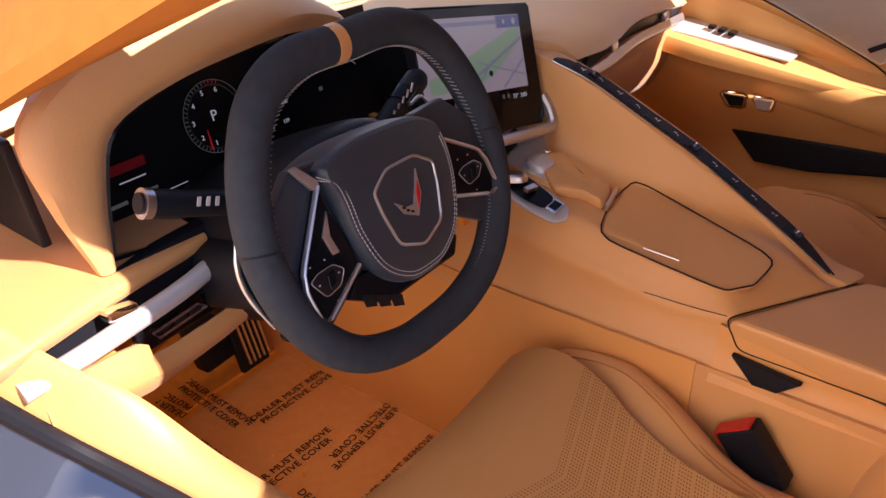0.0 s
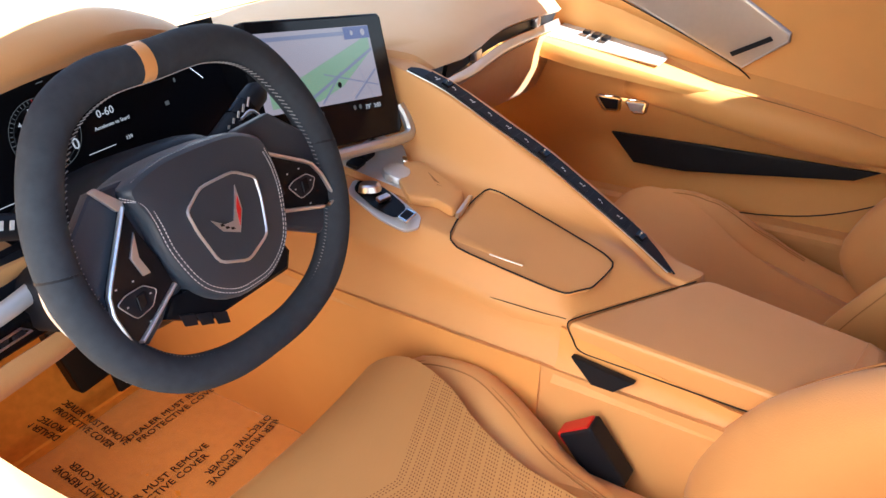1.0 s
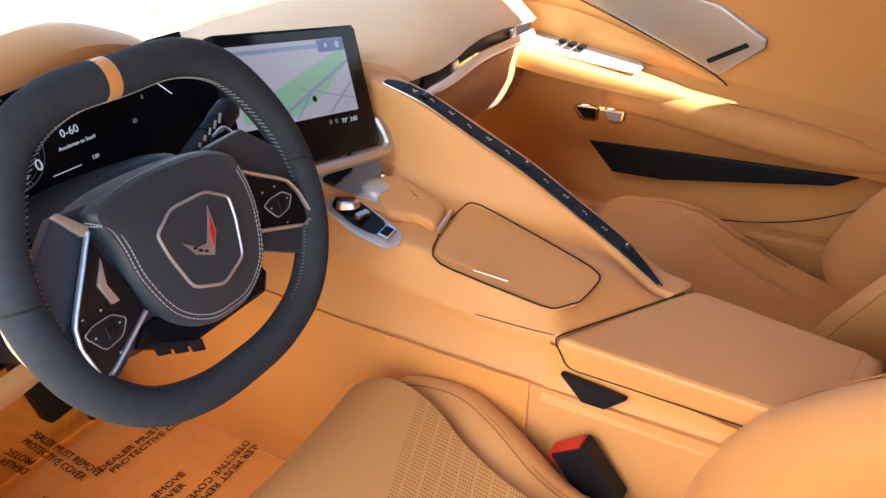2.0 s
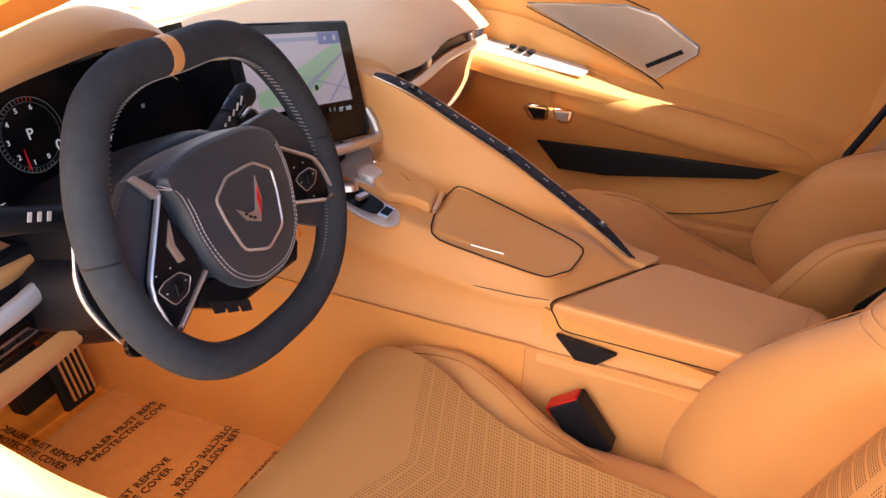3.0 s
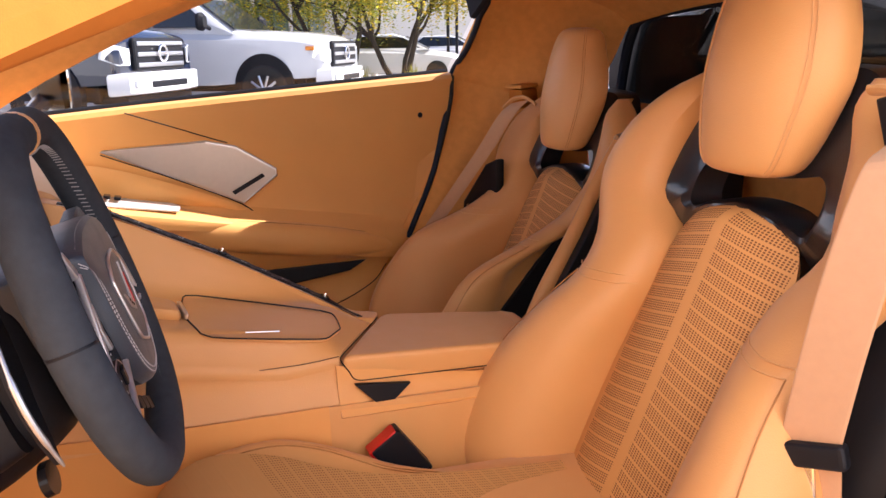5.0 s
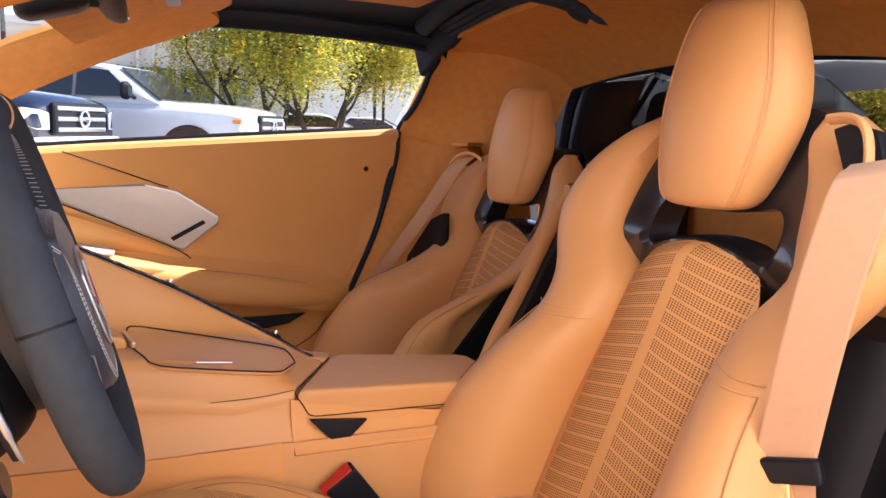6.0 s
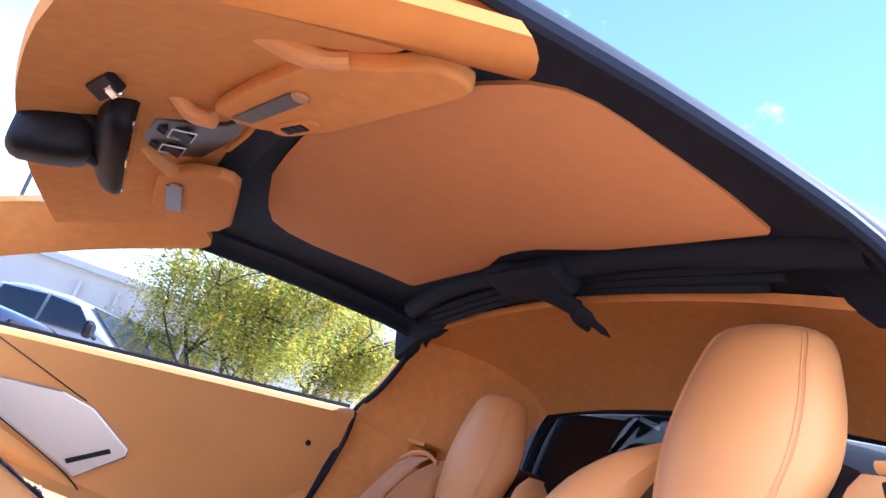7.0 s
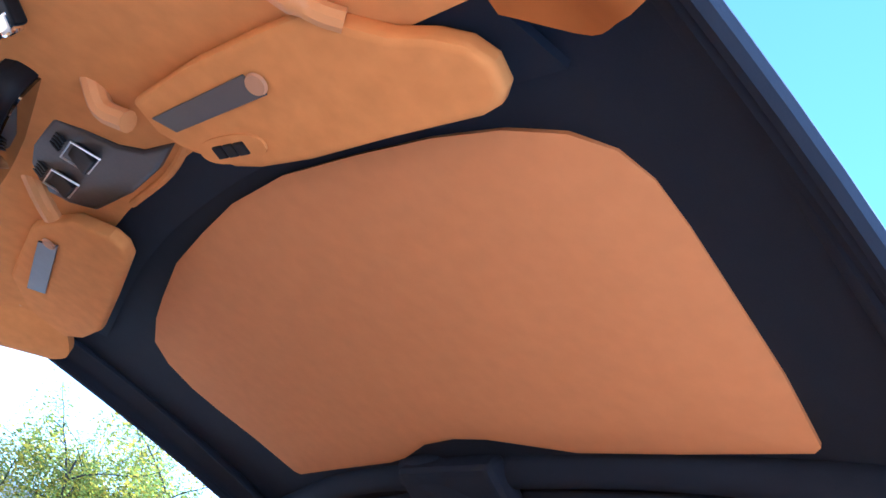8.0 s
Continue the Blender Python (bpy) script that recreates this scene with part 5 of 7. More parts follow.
# passenger door
door = thing("passenger_door", "tan leather passenger door panel with a metal speaker grille", "car door")
def ztop(y):
    return 0.906 - 0.055 * max(0, y - 0.1) - 0.072 * (y - 0.1) if y < 0.1 else 0.906 - 0.085 * (y - 0.1)
def zarm(y):
    return 0.662 + 0.15 * (y + 0.0) if y < 0 else 0.662 + 0.05 * y
rows = []
for y in (0.44, 0.33, 0.22, 0.10, 0.0, -0.1, -0.2, -0.3, -0.4, -0.5, -0.565):
    t, a = ztop(y), zarm(y)
    k = 1.0 if y > -0.38 else max(0.15, 1 - (-0.38 - y) / 0.1)
    if y < -0.45:
        k = 0.05
    rows.append([(0.73, y, t - 0.012), (0.715, y, t), (0.69, y, t), (0.675, y, t - 0.012), (0.682, y, t - 0.06), (0.692, y, 0.79), (0.700, y, 0.74), (0.700, y, a + 0.03), (0.695 - 0.03 * k, y, a + 0.006), (0.69 - 0.045 * k, y, a - 0.02), (0.69 - 0.042 * k, y, a - 0.06), (0.692 - 0.02 * k, y, 0.545), (0.696, y, 0.50), (0.690, y, 0.45), (0.675, y, 0.40), (0.68, y, 0.28)])
panel = part("panel", skin(rows, 2, 3, 0.02), TAN_DOOR, door)
part("panel_seam", tube(catmull([(0.668, 0.135, 0.893), (0.674, 0.05, 0.862), (0.682, -0.03, 0.832), (0.684, -0.06, 0.822)], 4), 0.0013, 6), BLACK, panel)
# Flat black plate: the pocket's dark recess is painted, not cut.
part("pocket", slab([(0.690, 0.15, 0.528), (0.690, -0.05, 0.533), (0.690, -0.35, 0.536), (0.688, -0.31, 0.514), (0.684, -0.01, 0.473), (0.684, 0.095, 0.472)], -0.018, 0.004, 2), BLACK, door, "black plate painted in for the door pocket's dark recess")
grille = part("speaker_grille", slab([(0.690, 0.19, 0.818), (0.690, -0.015, 0.826), (0.694, -0.075, 0.812), (0.697, -0.158, 0.758), (0.697, -0.158, 0.745), (0.698, -0.085, 0.690)], -0.008, 0.003, 3), GRILLE, door, "brushed metal speaker grille")
part("grille_rim", tube([(0.687, 0.188, 0.817), (0.687, -0.015, 0.825), (0.690, -0.075, 0.811), (0.693, -0.158, 0.757), (0.693, -0.158, 0.746), (0.694, -0.086, 0.691)], 0.0042, 8, closed=True), SATIN, grille)
part("grille_slot", slab([(0.6865, -0.062, 0.716), (0.686, -0.128, 0.752), (0.686, -0.134, 0.745), (0.6865, -0.068, 0.709)], -0.003, 0.001), BLACK, grille)
part("lock_post", loft([oval((0.684 - h, -0.49, 0.862), (0, 1, 0), (0, 0, 1), r, r, 12) for h, r in ((0, 0.006), (0.003, 0.005))]), BLACK, door)
part("arm_ledge", skin([[(0.70, 0.33, 0.742), (0.62, 0.30, 0.738), (0.588, 0.29, 0.73), (0.585, 0.29, 0.700)],
                                [(0.70, 0.20, 0.722), (0.625, 0.20, 0.718), (0.595, 0.20, 0.710), (0.594, 0.20, 0.68)],
                                [(0.70, 0.08, 0.697), (0.64, 0.08, 0.692), (0.612, 0.08, 0.685), (0.612, 0.08, 0.66)],
                                [(0.70, -0.03, 0.672), (0.655, -0.03, 0.666), (0.635, -0.03, 0.660), (0.637, -0.03, 0.64)],
                                [(0.70, -0.095, 0.655), (0.668, -0.095, 0.650), (0.652, -0.095, 0.646), (0.655, -0.095, 0.628)]], 3, 4, 0.012), TAN_DOOR, door)
part("ledge_upper", skin([[(0.690, 0.36, 0.80), (0.692, 0.2, 0.785), (0.699, 0.05, 0.735), (0.701, -0.09, 0.675)], [(0.682, 0.34, 0.784), (0.686, 0.2, 0.762), (0.694, 0.05, 0.718), (0.698, -0.09, 0.668)], [(0.690, 0.33, 0.745), (0.694, 0.2, 0.728), (0.699, 0.05, 0.698), (0.702, -0.09, 0.664)]], 3, 3, 0.006), TAN_DOOR, door)
plate = part("switch_plate", slab([(0.606, 0.268, 0.7330), (0.686, 0.268, 0.7390), (0.690, 0.20, 0.7265), (0.690, 0.062, 0.7005), (0.672, 0.046, 0.6965), (0.632, 0.050, 0.6940)], 0.004, 0.0015), SILVER, door, "satin metal window switch plate")
for i in range(3):
    part("window_switch", box((0.655, 0.205 - 0.020 * i, 0.7335 - 0.0040 * i), (0.024 - 0.008 * (i == 0), 0.013, 0.007), 0.002, 2, (10, 0, 0)), GLOSS, plate)
handle = part("door_handle", slab([(0.612, 0.152, 0.628), (0.614, 0.060, 0.629), (0.622, 0.066, 0.606), (0.620, 0.138, 0.604)], -0.008, 0.004, 3), TAN_DOOR, door)
part("handle_cup", slab([(0.6035, 0.152, 0.627), (0.6035, 0.112, 0.627), (0.609, 0.115, 0.606), (0.609, 0.138, 0.604)], -0.004, 0.0015), BLACK, handle)
for y0, y1, top, bot in ((0.160, 0.106, 0.630, 0.601), (0.099, 0.054, 0.629, 0.604)):
    ring_line = [(0.6030, y0, top), (0.6030, y1, top + 0.001), (0.6085, y1 + 0.006, bot), (0.6085, y0 - 0.016, bot - 0.002)]
    part("handle_ring", tube([q for a, b in zip(ring_line, ring_line[1:] + ring_line[:1]) for q in (Vector(a).lerp(Vector(b), 0.14), Vector(a).lerp(Vector(b), 0.86))], 0.0026, 8, closed=True), BRIGHT, handle, "chrome handle ring")
part("lock_button", slab([(0.604, 0.095, 0.625), (0.604, 0.060, 0.626), (0.609, 0.065, 0.608), (0.609, 0.088, 0.607)], -0.004, 0.0015), SILVER, handle)
pad_rows = []
for y, a, b in ((0.13, 0.012, 0.012), (0.10, 0.026, 0.026), (0.0, 0.034, 0.034), (-0.12, 0.040, 0.036), (-0.26, 0.038, 0.034), (-0.35, 0.030, 0.026), (-0.40, 0.018, 0.015), (-0.415, 0.006, 0.005)):
    pad_rows.append(oval((0.665 if y > -0.3 else 0.67, y, zarm(y) - 0.028), (1, 0, 0.1), (0, 0, 1), a, b, 20, 2.8))
arm = part("arm_pad", loft(pad_rows, nv=3), TAN_DOOR, door)
part("arm_stitching", tube(catmull([(0.652, 0.05, zarm(0.05) + 0.003), (0.652, -0.1, zarm(-0.1) + 0.006), (0.655, -0.25, zarm(-0.25) + 0.004), (0.66, -0.36, zarm(-0.36) - 0.004)], 5), 0.0012, 6), TAN_THREAD, arm)
part("lower_seam", tube(catmull([(0.664, 0.05, 0.43), (0.668, -0.1, 0.41), (0.674, -0.25, 0.43), (0.684, -0.36, 0.475), (0.685, -0.40, 0.52)], 5), 0.0013, 6), BLACK, door)
part("ledge_seam", tube(catmull([(0.684, 0.19, 0.810), (0.688, 0.05, 0.750), (0.692, -0.08, 0.687), (0.694, -0.123, 0.646)], 4), 0.0014, 6), BLACK, door)
part("pad_seam", tube(catmull([(0.694, -0.123, 0.646), (0.682, -0.2, 0.640), (0.684, -0.3, 0.622), (0.690, -0.40, 0.60)], 4), 0.0013, 6), BLACK, door)
part("window_seal", tube(catmull([(0.705, y, ztop(y) + 0.003) for y in (0.42, 0.2, 0.0, -0.25, -0.56)], 4), 0.006, 8), BLACK, door)
part("rear_seal", tube(catmull([(0.682, -0.568, 0.948), (0.674, -0.562, 0.90), (0.677, -0.553, 0.85), (0.687, -0.538, 0.78), (0.693, -0.513, 0.70), (0.687, -0.472, 0.62), (0.684, -0.42, 0.545)], 5), 0.0050, 8), BLACK, door)
mirror_out = thing("wing_mirror", "black wing mirror outside the passenger window", "wing mirror")
part("housing", loft([oval((0.92, 0.26 + d, 0.945), (1, 0, 0), (0, 0, 1), a, b, 24, 3) for d, a, b in ((0.0, 0.105, 0.060), (0.03, 0.10, 0.058), (0.06, 0.07, 0.045), (0.075, 0.03, 0.02))], nv=2), GLOSS, mirror_out)
part("glass", loft([oval((0.92, 0.258 - d, 0.945), (1, 0.12, 0), (0, 0, 1), 0.094, 0.056, 24, 3) for d in (0.0, 0.003)]), simple("mirror_glass", (0.9, 0.9, 0.9), 0.02, metal=1.0, tint=0.01), mirror_out)
part("arm", tube([(0.84, 0.30, 0.91), (0.735, 0.32, 0.88)], 0.02, 10), GLOSS, mirror_out)

# cabin walls behind the doors
cabin = thing("cabin_lining", "tan suede lining of the rear pillars and bulkhead", "cabin lining", kind="structure")
for d in (-1, 1):
    q = part("rear_pillar", skin([[(d * 0.704, -0.572, 0.945), (d * 0.655, -0.588, 1.02), (d * 0.60, -0.60, 1.085), (d * 0.545, -0.607, 1.135)],
                              [(d * 0.69, -0.64, 0.93), (d * 0.64, -0.66, 1.01), (d * 0.58, -0.67, 1.08), (d * 0.52, -0.67, 1.14)],
                              [(d * 0.64, -0.74, 0.90), (d * 0.60, -0.75, 0.99), (d * 0.54, -0.76, 1.07), (d * 0.48, -0.76, 1.125)],
                              [(d * 0.55, -0.84, 0.88), (d * 0.50, -0.87, 0.97), (d * 0.46, -0.88, 1.04), (d * 0.43, -0.885, 1.08)]], 3, 3, 0.012), SUEDE_TAN, cabin)
    part("lower_pillar", skin([[(d * 0.704, -0.572, 0.948), (d * 0.69, -0.64, 0.932), (d * 0.64, -0.74, 0.902), (d * 0.55, -0.84, 0.882)],
                              [(d * 0.698, -0.535, 0.77), (d * 0.68, -0.62, 0.77), (d * 0.62, -0.74, 0.77), (d * 0.53, -0.84, 0.77)],
                              [(d * 0.69, -0.41, 0.54), (d * 0.66, -0.58, 0.55), (d * 0.60, -0.74, 0.55), (d * 0.5, -0.84, 0.55)],
                              [(d * 0.685, -0.30, 0.28), (d * 0.64, -0.5, 0.28), (d * 0.60, -0.74, 0.28), (d * 0.5, -0.84, 0.28)]], 3, 3, 0.01), SUEDE_TAN, cabin)
    # Shade of the slot's recess is put into the darker suede of a box.
    part("belt_slot", box((d * 0.608, -0.716, 0.898), (0.10, 0.035, 0.042), 0.008, 2, (0, 0, d * -50)), SUEDE_SHADED, cabin)
    # Added lip that casts shade onto the slot.
    part("slot_hood", box((d * 0.604, -0.712, 0.925), (0.115, 0.040, 0.008), 0.003, 2, (0, 0, d * -50)), SUEDE_TAN, cabin)
part("bulkhead", slab([(-0.56, -0.86, 0.28), (0.56, -0.86, 0.28), (0.54, -0.87, 0.885), (-0.54, -0.87, 0.885)], 0.02), CARPET, cabin)
part("bulkhead_pad", slab([(-0.50, -0.842, 0.52), (0.50, -0.842, 0.52), (0.50, -0.850, 0.875), (-0.50, -0.850, 0.875)], 0.016, 0.006), SUEDE_TAN, cabin)
part("parcel_shelf", slab([(-0.5, -0.86, 0.885), (0.5, -0.86, 0.885), (0.45, -1.05, 0.905), (-0.45, -1.05, 0.905)], 0.01), SUEDE_TAN, cabin)

# roof
roof = thing("roof", "black framed roof with a tan suede lining panel", "car roof", kind="structure")
def rz(x, y):
    return 1.204 - 0.06 * x * x - 0.16 * (y + 0.25) ** 2
line = [(0.03, -0.120), (-0.055, -0.114), (-0.146, -0.119), (-0.236, -0.137), (-0.309, -0.154), (-0.365, -0.172), (-0.403, -0.192), (-0.424, -0.214), (-0.431, -0.240), (-0.429, -0.278), (-0.422, -0.34), (-0.415, -0.408), (-0.403, -0.478), (-0.396, -0.4825), (-0.281, -0.481), (-0.172, -0.475), (-0.115, -0.461), (-0.067, -0.449),
        (-0.016, -0.444), (0.04, -0.448), (0.101, -0.467), (0.136, -0.472), (0.25, -0.474), (0.366, -0.476), (0.374, -0.470), (0.385, -0.40), (0.398, -0.33), (0.400, -0.285), (0.386, -0.235), (0.355, -0.198), (0.29, -0.172), (0.226, -0.154), (0.127, -0.130)]
own = bmesh.new()
cen = [own.verts.new((x * 0, y * 0 - 0.28, rz(0, -0.28)))]
prev = None
for k in (0.25, 0.5, 0.75, 0.95, 1.0):
    ringv = [own.verts.new((x * k, -0.28 + (y + 0.28) * k, rz(x * k, -0.28 + (y + 0.28) * k) - (0.004 if k < 0.99 else 0.0))) for x, y in line]
    n = len(ringv)
    for i in range(n):
        if prev is None:
            own.faces.new((cen[0], ringv[i], ringv[(i + 1) % n]))
        else:
            own.faces.new((prev[i], ringv[i], ringv[(i + 1) % n], prev[(i + 1) % n]))
    prev = ringv
bmesh.ops.recalc_face_normals(own, faces=own.faces)
bmesh.ops.solidify(own, geom=own.faces[:], thickness=0.008)
part("lining_panel", own, SUEDE_ROOF, roof)
rows = []
for y in (-0.04, -0.10, -0.18, -0.28, -0.38, -0.46, -0.53, -0.585, -0.61):
    w = 0.0 if y > -0.5 else (y + 0.5) * 0.35
    rows.append([(d * (x + w), y, z - 0.12 * (y + 0.22) ** 2 - (0.02 if y < -0.6 else 0)) for d, x, z in ((-1, 0.534, 1.150), (-1, 0.532, 1.162), (-1, 0.515, 1.174), (-1, 0.48, 1.190), (-1, 0.40, 1.203), (-1, 0.2, 1.212), (1, 0.0, 1.214), (1, 0.2, 1.212), (1, 0.40, 1.203), (1, 0.49, 1.186), (1, 0.53, 1.170), (1, 0.556, 1.159), (1, 0.562, 1.144))])
part("frame", skin(rows, 2, 2, 0.012), FRAME, roof)
for d in (-1, 1):
    part("rail_ridge", tube(catmull([(d * 0.510, -0.08, 1.166), (d * 0.508, -0.25, 1.170), (d * 0.50, -0.45, 1.158), (d * 0.49, -0.56, 1.142)], 5), 0.010, 10, flat=0.5), FRAME, roof)
    e, u, k = (0.0, 0.022, 1.0) if d > 0 else (0.030, 0.028, 0.0)
    part("door_seal", tube(catmull([(d * (0.562 - e), -0.05, 1.120 + u), (d * (0.564 - e), -0.25, 1.122 + u), (d * (0.553 - e * 0.8), -0.45, 1.114 + u), (d * 0.53, -0.585, 1.10 + 0.016 * k), (d * 0.575, -0.592, 1.06 + 0.011 * k), (d * 0.635, -0.588, 1.01), (d * 0.698, -0.572, 0.95), (d * 0.690, -0.552, 0.86), (d * 0.685, -0.520, 0.73), (d * 0.676, -0.452, 0.58)], 5), 0.007, 8), FRAME, roof)
part("cross_bar", tube(catmull([(-0.48, -0.515, 1.165), (-0.25, -0.505, 1.185), (-0.06, -0.50, 1.186), (0.06, -0.50, 1.186), (0.25, -0.505, 1.185), (0.46, -0.525, 1.155)], 5), 0.018, 12, flat=0.7), FRAME, roof)
latch_path = catmull([(0.11, -0.485, 1.180), (0.05, -0.49, 1.176), (-0.01, -0.515, 1.160), (-0.05, -0.545, 1.136), (-0.088, -0.574, 1.110)], 4)
latch = part("latch_handle", tube(latch_path, [0.012 + 0.012 * math.sin(math.pi * min(1.0, 0.15 + k / 14)) - 0.006 * (k > 13) - 0.005 * (k > 15) for k in range(17)], 12, flat=0.6), FRAME, roof)
part("latch_hook", tube(catmull([(-0.045, -0.535, 1.146), (-0.038, -0.552, 1.130), (-0.050, -0.566, 1.118)], 4), [0.011, 0.010, 0.010, 0.009, 0.008, 0.007, 0.006, 0.005, 0.004], 8), FRAME, latch)
part("latch_body", box((0.02, -0.50, 1.172), (0.17, 0.06, 0.028), 0.012, 3, (20, 0, 0)), FRAME, roof)
for k in range(3):
    part("seal_fold", tube(catmull([(-0.40 + 0.03 * k, -0.535 - 0.012 * k, 1.168 - 0.006 * k), (-0.1, -0.535 - 0.010 * k, 1.180 - 0.006 * k), (0.15, -0.535 - 0.010 * k, 1.180 - 0.006 * k), (0.42, -0.545 - 0.012 * k, 1.154 - 0.006 * k)], 6), 0.006, 8, flat=0.6), FRAME, roof)
for d in (-1, 1):
    part("corner_seal", slab([(d * 0.375, -0.586, 1.170), (d * 0.405, -0.586, 1.150), (d * 0.445, -0.578, 1.124), (d * 0.485, -0.574, 1.117), (d * 0.53, -0.566, 1.087), (d * 0.566, -0.566, 1.07), (d * 0.566, -0.55, 1.13), (d * 0.50, -0.56, 1.165), (d * 0.42, -0.565, 1.185)], 0.014, 0.004, 2, way=(0, -1, -0.3)), FRAME, roof)
rows = []
for x in (-0.56, -0.45, -0.25, 0, 0.25, 0.45, 0.56):
    e = 0.10 * x * x
    rows.append([(x, -0.585, 1.178 - e * 1.6), (x, -0.66, 1.182 - e * 1.7), (x * 0.97, -0.75, 1.170 - e * 1.8), (x * 0.93, -0.83, 1.140 - e * 1.8), (x * 0.90, -0.885, 1.098 - e * 1.5)])
part("rear_lining", skin(rows, 3, 4, 0.012), SUEDE_TAN, roof)
part("rear_arch", tube(catmull([(-0.5, -0.895, 0.90), (-0.46, -0.893, 1.03), (-0.38, -0.89, 1.072), (0, -0.888, 1.094), (0.38, -0.89, 1.072), (0.46, -0.893, 1.03), (0.5, -0.895, 0.90)], 6), 0.012, 8), FRAME, roof)
cover = thing("engine_cover", "dark engine cover behind the rear glass", "engine cover")
part("hump", loft([oval((0.19, y, z), (1, 0, 0), (0, 0, 1), a, b, 32, 6) for y, z, a, b in ((-0.912, 0.975, 0.38, 0.090), (-0.92, 0.975, 0.385, 0.092), (-1.0, 0.97, 0.34, 0.085), (-1.1, 0.96, 0.30, 0.07))], nv=2), BLACK, cover)
part("hump_top", loft([oval((0.10, y, z), (1, 0, 0), (0, 0, 1), a, b, 20, 3) for y, z, a, b in ((-0.92, 1.05, 0.17, 0.035), (-0.96, 1.05, 0.18, 0.04), (-1.1, 1.03, 0.16, 0.03))], nv=2), BLACK, cover)
part("mesh", slab([(0.10, -0.916, 1.055), (0.21, -0.914, 1.078), (0.21, -0.914, 1.070), (0.10, -0.916, 1.042)], 0.003), CHROME, cover)
for d in (-1, 1):
    u = 0.5 - d * 0.5
    # The driver's pillar takes the darkened suede, its shade being in the colour.
    pil = part("pillar", skin([[(d * 0.70, 0.47, 0.855), (d * 0.645, 0.27, 0.972 - 0.006 * u), (d * 0.592, 0.05, 1.078 - 0.012 * u), (d * 0.555, -0.10, 1.140 - 0.012 * u)],
                               [(d * 0.672, 0.46, 0.872), (d * 0.622, 0.27, 0.985 - 0.013 * u), (d * 0.570, 0.05, 1.092 - 0.030 * u), (d * 0.53, -0.125, 1.146 - 0.018 * u)],
                               [(d * 0.635, 0.47, 0.888), (d * 0.59, 0.29, 1.005), (d * 0.54, 0.08, 1.108), (d * 0.495, -0.135, 1.154)],
                               [(d * 0.60, 0.52, 0.90), (d * 0.56, 0.33, 1.02), (d * 0.51, 0.14, 1.118), (d * 0.45, -0.105, 1.168)]], 3, 4, 0.014), SUEDE_SHADED if d < 0 else SUEDE_TAN, roof)
    part("pillar_joint", tube(catmull([(d * 0.648, 0.27, 0.972), (d * 0.622, 0.269, 0.984), (d * 0.588, 0.289, 1.004)], 4), 0.0012, 6), BLACK, pil)
rows = []
for x in (-0.515, -0.3, -0.12, 0, 0.12, 0.3, 0.50):
    e = 0.10 * x * x
    rows.append([(x, 0.17 - 0.25 * x * x, 1.118 - e), (x, 0.13 - 0.25 * x * x, 1.134 - e), (x, 0.06 - 0.2 * x * x, 1.158 - e), (x, 0.0 - 0.2 * x * x, 1.176 - e), (x, -0.05 - 0.2 * x * x, 1.190 - e)])
part("header", skin(rows, 3, 3, 0.012), SUEDE_TAN, roof)
part("header_band", skin([[(x, -0.045 - 0.2 * x * x, 1.186 - 0.1 * x * x) for x in (-0.44, -0.2, 0, 0.2, 0.44)], [(x, -0.095 - 0.3 * x * x, 1.203 - 0.1 * x * x) for x in (-0.44, -0.2, 0, 0.2, 0.44)]], 4, 2, 0.006), FRAME, roof)

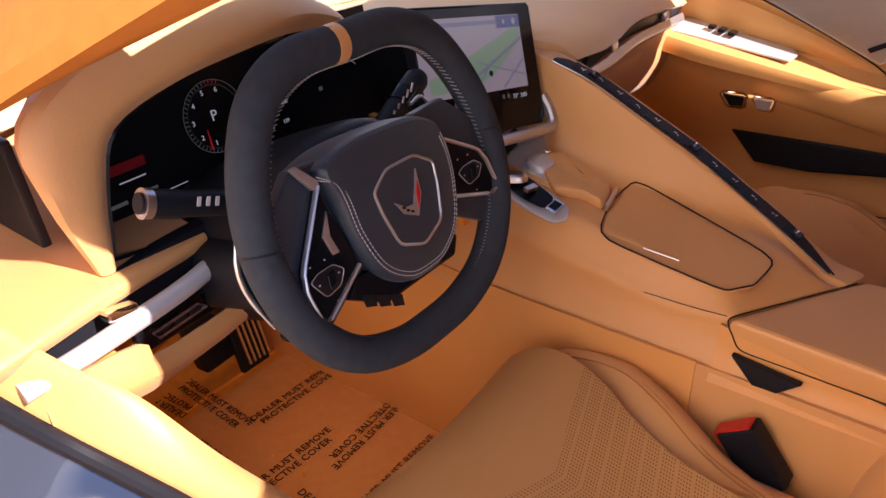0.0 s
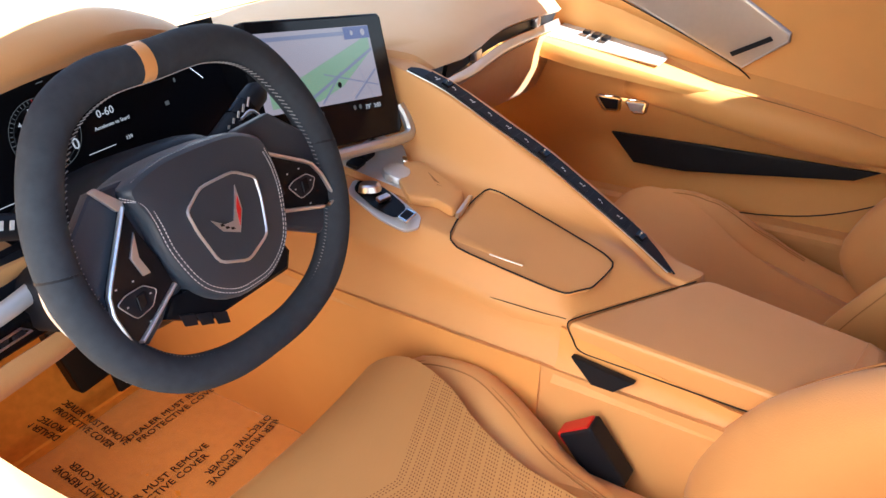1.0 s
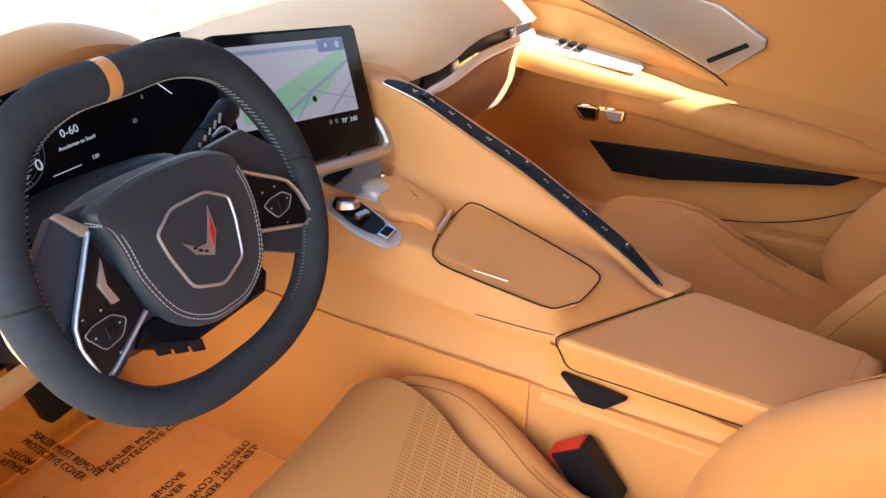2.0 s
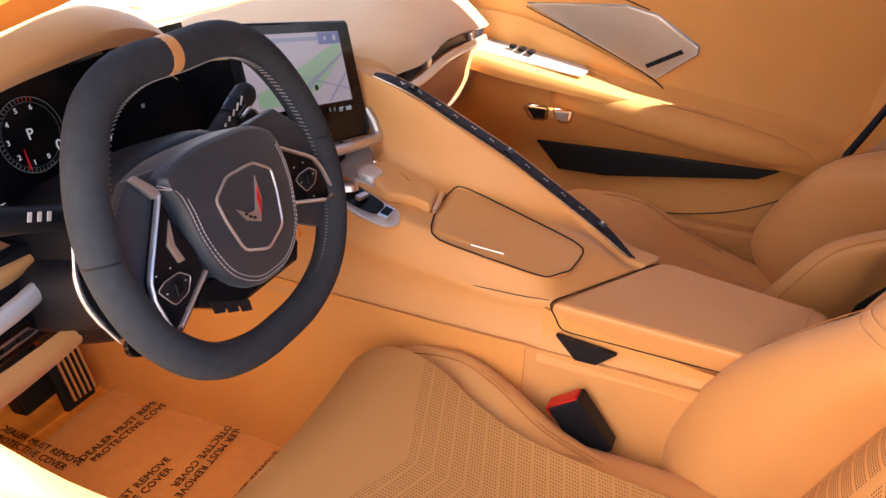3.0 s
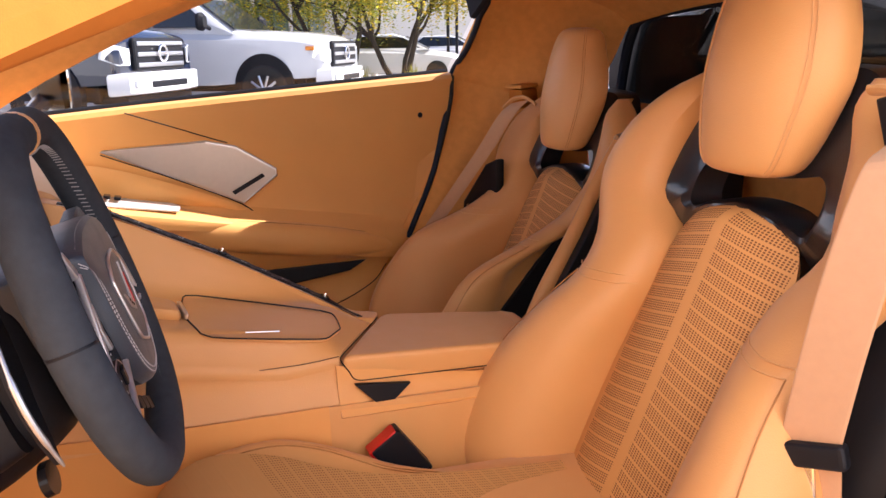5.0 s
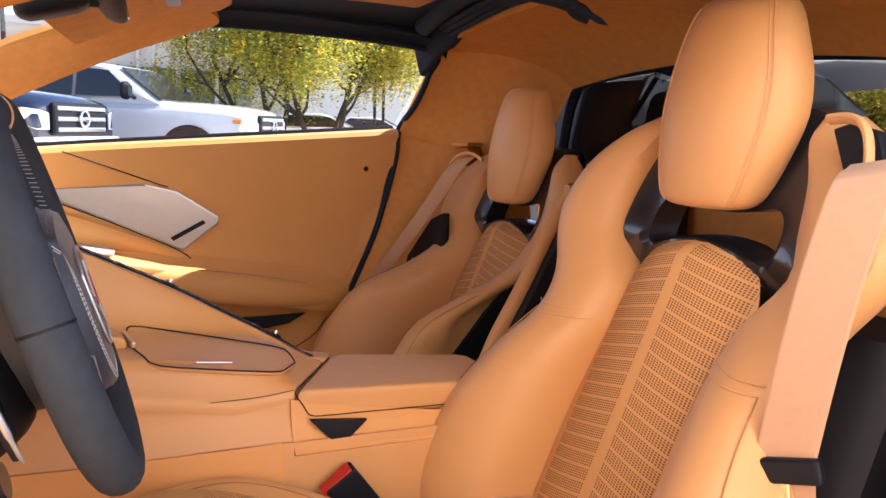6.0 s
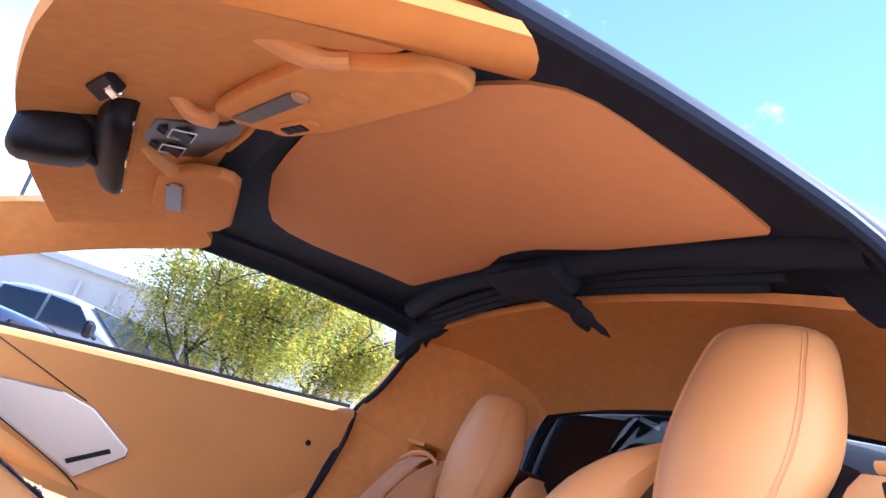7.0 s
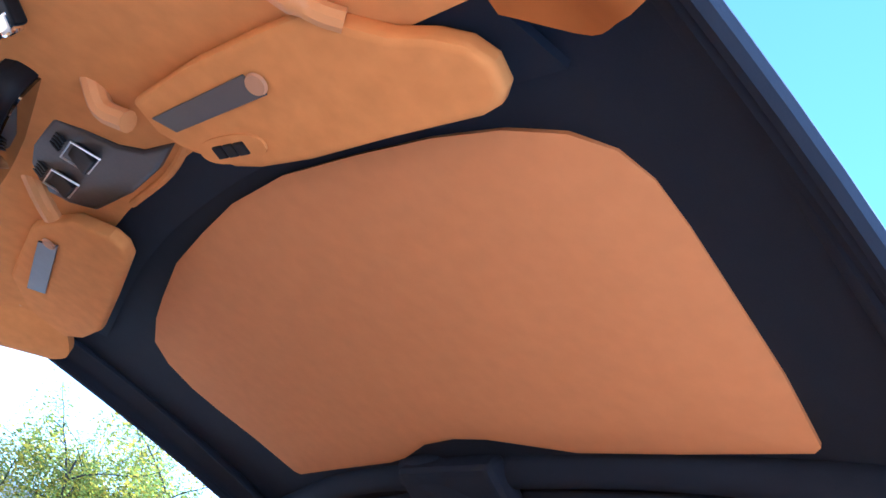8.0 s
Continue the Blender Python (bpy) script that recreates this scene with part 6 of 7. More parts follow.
# visors
def visor(d):
    v = thing("sun_visor", "tan suede sun visor folded up with a small mirror", "sun visor", "sun visors")
    out = [(-0.152, -0.001), (-0.237, -0.014), (-0.309, -0.031), (-0.354, -0.043), (-0.370, -0.064), (-0.385, -0.080), (-0.407, -0.094), (-0.421, -0.108), (-0.426, -0.124), (-0.420, -0.140), (-0.410, -0.146), (-0.395, -0.146), (-0.325, -0.128), (-0.255, -0.112), (-0.205, -0.096), (-0.181, -0.084), (-0.150, -0.050), (-0.142, -0.028)]
    if d > 0:
        out = [(0.195, 0.003), (0.150, -0.009), (0.106, -0.024), (0.079, -0.058), (0.080, -0.076), (0.097, -0.088), (0.22, -0.112), (0.35, -0.135), (0.42, -0.131), (0.468, -0.115), (0.476, -0.088), (0.470, -0.040), (0.40, -0.012)]
    def vz(x, y):
        return 1.146 - 0.05 * (y + 0.05)
    part("flap", slab([(x, y, vz(x, y)) for x, y in out], 0.016, 0.006, 4, way=(0, 0, 1)), SUEDE_TAN, v)
    mx = [(-0.159, -0.019), (-0.274, -0.042), (-0.277, -0.061), (-0.168, -0.038)] if d < 0 else [(0.208, -0.012), (0.181, -0.030), (0.348, -0.056), (0.374, -0.036)]
    m = part("vanity_mirror", slab([(x, y, vz(x, y) - 0.0005) for x, y in mx], -0.002, 0.0006), simple("visor_mirror", (0.10, 0.10, 0.11), 0.45, tint=0.15), v, "dark vanity mirror with a round slide")
    cx, cy = ((-0.278, -0.052) if d < 0 else (0.192, -0.022))
    part("slide", loft([oval((cx, cy, vz(cx, cy) - h), (1, 0, 0), (0, 1, 0), r * 1.2, r, 18) for h, r in ((0.002, 0.008), (0.004, 0.007))]), BELT, m)
    px = -0.200 if d < 0 else 0.14
    py = -0.072 if d < 0 else -0.08
    if d < 0:
        lp = part("button_plate", loft([oval((px, py, vz(px, py) - h), (0.95, 0.31, 0), (-0.31, 0.95, 0), 0.036, 0.0115, 24, 2.4) for h in (0.0, 0.0022)]), SUEDE_TAN, v)
        for i in (-1, 0, 1):
            part("garage_button", box((px + i * 0.0115, py + i * 0.0036, vz(px, py) - 0.0025), (0.0108, 0.0105, 0.003), 0.001, 2, (0, 0, 17)), BLACK, lp)
    bend = [(-0.366, -0.060, 1.152), (-0.360, -0.046, 1.147), (-0.352, -0.022, 1.145), (-0.340, 0.006, 1.152)] if d < 0 else [(0.455, -0.045, 1.150), (0.470, -0.028, 1.146), (0.474, -0.005, 1.142), (0.470, 0.02, 1.135)]
    part("hinge_rod", tube(catmull(bend, 4), [0.0075] * 6 + [0.0095] * 7, 10), TAN, v)
    part("clip", tube(catmull([(d * 0.115, 0.035, 1.158), (d * 0.112, 0.012, 1.146), (d * 0.128, -0.008, 1.144)], 4), 0.009, 10), TAN, v)
    return v
visor(-1), visor(1)

# overhead console and mirror
over = thing("overhead_console", "dark overhead console with reading lamps", "overhead console")
oz = lambda y: 1.160 - 0.24 * (y - 0.0) * 0.9
OL = [(-0.029, 0.041), (-0.038, 0.016), (-0.045, -0.010), (-0.062, -0.028), (-0.102, -0.041), (-0.05, -0.047), (0.02, -0.045), (0.098, -0.033), (0.118, -0.010), (0.123, 0.036), (0.05, 0.047)]
part("panel", slab([(x, y, oz(y)) for x, y in OL], 0.012, 0.004, 3, way=(0, 0, 1)), simple("dark_grey_plastic", (0.045, 0.045, 0.05), 0.42, scale=300), over)
for x in (0.003, 0.076):
    lamp = part("lamp_lens", box((x, 0.006, oz(0.006) - 0.002), (0.036, 0.024, 0.005), 0.003, 3, (12, 0, 0)), BLACK, over)
    part("lamp_rim", tube([(x + a, 0.006 + b, oz(0.006 + b) - 0.004) for a, b in ((-0.019, -0.013), (0.019, -0.013), (0.019, 0.013), (-0.019, 0.013))], 0.0011, 6, closed=True), SATIN, lamp)
    for i in range(4):
        part("vent_slit", box((x - 0.010 + i * 0.007, 0.028, oz(0.028) - 0.001), (0.003, 0.011, 0.003), rot=(12, 0, 0)), BLACK, over)
part("edge", tube(catmull([(-0.135, -0.044, oz(-0.044) + 0.004), (-0.05, -0.055, oz(-0.05) + 0.006), (0.05, -0.052, oz(-0.05) + 0.006)], 4), 0.004, 8), SUEDE_TAN, over)
sensor = thing("front_lamp", "small chrome map lamp in the headliner", "lamp")
part("bezel", box((-0.148, 0.092, 1.124), (0.055, 0.02, 0.010), 0.003, 3, (20, 0, 15)), BLACK, sensor)
part("lens", box((-0.158, 0.084, 1.121), (0.022, 0.015, 0.010), 0.004, 3, (20, 0, 15)), BRIGHT, sensor)
rear_mirror = thing("rear_view_mirror", "black frameless rear view mirror on the windscreen", "rear view mirror")
part("sensor_box", loft([oval((0.035, y, z - 0.008), (1, 0, 0), (0, 0, 1), a, b, 24, 4) for y, z, a, b in ((0.085, 1.128, 0.035, 0.028), (0.10, 1.125, 0.042, 0.034), (0.15, 1.112, 0.042, 0.034), (0.165, 1.108, 0.03, 0.024))], nv=2), BLACK, rear_mirror)
part("housing", loft([oval((0.010, 0.062 + d, 1.123), (1, -0.10, -0.16), (0.10, 0.12, 1), a, b, 28, 4.5) for d, a, b in ((-0.010, 0.096, 0.031), (-0.002, 0.100, 0.034), (0.014, 0.094, 0.030), (0.026, 0.05, 0.018))], nv=2), BLACK, rear_mirror)
part("glass", loft([oval((0.010, 0.0515 - d, 1.123), (1, -0.10, -0.16), (0.10, 0.12, 1), 0.093, 0.029, 28, 4.5) for d in (0.0, 0.002)]), simple("rear_mirror_glass", (0.10, 0.105, 0.12), 0.03, metal=1.0, tint=0.01), rear_mirror)
part("stem", tube([(0.0, 0.088, 1.128), (0.0, 0.11, 1.138)], 0.011, 10), BLACK, rear_mirror)
part("wire_cover", box((0.03, 0.10, 1.096), (0.012, 0.05, 0.012), 0.003, 2), BLACK, rear_mirror)

# glass
def glass(name, clear=(0.90, 0.95, 0.94), ior=1.45):
    def build(nt, b):
        nt.nodes.remove(b)
        mixn = nt.nodes.new("ShaderNodeMixShader")
        tr = nt.nodes.new("ShaderNodeBsdfTransparent")
        tr.inputs["Color"].default_value = (*clear, 1)
        gl = nt.nodes.new("ShaderNodeBsdfGlossy")
        gl.inputs["Roughness"].default_value = 0.02
        nt.links.new(facing_gloss(nt, None, 0.03, 0.5 if ior > 1.2 else 0.15), mixn.inputs[0])
        nt.links.new(tr.outputs[0], mixn.inputs[1])
        nt.links.new(gl.outputs[0], mixn.inputs[2])
        nt.links.new(mixn.outputs[0], nt.nodes["Material Output"].inputs["Surface"])

    return material(name, build)
GLASS = glass("clear_glass")
TINTED = glass("tinted_glass", (0.76, 0.80, 0.80), 1.3)
SMOKED = glass("smoked_glass", (0.45, 0.48, 0.48), 1.15)
def pane(name, rows, label, mat=None):
    own = bmesh.new()
    quads(own, [catmull(r, 4) for r in rows])
    ob = link(name, own, mat or GLASS)
    ob.visible_shadow = False
    return tagged(ob, label, "window", kind="structure")
pane("window_1", [[(x, 0.165 - 0.25 * x * x, 1.124 - 0.1 * x * x) for x in (-0.47, -0.25, 0, 0.25, 0.47)], [(x, 0.60 - 0.25 * x * x, 1.0 - 0.08 * x * x) for x in (-0.56, -0.3, 0, 0.3, 0.56)], [(x, 1.02 - 0.3 * x * x, 0.83) for x in (-0.66, -0.35, 0, 0.35, 0.66)]], "clear windscreen of the car")
pane("window_2", [[(x, -0.905, 0.90) for x in (-0.48, -0.2, 0.2, 0.48)], [(x * 0.9, -0.90, 1.08 - 0.1 * x * x) for x in (-0.48, -0.2, 0.2, 0.48)]], "smoked rear window behind the seats", SMOKED)
pane("window_3", [[(0.705, y, ztop(y) + 0.004) for y in (0.43, 0.25, 0.05, -0.1, -0.3, -0.56)], [(0.692, 0.43, 0.882), (0.644, 0.25, 0.985), (0.594, 0.05, 1.08), (0.567, -0.1, 1.146), (0.565, -0.3, 1.145), (0.575, -0.585, 1.088)]], "lightly tinted passenger side window, closed", TINTED)

# driver's side sill, film and pedals
sill = thing("door_sill", "tan leather door sill beside dark painted body", "door sill", kind="structure")
part("cover", skin([[(-0.515, y, 0.30), (-0.512, y, 0.46), (-0.518, y, 0.488), (-0.54, y, 0.495), (-0.575, y, 0.490), (-0.59, y, 0.475)] for y in (-0.3, 0.2, 0.6, 0.95)], 3, 2, 0.006), TAN, sill)
part("seal", tube([(-0.592, y, 0.485) for y in (-0.5, 0.0, 0.5, 0.95)], 0.011, 10), BLACK, sill)
part("tread_plate", skin([[(-0.600, y, 0.478), (-0.625, y, 0.474), (-0.64, y, 0.458)] for y in (-0.5, 0.2, 0.95)], 3, 1, 0.006), CHROME, sill)
part("body_edge", skin([[(-0.64, y, 0.46), (-0.68, y, 0.45), (-0.75, y, 0.42), (-0.82, y, 0.35), (-0.84, y, 0.2)] for y in (-0.5, 0.2, 0.95)], 3, 2, 0.01), DARKBLUE, sill)
jamb_in = [(-0.552, -0.25, 0.585), (-0.552, -0.05, 0.602), (-0.555, 0.067, 0.619), (-0.574, 0.166, 0.649), (-0.600, 0.223, 0.704), (-0.640, 0.246, 0.758), (-0.668, 0.260, 0.806)]
jamb_out = [(-0.575, -0.25, 0.565), (-0.582, 0.0, 0.590), (-0.602, 0.140, 0.630), (-0.622, 0.200, 0.657), (-0.645, 0.244, 0.688), (-0.678, 0.264, 0.745), (-0.718, 0.280, 0.822)]
jamb = []
for a, b in zip(jamb_in, jamb_out):
    a, b = Vector(a), Vector(b)
    jamb.append([a + Vector((0.014, 0.03, -0.16)), a + Vector((0.006, 0.008, -0.02)), a, a.lerp(b, 0.5) + Vector((0, -0.004, 0.008)), b, b + Vector((-0.004, 0.004, -0.02))])
part("jamb_trim", skin(jamb, 3, 4, 0.005), TAN, sill)
part("jamb_seal", tube(catmull([Vector(p) + Vector((-0.008, 0, -0.012)) for p in jamb_out], 4), 0.009, 10), BLACK, sill)
part("jamb_body", skin([[Vector(p) + Vector(o) for p in jamb_out] for o in ((-0.012, 0.0, -0.016), (-0.04, 0.01, -0.03), (-0.09, 0.03, -0.08), (-0.13, 0.05, -0.2))], 4, 3, 0.008), DARKBLUE, sill)
film = thing("protective_film", "clear printed plastic film over the floor mat", "floor film")
def film_material():
    def build(nt, b):
        nt.nodes.remove(b)
        co = nt.nodes.new("ShaderNodeTexCoord")
        nz = node(nt, "ShaderNodeTexNoise", Scale=14.0, Detail=3.0)
        nt.links.new(co.outputs["Object"], nz.inputs["Vector"])
        bp = node(nt, "ShaderNodeBump", Strength=0.5, Distance=0.01)
        nt.links.new(nz.outputs["Fac"], bp.inputs["Height"])
        tr = nt.nodes.new("ShaderNodeBsdfTransparent")
        gl = nt.nodes.new("ShaderNodeBsdfGlossy")
        gl.inputs["Roughness"].default_value = 0.12
        nt.links.new(bp.outputs["Normal"], gl.inputs["Normal"])

        mx = nt.nodes.new("ShaderNodeMixShader")
        nt.links.new(facing_gloss(nt, bp.outputs["Normal"], 0.03, 0.45), mx.inputs[0])
        # Tan veil brightens the film in its colour, for the daylight it would catch.
        tan_lift = nt.nodes.new("ShaderNodeBsdfDiffuse")
        tan_lift.inputs["Color"].default_value = (0.86, 0.62, 0.36, 1)
        veil = nt.nodes.new("ShaderNodeMixShader")
        veil.inputs[0].default_value = 0.32
        nt.links.new(tr.outputs[0], veil.inputs[1])
        nt.links.new(tan_lift.outputs[0], veil.inputs[2])
        nt.links.new(veil.outputs[0], mx.inputs[1])
        nt.links.new(gl.outputs[0], mx.inputs[2])
        nt.links.new(mx.outputs[0], nt.nodes["Material Output"].inputs["Surface"])

    return material("tan_veiled_film", build)
rows = []
for i in range(15):
    y = 0.16 + 0.47 * i / 14
    rows.append([(-0.505 + 0.388 * j / 13, y, 0.2835 + 0.0025 * math.sin(9 * j + 5 * i) * math.sin(i * 1.7 + j) + (0.006 if i == 14 or j == 13 else 0)) for j in range(14)])
sheet = bmesh.new()
quads(sheet, rows)
ob = part("sheet", sheet, film_material(), film)
ob.visible_shadow = False
mat_base = link("floor_mat", slab([(-0.51, 0.15, 0.278), (-0.121, 0.15, 0.278), (-0.121, 0.62, 0.278), (-0.135, 0.635, 0.278), (-0.50, 0.635, 0.278), (-0.51, 0.62, 0.278)], 0.004, 0.002), CARPET)
tagged(mat_base, "tan carpet floor mat in the driver's footwell", "floor mat")
INK = simple("black_ink", (0.03, 0.018, 0.012), 0.7, tint=0.1)
def print_pair(x, y, turn):
    m = Matrix.Translation((x, y, 0.2885)) @ Euler((0, 0, radians(turn))).to_matrix().to_4x4()
    writing("DEALER MUST REMOVE", 0.0175, m @ Matrix.Translation((0, 0.010, 0)), INK, "printed_line", film)
    writing("PROTECTIVE COVER", 0.0175, m @ Matrix.Translation((-0.004, -0.008, 0)), INK, "printed_line", film)
print_pair(-0.306, 0.628, -93)
print_pair(-0.205, 0.530, -3)
print_pair(-0.205, 0.375, 183)
print_pair(-0.345, 0.735, 93)
print_pair(-0.385, 0.50, 87)
print_pair(-0.33, 0.42, -3)
print_pair(-0.37, 0.28, -93)
print_pair(-0.25, 0.27, 0)
pedals = thing("brake_pedal", "black pedal with bright metal ribs", "pedal")
part("arm", slab([(-0.33, 0.70, 0.66), (-0.30, 0.70, 0.66), (-0.20, 0.655, 0.33), (-0.285, 0.655, 0.325)], 0.035, 0.006), BLACK, pedals)
part("plate", slab([(-0.245, 0.64, 0.435), (-0.188, 0.64, 0.435), (-0.188, 0.612, 0.318), (-0.245, 0.612, 0.318)], 0.012, 0.004, 3), BLACK, pedals)
for i in range(5):
    x = -0.236 + i * 0.010
    part("rib", slab([(x, 0.627, 0.425), (x + 0.005, 0.627, 0.425), (x + 0.005, 0.604, 0.335), (x, 0.604, 0.335)], 0.003, 0.001), CHROME, pedals)

# rear deck over the engine with an added sun-blocking hatch; driver's door open
deck = thing("rear_deck", "dark painted rear deck with an added opaque hatch against the sun", "car body", kind="structure")
# Unseen opaque panel, added to keep sun out of the rear window.
part("hatch", skin([[(x, -0.90, 1.135 - 0.15 * x * x) for x in (-0.55, -0.25, 0, 0.25, 0.55)], [(x, -1.15, 1.125 - 0.15 * x * x) for x in (-0.55, -0.25, 0, 0.25, 0.55)], [(x, -1.42, 1.09 - 0.15 * x * x) for x in (-0.55, -0.25, 0, 0.25, 0.55)]], 3, 3, 0.02), DARKBLUE, deck)
part("deck_floor", slab([(-0.8, -1.0, 0.80), (0.8, -1.0, 0.80), (0.8, -2.1, 0.82), (-0.8, -2.1, 0.82)], 0.02), BLACK, deck)
for d in (-1, 1):
    part("haunch", skin([[(d * 0.72, -0.62, 0.93), (d * 0.80, -0.9, 0.90), (d * 0.92, -1.4, 0.93), (d * 0.85, -2.1, 0.88)], [(d * 0.86, -0.62, 0.75), (d * 0.95, -0.9, 0.75), (d * 1.0, -1.4, 0.78), (d * 0.95, -2.1, 0.75)], [(d * 0.88, -0.62, 0.25), (d * 0.96, -0.9, 0.25), (d * 1.0, -1.4, 0.25), (d * 0.95, -2.1, 0.3)]], 4, 3, 0.02), DARKBLUE, deck)
    part("front_fender", skin([[(d * 0.70, 0.55, 0.84), (d * 0.70, 1.0, 0.80), (d * 0.65, 1.9, 0.62)], [(d * 0.92, 0.55, 0.72), (d * 0.96, 1.0, 0.74), (d * 0.90, 1.9, 0.55)], [(d * 0.92, 0.55, 0.25), (d * 0.96, 1.0, 0.25), (d * 0.90, 1.9, 0.25)]], 4, 3, 0.02), DARKBLUE, deck)
part("bonnet", skin([[(x, 0.69, 0.79) for x in (-0.7, -0.35, 0, 0.35, 0.7)], [(x, 1.05 - 0.2 * x * x, 0.785) for x in (-0.7, -0.35, 0, 0.35, 0.7)], [(x, 1.5, 0.74) for x in (-0.72, -0.35, 0, 0.35, 0.72)], [(x, 2.1, 0.55) for x in (-0.7, -0.35, 0, 0.35, 0.7)]], 3, 3, 0.02), DARKBLUE, deck)
# Out of view; added and turned to bounce warm sunlight into the footwell.
open_door = thing("driver_door", "tan lined driver's door standing wide open", "car door")
own = skin([[(0.0, 0.0, z) for z in (0.30, 0.5, 0.64, 0.70, 0.86, 0.88)], [(-0.3, -0.05, 0.30), (-0.3, -0.04, 0.5), (-0.3, -0.09, 0.64), (-0.3, -0.04, 0.70), (-0.3, -0.03, 0.88), (-0.3, 0.0, 0.90)], [(-0.75, -0.05, 0.30), (-0.75, -0.04, 0.5), (-0.75, -0.09, 0.60), (-0.75, -0.04, 0.66), (-0.75, -0.03, 0.91), (-0.75, 0.0, 0.93)], [(-1.05, 0.0, 0.36), (-1.05, 0.0, 0.5), (-1.05, 0.0, 0.6), (-1.05, 0.0, 0.66), (-1.05, 0.0, 0.93), (-1.05, 0.02, 0.95)]], 3, 4, 0.03)
part("panel", own, TAN_DOOR, open_door)
own = skin([[(0.0, 0.05, z) for z in (0.28, 0.6, 0.88)], [(-0.5, 0.16, 0.28), (-0.5, 0.18, 0.6), (-0.5, 0.08, 0.90)], [(-1.08, 0.10, 0.32), (-1.08, 0.12, 0.6), (-1.08, 0.06, 0.94)]], 3, 3, 0.02)
part("outer_skin", own, DARKBLUE, open_door)
open_door.matrix_world = pose(-0.78, 0.52, 0.0, 0, 0, 40)

# ---- outside ----
ground_rows = [[(x, y, 0.06 - 0.018 * (min(max(x, 3), 16) - 3)) for y in (-300, -40, -12, 0, 12, 40, 300)] for x in (-300, -40, -5, 3, 8, 12, 16, 40, 300)]
def asphalt():
    def build(nt, b):
        co = nt.nodes.new("ShaderNodeTexCoord")
        a = node(nt, "ShaderNodeTexNoise", Scale=0.35, Detail=6.0)
        f = node(nt, "ShaderNodeTexNoise", Scale=90.0, Detail=3.0)
        for n in (a, f):
            nt.links.new(co.outputs["Object"], n.inputs["Vector"])
        r = nt.nodes.new("ShaderNodeMix")
        r.data_type = "RGBA"
        r.inputs["A"].default_value, r.inputs["B"].default_value = (0.26, 0.25, 0.235, 1), (0.46, 0.44, 0.42, 1)
        add = nt.nodes.new("ShaderNodeMath")
        add.operation = "MULTIPLY"
        nt.links.new(a.outputs["Fac"], add.inputs[0])
        nt.links.new(f.outputs["Fac"], add.inputs[1])
        add.use_clamp = True
        nt.links.new(add.outputs[0], r.inputs["Factor"])
        nt.links.new(r.outputs["Result"], b.inputs["Base Color"])
        b.inputs["Roughness"].default_value = 0.9

    return material("asphalt", build)
gb = bmesh.new()
quads(gb, ground_rows)
ground = link("ground", gb, asphalt())
tagged(ground, "grey asphalt of a sunny parking lot", "ground", kind="structure")

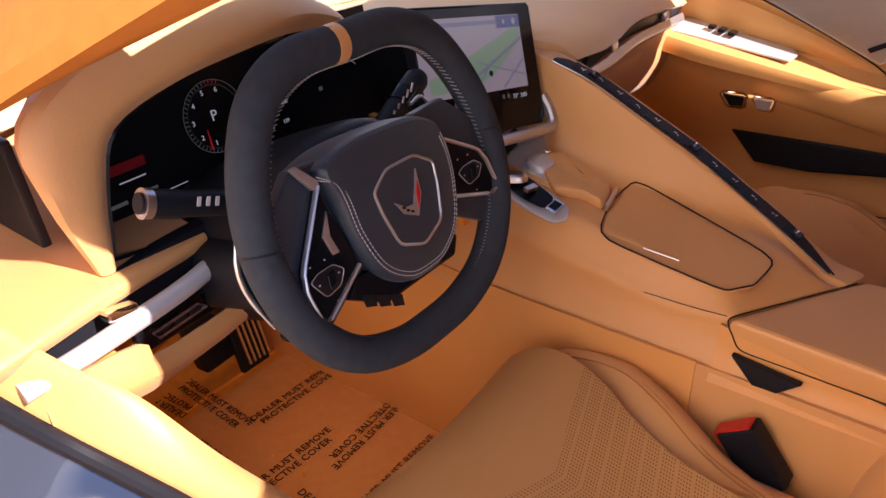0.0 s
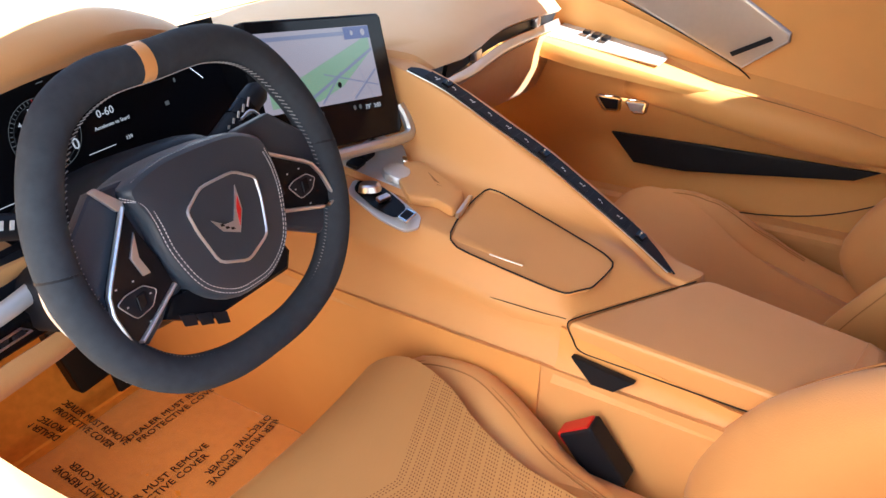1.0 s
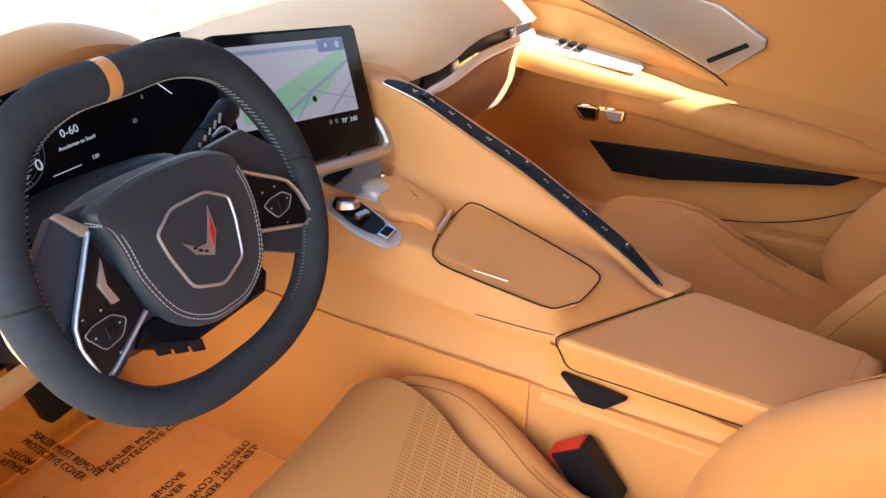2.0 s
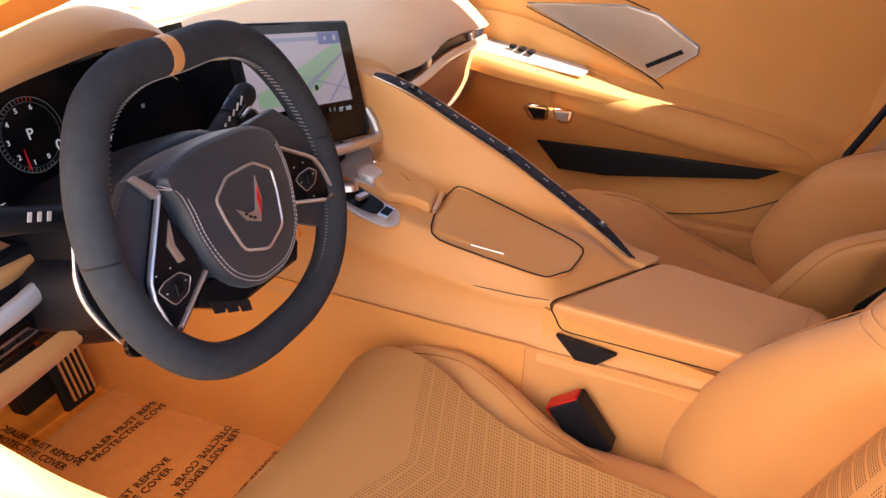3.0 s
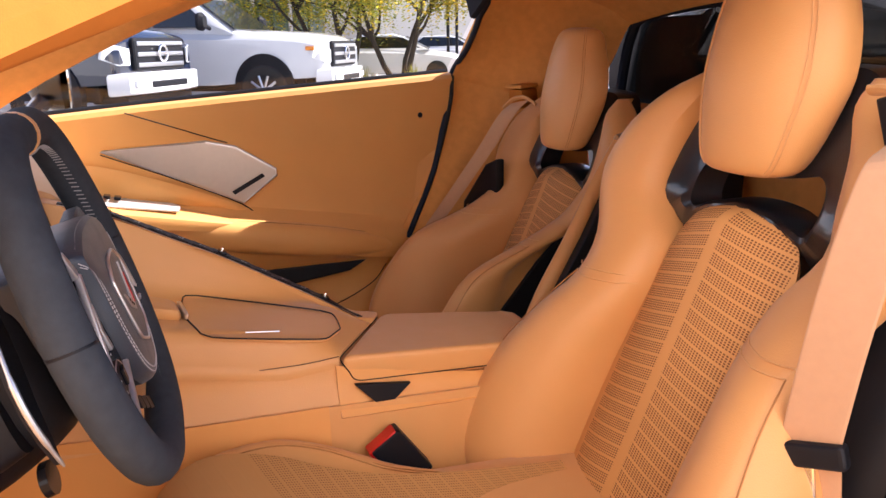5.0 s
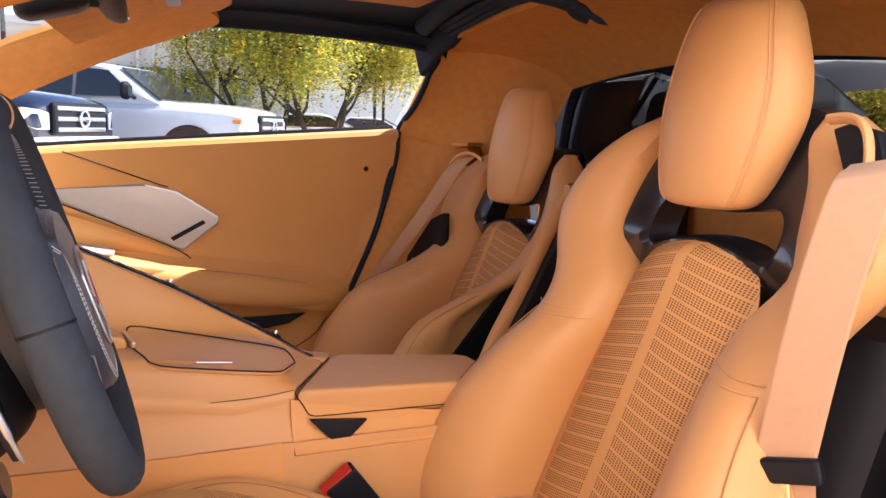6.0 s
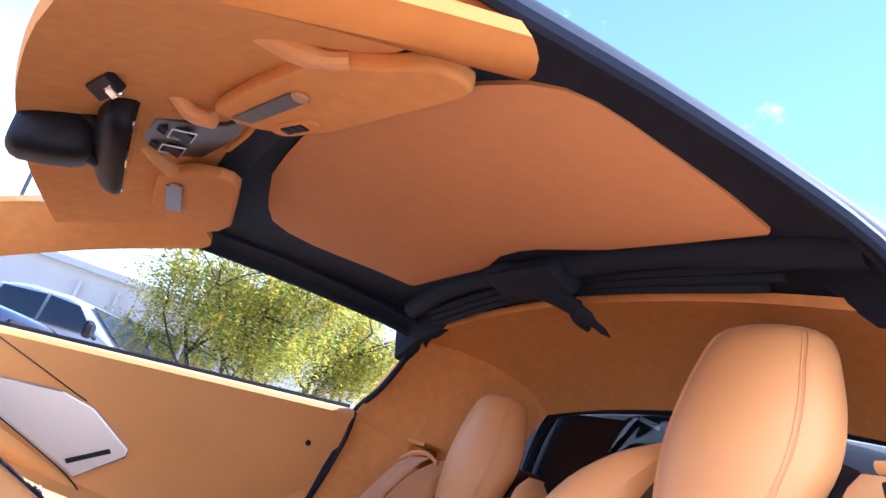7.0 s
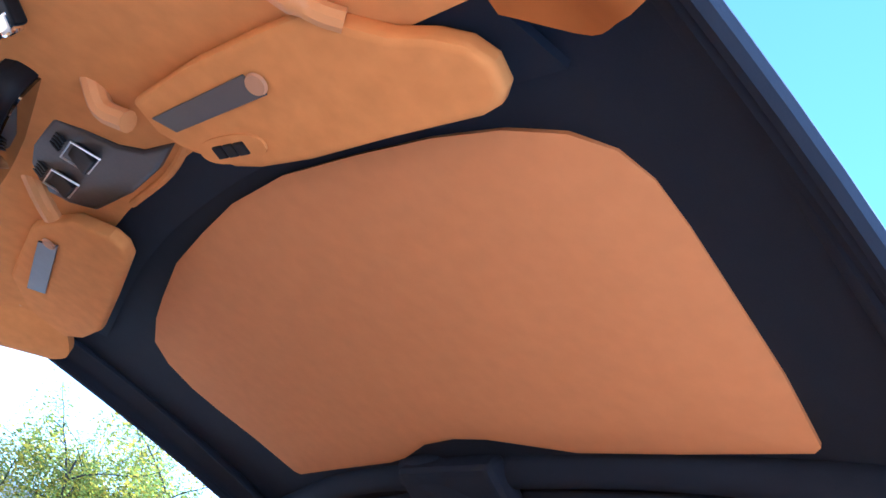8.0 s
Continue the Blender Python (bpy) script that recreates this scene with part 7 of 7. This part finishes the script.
WHITE_PAINT = simple("white_paint", (0.66, 0.67, 0.69), 0.25, coat=1.0, scale=20, tint=0.02)
NAVY = simple("navy_paint", (0.012, 0.018, 0.04), 0.2, coat=1.0, scale=20, tint=0.04)
TYRE = simple("tyre_rubber", (0.02, 0.02, 0.02), 0.85, scale=200, bump=0.3)
DARKGLASS = simple("tinted_glass", (0.012, 0.016, 0.022), 0.06, coat=0.5, scale=10, tint=0.1)
LAMP = simple("headlamp_lens", (0.75, 0.78, 0.8), 0.12, coat=1.0, scale=60, tint=0.12)
AMBER = simple("amber_lens", (0.8, 0.25, 0.02), 0.25, scale=60)
def truck(name, label, paint, bumper, at, turn):
    """A crew-cab pickup that looks along +x, right side towards -y."""
    t = thing(name, label, "pickup truck", "parked pickup trucks")
    def sec(x, pts):
        return [Vector((x, y, z)) for y, z in pts]
    lower = []
    for x, w, zt_, zb in ((-2.95, 0.92, 1.32, 0.62), (-2.9, 0.98, 1.38, 0.55), (-1.2, 1.0, 1.36, 0.5), (1.0, 1.0, 1.30, 0.5), (1.5, 1.0, 1.30, 0.55), (2.35, 0.98, 1.26, 0.6), (2.7, 0.95, 1.20, 0.62), (2.82, 0.86, 1.12, 0.66)):
        lower.append(sec(x, ((-w, zb), (-w, (zb + zt_) / 2), (-w * 0.98, zt_ - 0.10), (-w * 0.88, zt_ - 0.01), (-w * 0.4, zt_ + (0.05 if x > 1.2 else 0)), (w * 0.4, zt_ + (0.05 if x > 1.2 else 0)), (w * 0.88, zt_ - 0.01), (w * 0.98, zt_ - 0.10), (w, (zb + zt_) / 2), (w, zb))))
    part("body", loft(lower, nv=2), paint, t)
    cab = []
    for x, w, zt_ in ((-1.15, 0.90, 1.33), (-0.95, 0.82, 1.86), (-0.5, 0.80, 1.93), (0.2, 0.80, 1.93), (0.55, 0.80, 1.88), (1.35, 0.88, 1.30)):
        cab.append(sec(x, ((-w - 0.04, 1.28), (-w - 0.02, (1.28 + zt_) / 2), (-w * 0.92, zt_ - 0.06), (-w * 0.75, zt_), (w * 0.75, zt_), (w * 0.92, zt_ - 0.06), (w + 0.02, (1.28 + zt_) / 2), (w + 0.04, 1.28))))
    c = part("cab", loft(cab), paint, t)
    part("windscreen", slab([(1.30, -0.74, 1.36), (1.30, 0.74, 1.36), (0.62, 0.66, 1.855), (0.62, -0.66, 1.855)], 0.01), DARKGLASS, c)
    for d in (-1, 1):
        for pts in (((-0.02, 1.40), (0.95, 1.40), (0.50, 1.80), (-0.02, 1.84)), ((-0.95, 1.40), (-0.08, 1.40), (-0.08, 1.84), (-0.82, 1.80))):
            def sidey(z):
                return 0.925 - max(0, (z - 1.40)) * 0.22
            part("side_window", slab([(x, d * (sidey(z)), z) for x, z in pts], 0.012 * (1 if d > 0 else -1)), DARKGLASS, c)
        part("wing_mirror", loft([oval((0.95 + k, d * 1.16, 1.48), (0, 1, 0), (0, 0, 1), a, b, 14, 3) for k, a, b in ((-0.05, 0.11, 0.13), (0.0, 0.12, 0.14), (0.06, 0.07, 0.09))]), BLACK, t)
        part("mirror_arm", tube([(0.97, d * 0.95, 1.38), (0.97, d * 1.10, 1.42)], 0.035, 8), BLACK, t)
        for wx in (1.85, -1.85):
            arch = part("wheel_arch", loft([oval((wx, d * yy, 0.47), (1, 0, 0), (0, 0, 1), 0.50, 0.52, 28) for yy in (0.90, 1.008)]), BLACK, t)
            wh = part("wheel", tube([(wx, d * 0.74, 0.41), (wx, d * 0.78, 0.41), (wx, d * 1.0, 0.41), (wx, d * 1.03, 0.41)], [0.36, 0.41, 0.41, 0.37], 28), TYRE, t)
            rim = part("rim", tube([(wx, d * 0.98, 0.41), (wx, d * 1.035, 0.41)], 0.255, 28), BLACK, wh)
            for k in range(10):
                a = 2 * math.pi * k / 10
                part("spoke", tube([(wx + 0.04 * math.cos(a), d * 1.045, 0.41 + 0.04 * math.sin(a)), (wx + 0.25 * math.cos(a), d * 1.038, 0.41 + 0.25 * math.sin(a))], 0.022, 6), CHROME, rim)
        lamp = part("headlamp", slab([(2.66, d * 0.965, 1.10), (2.80, d * 0.87, 1.08), (2.84, d * 0.70, 1.04), (2.84, d * 0.70, 0.84), (2.80, d * 0.885, 0.84), (2.62, d * 0.985, 0.92)], 0.03, 0.01, way=(1, 0, 0)), LAMP, t)
        part("side_lens", box((2.62, d * 0.978, 1.06), (0.14, 0.03, 0.06), 0.01), AMBER, lamp)
        for k in (0, 1):
            part("door_handle", box((0.15 - k * 0.95, d * 1.02, 1.17), (0.2, 0.04, 0.04), 0.01), paint, t)
    g = part("grille", box((2.84, 0, 0.97), (0.08, 1.22, 0.40), 0.05, 3), BLACK, t)
    for z in (0.84, 0.97, 1.10):
        part("grille_bar", box((2.885, 0, z), (0.03, 1.1, 0.055), 0.012, 2), CHROME, g)
    part("badge_ring", tube([(2.915, 0.10 * math.cos(a), 0.98 + 0.10 * math.sin(a)) for a in [k * math.pi / 10 for k in range(20)]], 0.018, 6, closed=True), BRIGHT, g)
    part("badge_bar", box((2.915, 0, 0.98), (0.02, 0.24, 0.04), 0.008), BRIGHT, g)
    b = part("bumper", slab([(2.70, -1.0, 0.74), (2.92, -0.85, 0.76), (2.98, -0.5, 0.76), (2.98, 0.5, 0.76), (2.92, 0.85, 0.76), (2.70, 1.0, 0.74)], 0.27, 0.04, 3, way=(0, 0, -1)), bumper, t)
    part("bumper_slot", box((2.965, 0, 0.60), (0.04, 0.9, 0.09), 0.02), BLACK, b)
    for d in (-1, 1):
        part("fog_lamp", box((2.945, d * 0.68, 0.62), (0.05, 0.16, 0.09), 0.02), LAMP, b)
    part("skirt", box((2.6, 0, 0.42), (0.5, 1.6, 0.10), 0.03), BLACK, t)
    part("underbody", box((0, 0, 0.5), (5.0, 1.7, 0.2), 0.03), BLACK, t)
    t.matrix_world = pose(*at, 0, 0, turn)
    return t
TURN = math.degrees(math.atan2(-0.87, -0.5))
def place(cx, cy, z):
    """Where a truck's middle goes when its nose is at cx, cy."""
    f = Vector((-0.5, -0.87))
    return (cx - f.x * 2.9, cy - f.y * 2.9, z)
truck("pickup_truck", "dark navy pickup truck with a white bumper", NAVY, WHITE_PAINT, place(10.1, 0.04, -0.06), TURN)
truck("pickup_truck", "white pickup truck parked on the asphalt", WHITE_PAINT, WHITE_PAINT, place(12.1, -2.85, -0.12), TURN)

def sedan(at, turn, paint, label):
    t = thing("parked_car", label, "car")
    R = []
    for x, w, zt_ in ((-2.3, 0.75, 0.8), (-2.2, 0.85, 1.0), (-1.0, 0.9, 1.05), (0.9, 0.9, 1.0), (2.0, 0.85, 0.85), (2.3, 0.7, 0.65)):
        R.append([Vector((x, y, z)) for y, z in ((-w, 0.3), (-w, zt_ - 0.15), (-w * 0.85, zt_), (w * 0.85, zt_), (w, zt_ - 0.15), (w, 0.3))])
    part("body", loft(R, nv=3), paint, t)
    R = []
    for x, w, zt_ in ((-1.7, 0.7, 1.0), (-0.9, 0.65, 1.42), (0.1, 0.65, 1.46), (0.5, 0.66, 1.36), (1.2, 0.75, 1.0)):
        R.append([Vector((x, y, z)) for y, z in ((-w - 0.12, 0.98), (-w, zt_ - 0.05), (-w * 0.8, zt_), (w * 0.8, zt_), (w, zt_ - 0.05), (w + 0.12, 0.98))])
    cabn = part("cabin", loft(R), paint, t)
    for d in (-1, 1):
        part("side_window", slab([(-1.3, d * 0.80, 1.04), (0.9, d * 0.82, 1.04), (0.4, d * 0.695, 1.34), (-0.85, d * 0.68, 1.38)], d * 0.012), DARKGLASS, cabn)
        for wx in (1.4, -1.4):
            part("wheel", tube([(wx, d * 0.7, 0.33), (wx, d * 0.9, 0.33)], 0.33, 20), TYRE, t)
        part("wing_mirror", box((0.75, d * 0.98, 1.05), (0.12, 0.18, 0.12), 0.04), paint, t)
    part("windscreen", slab([(1.22, -0.68, 1.02), (1.22, 0.68, 1.02), (0.52, 0.58, 1.37), (0.52, -0.58, 1.37)], 0.02), DARKGLASS, cabn)
    t.matrix_world = pose(*at, 0, 0, turn)
sedan((23.0, -6.6, -0.2), -105, WHITE_PAINT, "white sedan parked beyond the trees")
sedan((29.0, -10.5, -0.2), -105, WHITE_PAINT, "white sedan parked at the far kerb")

# building
bld = thing("office_building", "pale flat-roofed office building across the lot", "building")
STUCCO = simple("pale_stucco", (0.62, 0.56, 0.50), 0.9, scale=8, bump=0.2, tint=0.08)
part("wall", slab([(34, 14, -0.3), (34, -9, -0.3), (34, -9, 4.4), (34, 14, 4.4)], -8, 0.02), STUCCO, bld)
part("low_wall", slab([(33, -9, -0.3), (33, -26, -0.3), (33, -26, 6.5), (33, -9, 6.5)], -8, 0.02), simple("cream_stucco", (0.75, 0.71, 0.64), 0.9, scale=8, bump=0.2, tint=0.08), bld)
part("parapet", box((35, 2.5, 4.5), (3, 23.4, 0.3), 0.03), STUCCO, bld)
WINDOW = simple("green_window", (0.10, 0.14, 0.10), 0.1, coat=0.5, scale=2, tint=0.4)
for i in range(4):
    win = part("window", box((33.95, -1.4 - i * 1.55, 1.9), (0.12, 1.35, 2.2), 0.02), WINDOW, bld)
    part("frame", box((33.92, -1.4 - i * 1.55, 1.9), (0.14, 0.08, 2.3)), BLACK, win)
    part("column", box((33.8, -0.6 - i * 1.55, 1.9), (0.3, 0.14, 4.0), 0.02), STUCCO, bld)
for k, (x, y, h, r) in enumerate(((24, 1.9, 7.0, 0.075), (26, -9.6, 8.0, 0.06), (27, -10.3, 8.0, 0.06), (25, -6.6, 6.0, 0.05))):
    pole = thing("lamp_post", "slim dark steel lamp post in the lot", "lamp post", "lamp posts")
    part("shaft", tube([(0, 0, -0.2), (0, 0, h * 0.5), (0, 0, h)], [r, r * 0.85, r * 0.7], 10), BLACK, pole)
    part("base", tube([(0, 0, -0.2), (0, 0, 0.4)], r * 2.4, 12), STUCCO, pole)
    pole.location = (x, y, 0)
# Unseen, added wall: it bounces sunlight in through the driver's door.
bounce_wall = link("wall_west", slab([(-12.0, -5.2, -0.2), (-2.0, 2.3, -0.2), (-2.0, 2.3, 7.5), (-12.0, -5.2, 7.5)], 0.3), simple("white_bounce_finish", (0.84, 0.80, 0.74), 0.9, scale=8, bump=0.2, tint=0.06))
tagged(bounce_wall, "unseen plain white wall added to bounce sunlight into the car", "wall", kind="structure")
bed = thing("planting_bed", "pale gravel planting bed with a kerb", "planting bed", kind="structure")
part("gravel", slab([(17.0, -3.2, -0.19), (17.0, -15, -0.19), (21.0, -15, -0.19), (21.0, -3.2, -0.19)], 0.12), simple("pale_gravel", (0.45, 0.39, 0.32), 0.95, scale=40, bump=1.0, tint=0.3), bed)
part("kerb", box((16.9, -9, -0.12), (0.16, 12, 0.15), 0.03), simple("concrete", (0.5, 0.48, 0.45), 0.9, scale=20, bump=0.3), bed)

# trees
LEAF = []
for nm, col in (("green_leaf", (0.26, 0.30, 0.045)), ("yellow_leaf", (0.72, 0.50, 0.04)), ("olive_leaf", (0.36, 0.36, 0.07))):
    def build(nt, b, col=col):
        oi = nt.nodes.new("ShaderNodeNewGeometry")
        mixn = nt.nodes.new("ShaderNodeMix")
        mixn.data_type = "RGBA"
        mixn.inputs["A"].default_value = (*[c * 0.6 for c in col], 1)
        mixn.inputs["B"].default_value = (*[min(1, c * 1.5) for c in col], 1)
        nt.links.new(oi.outputs["Random Per Island"], mixn.inputs["Factor"])
        nt.links.new(mixn.outputs["Result"], b.inputs["Base Color"])
        b.inputs["Roughness"].default_value = 0.7
        tl = nt.nodes.new("ShaderNodeBsdfTranslucent")
        nt.links.new(mixn.outputs["Result"], tl.inputs["Color"])
        both = nt.nodes.new("ShaderNodeMixShader")
        both.inputs[0].default_value = 0.45
        nt.links.new(b.outputs[0], both.inputs[1])
        nt.links.new(tl.outputs[0], both.inputs[2])
        nt.links.new(both.outputs[0], nt.nodes["Material Output"].inputs["Surface"])
    LEAF.append(material(nm, build))
BARK = simple("dark_bark", (0.05, 0.04, 0.032), 0.95, scale=30, bump=1.0, tint=0.3)
def tree(at, height, spread, seed, leaves, size=1.0):
    rng = random.Random(seed)
    t = thing("palo_verde_tree", "feathery desert tree with yellow-green drooping foliage", "tree", "parking lot trees")
    wood = bmesh.new()
    tips = []
    def grow(p, d, length, r, level):
        pts, q = [p], p
        for _ in range(4):
            d = (d + Vector((rng.uniform(-0.25, 0.25), rng.uniform(-0.25, 0.25), rng.uniform(-0.05, 0.2 if level < 2 else -0.02)))).normalized()
            q = q + d * length / 4
            pts.append(q)
        tube(pts, [r * (1 - 0.14 * i) for i in range(5)], 7, wood)
        if level >= 2:
            tips.extend(pts[1:])
        if level < 3:
            for _ in range(3 if level else 4):
                a = rng.uniform(0, 6.28)
                e = Vector((math.cos(a), math.sin(a), rng.uniform(0.15, 0.9) if level == 0 else rng.uniform(-0.3, 0.6))).normalized()
                grow(pts[rng.choice((2, 3, 4))], (d * 0.5 + e).normalized(), length * rng.uniform(0.6, 0.8), r * 0.5, level + 1)
    for k in range(3):
        a = k * 2.1 + seed
        grow(Vector((0.12 * math.cos(a), 0.12 * math.sin(a), -0.2)), Vector((0.45 * math.cos(a), 0.45 * math.sin(a), 1)).normalized(), height * 0.38, 0.09, 0)
    part("trunk", wood, BARK, t)
    for k in range(3):
        vs, fs = [], []
        for n in range(leaves // 3):
            p = rng.choice(tips)
            q = p + Vector((rng.gauss(0, 0.16), rng.gauss(0, 0.16), rng.gauss(-0.05, 0.12))) * spread
            drop = rng.uniform(0.10, 0.50) * spread
            dx, dy = rng.uniform(-0.10, 0.10), rng.uniform(-0.10, 0.10)
            for j in range(5):
                c = q + Vector((dx * j / 4, dy * j / 4, -drop * j / 4))
                s = rng.uniform(0.018, 0.04) * size
                a = rng.uniform(0, 6.28)
                e, g = Vector((math.cos(a), math.sin(a), rng.uniform(-0.5, 0.5))) * s, Vector((-math.sin(a), math.cos(a), rng.uniform(-1, 1))) * s * 0.45
                b0 = len(vs)
                vs += [c - e, c + g, c + e, c - g]
                fs.append((b0, b0 + 1, b0 + 2, b0 + 3))
        me = bpy.data.meshes.new("crown")
        me.from_pydata([tuple(v) for v in vs], [], fs)
        me.materials.append(LEAF[k])
        cr = new("crown", me)
        cr.parent = t
        cr["kind"] = "stuff"
    t.location = at
tree((19.0, -4.2, 0.0), 8.2, 1.4, 3, 10000, 1.5)
tree((19.6, -6.0, 0.0), 7.8, 1.4, 8, 10000, 1.5)
tree((9.0, -13.0, 0.0), 4.4, 1.3, 12, 6000, 1.4)
tree((12.5, -14.0, 0.0), 4.6, 1.3, 15, 6000, 1.4)
def bush(x, y, seed):
    rng = random.Random(seed)
    b = thing("desert_shrub", "dry spiky shrub in the gravel bed", "shrub", "shrubs")
    vs, fs = [], []
    for n in range(160):
        a, e = rng.uniform(0, 6.28), rng.uniform(0.2, 1.4)
        d = Vector((math.cos(a) * math.cos(e), math.sin(a) * math.cos(e), math.sin(e))) * rng.uniform(0.3, 0.6)
        s = Vector((-math.sin(a), math.cos(a), 0)) * 0.012
        k = len(vs)
        vs += [-s, s, d + s * 0.2, d - s * 0.2]
        fs.append((k, k + 1, k + 2, k + 3))
    me = bpy.data.meshes.new("blades")
    me.from_pydata([tuple(v) for v in vs], [], fs)
    me.materials.append(LEAF[2])
    o = new("blades", me)
    o.parent, b.location = b, (x, y, -0.08)
bush(17.8, -4.5, 1), bush(18.5, -6.0, 2), bush(17.6, -7.2, 4)
